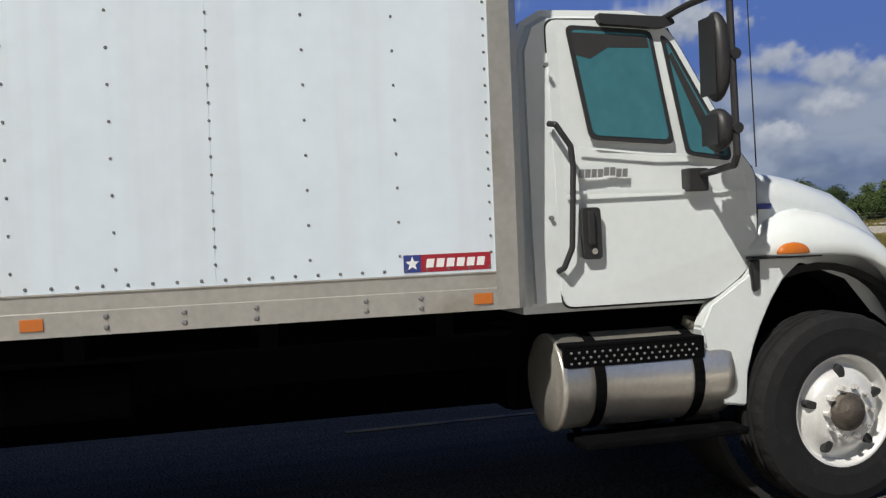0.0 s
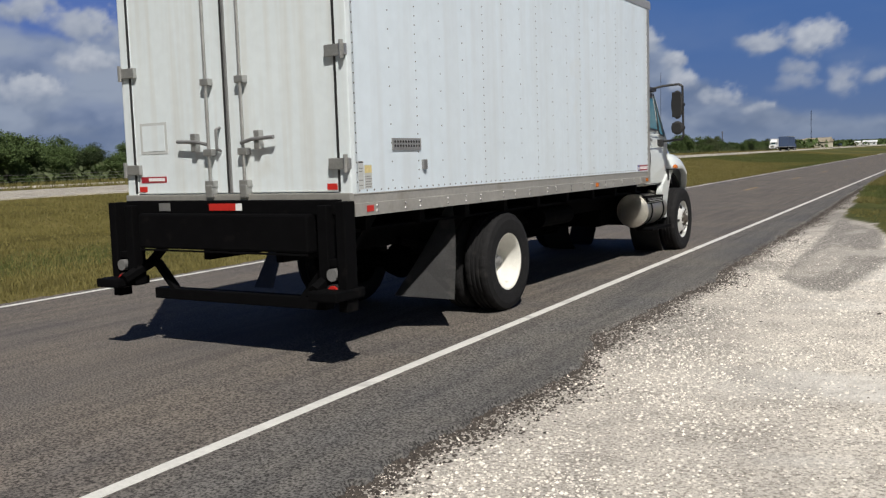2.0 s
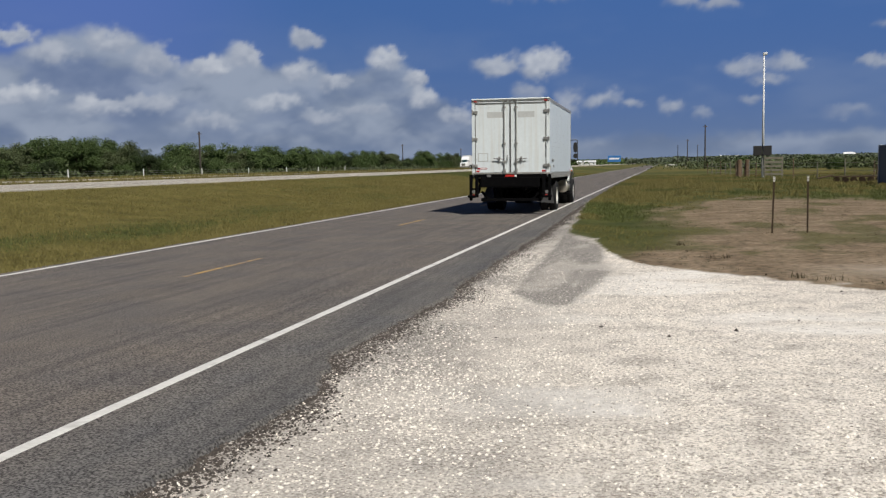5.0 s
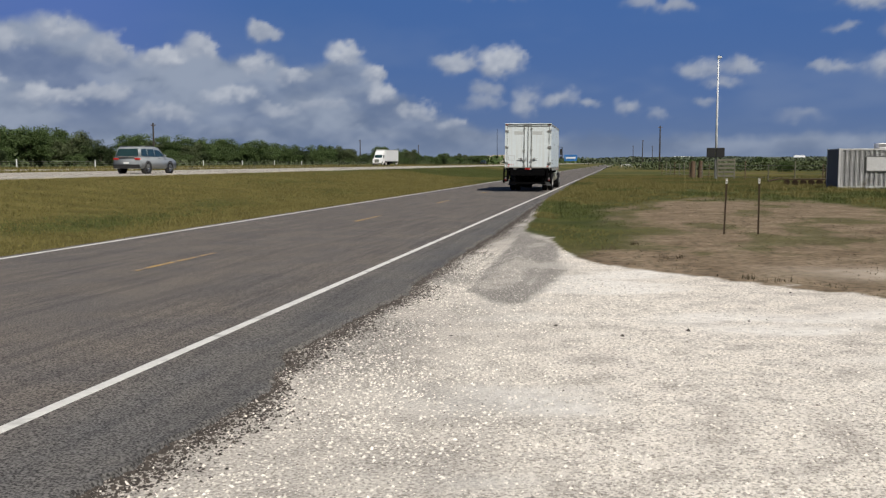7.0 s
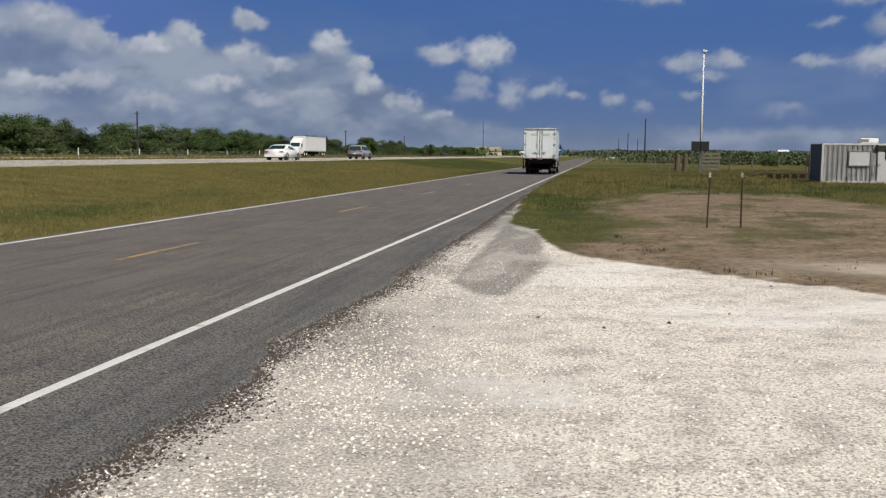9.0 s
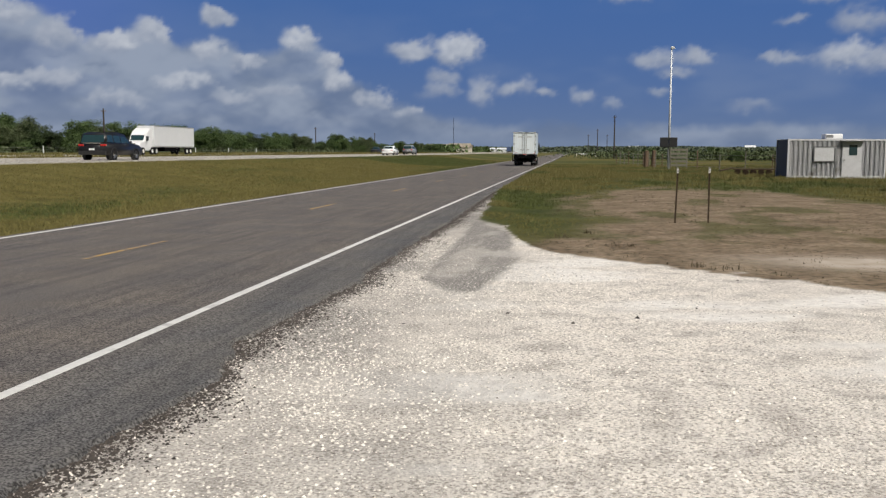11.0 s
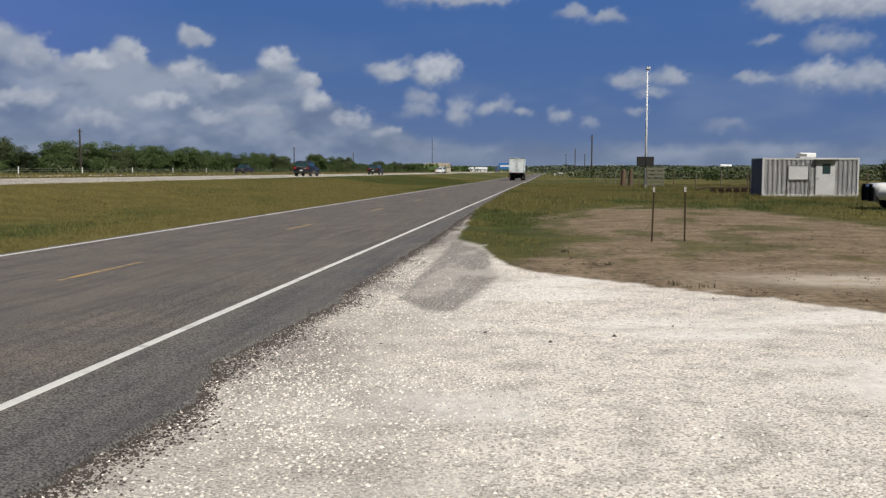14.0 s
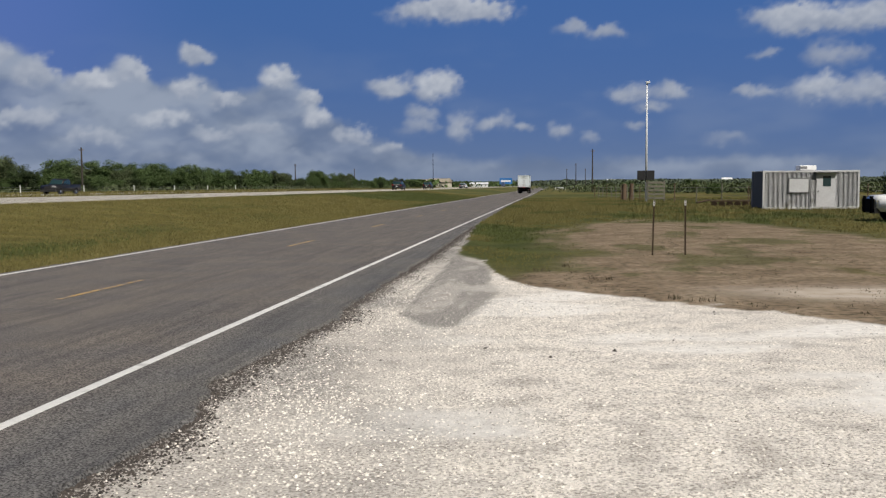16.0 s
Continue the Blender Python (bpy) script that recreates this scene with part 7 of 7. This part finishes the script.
def make_semi(name, label, trailer_paint, cab_paint_, trailer_len):
    o = empty(name, label, "semi truck")
    t = part("trailer", box((-1.3, -trailer_len, 1.15), (1.3, 0, 4.1), 0.03), trailer_paint, o, "long white box trailer")
    part("trailer_rail", box((-1.31, -trailer_len, 1.08), (1.31, -0.02, 1.24), 0.01), ALU, t)
    part("trailer_top_rail", box((-1.31, -trailer_len + 0.02, 3.98), (1.31, -0.02, 4.12), 0.02), ALU, t)
    for k in range(10):
        for s in (-1, 1):
            y = -trailer_len * (k + 0.5) / 10
            part("side_seam", box((s * 1.3 - 0.006, y - 0.03, 1.25), (s * 1.3 + 0.006, y + 0.03, 3.98)), trailer_paint, t)
    part("skirt", box((-1.22, -trailer_len * 0.62, 0.5), (1.22, -trailer_len * 0.25, 1.08)), BLACK, t, "dark underbody")
    bm = prism([(0.4, 0.6), (0.4, 3.5), (0.9, 3.75), (1.7, 3.35), (2.3, 2.75), (2.75, 2.0), (4.1, 1.75), (4.35, 1.4), (4.4, 0.55)], "x", -1.15, 1.15)
    bmesh.ops.bevel(bm, geom=[e for e in bm.edges if abs(e.verts[0].co.x - e.verts[1].co.x) < 1e-4], offset=0.12, segments=2, affect="EDGES")
    cab = part("tractor_cab", bm, cab_paint_, o, "white tractor cab")
    part("windshield", prism([(2.34, 2.74), (2.36, 2.76), (2.78, 2.03), (2.74, 2.0)], "x", -0.95, 0.95), GLASS, cab)
    for s in (-1, 1):
        part("side_window", box((s * 1.15 - 0.01, 1.5, 2.0), (s * 1.15 + 0.01, 2.3, 2.6)), GLASS, cab)
        part("mirror", box((s * 1.38 - 0.1, 2.4, 1.9), (s * 1.38 + 0.1, 2.5, 2.6), 0.03), PLASTIC, cab)
        for y in (3.3, 0.6, -0.7, -trailer_len + 1.2, -trailer_len + 2.5):
            w = part("wheel", lathe([(0.28, -0.13), (0.48, -0.14), (0.52, -0.1), (0.52, 0.1), (0.48, 0.14), (0.28, 0.13)], 28), RUBBER, o, "", True)
            w.location = (s * 1.1, y, 0.52)
            part("rim", lathe([(0.3, 0.12 * s), (0.26, 0.07 * s), (0.12, 0.10 * s), (0, 0.12 * s)], 24), RIM_WHITE, w, "", True)
    part("grille", box((-0.6, 4.36, 0.8), (0.6, 4.43, 1.6), 0.03), CHROME, cab)
    part("bumper", box((-1.15, 4.25, 0.4), (1.15, 4.5, 0.75), 0.05), CHROME, cab)
    part("chassis", box((-0.5, -1.5, 0.7), (0.5, 4.2, 1.05)), BLACK, o)
    return o


semi = make_semi("semi_truck", "white semi truck with long white trailer on the far carriageway", SHED, car_paint("white", (0.8, 0.8, 0.8)), 13.5)
blue_semi = make_semi("semi_truck", "dark blue semi truck far ahead on the highway", mat("blue_trailer", (0.05, 0.08, 0.16), 0.5, var=0.06, scale=1), car_paint("blue", (0.02, 0.04, 0.14)), 12.0)

blue_semi.scale = (0.7, 0.7, 0.7)


def drive(ob, x, t0, y0, speed, heading=1):
    """Constant speed along the highway through y0 at t0."""
    rows = []
    for k in range(9):
        t = 2.0 * k
        rows.append((t, pose(x, y0 + speed * (t - t0), float(ground_z(x, 50)) + 0.05, 0, 0, 0 if heading > 0 else 180)))
    walk(ob, rows)


def highway_motions():
    drive(sedan, -30.0, 8.5, 65.8, 32.7)
    drive(silver_suv, -30.2, 8.0, 82.3, 28.2)
    drive(black_suv, -30.0, 12.5, 104.6, 32.6)
    drive(dark_suv, -30.0, 14.0, 109.0, 33.6)
    drive(white_pickup, -60.5, 2.5, 65.0, -31.0, -1)
    drive(dark_pickup, -60.5, 14.5, 156.5, -34.0, -1)
    drive(semi, -60.0, 8.5, 187.0, -26.3, -1)
    drive(blue_semi, -30.5, 2.5, 214.0, 27.0)


# ---- driving ----
def truck_y(t):
    bend = float(np.interp(t, [0, 0.5, 1, 1.5, 2, 2.5, 3, 3.5, 4, 4.5, 5, 7.5, 8, 9, 12.5, 14, 16], [-0.19, -0.13, -0.05, 0.02, 0.08, 0.14, 0.1, 0.02, -0.08, -0.15, -0.2, 0.25, 0.35, 0.2, -0.5, 0.1, 0]))
    return ((0.00045 * t - 0.01115) * t + 0.55348) * t * t + 4.60705 * t - 3.40 + bend


def truck_x(y):
    """Centre of the truck's rear axle: it drifts to the edge line and back into its lane."""
    return float(np.interp(y, [-10, -3.4, 2, 8, 15, 22, 32, 60, 80, 130, 220], [-5.60, -5.58, -5.48, -5.38, -5.16, -5.00, -4.93, -5.05, -5.25, -5.65, -5.9]))


def motions():
    rows = []
    for k in range(65):
        t = k * 0.25
        y = truck_y(t)
        xs = [truck_x(y + d) for d in (-3, 0, 3, 6.5, 9)]
        x0, x1 = sum(xs[:3]) / 3, sum(xs[2:]) / 3
        rows.append((t, pose(x0, y, 0.018, -0.25, 0.5, math.degrees(math.atan2(x0 - x1, 6.2)))))
    walk(truck, rows)
    for w in truck_wheels:
        at = w.location.copy()
        spin = []
        for k in range(481):
            t = k / 30
            spin.append((t, pose(at.x, at.y, at.z, -math.degrees((truck_y(t) - truck_y(0)) / TYRE_R) % 360)))
        walk(w, spin)
    highway_motions()


motions()
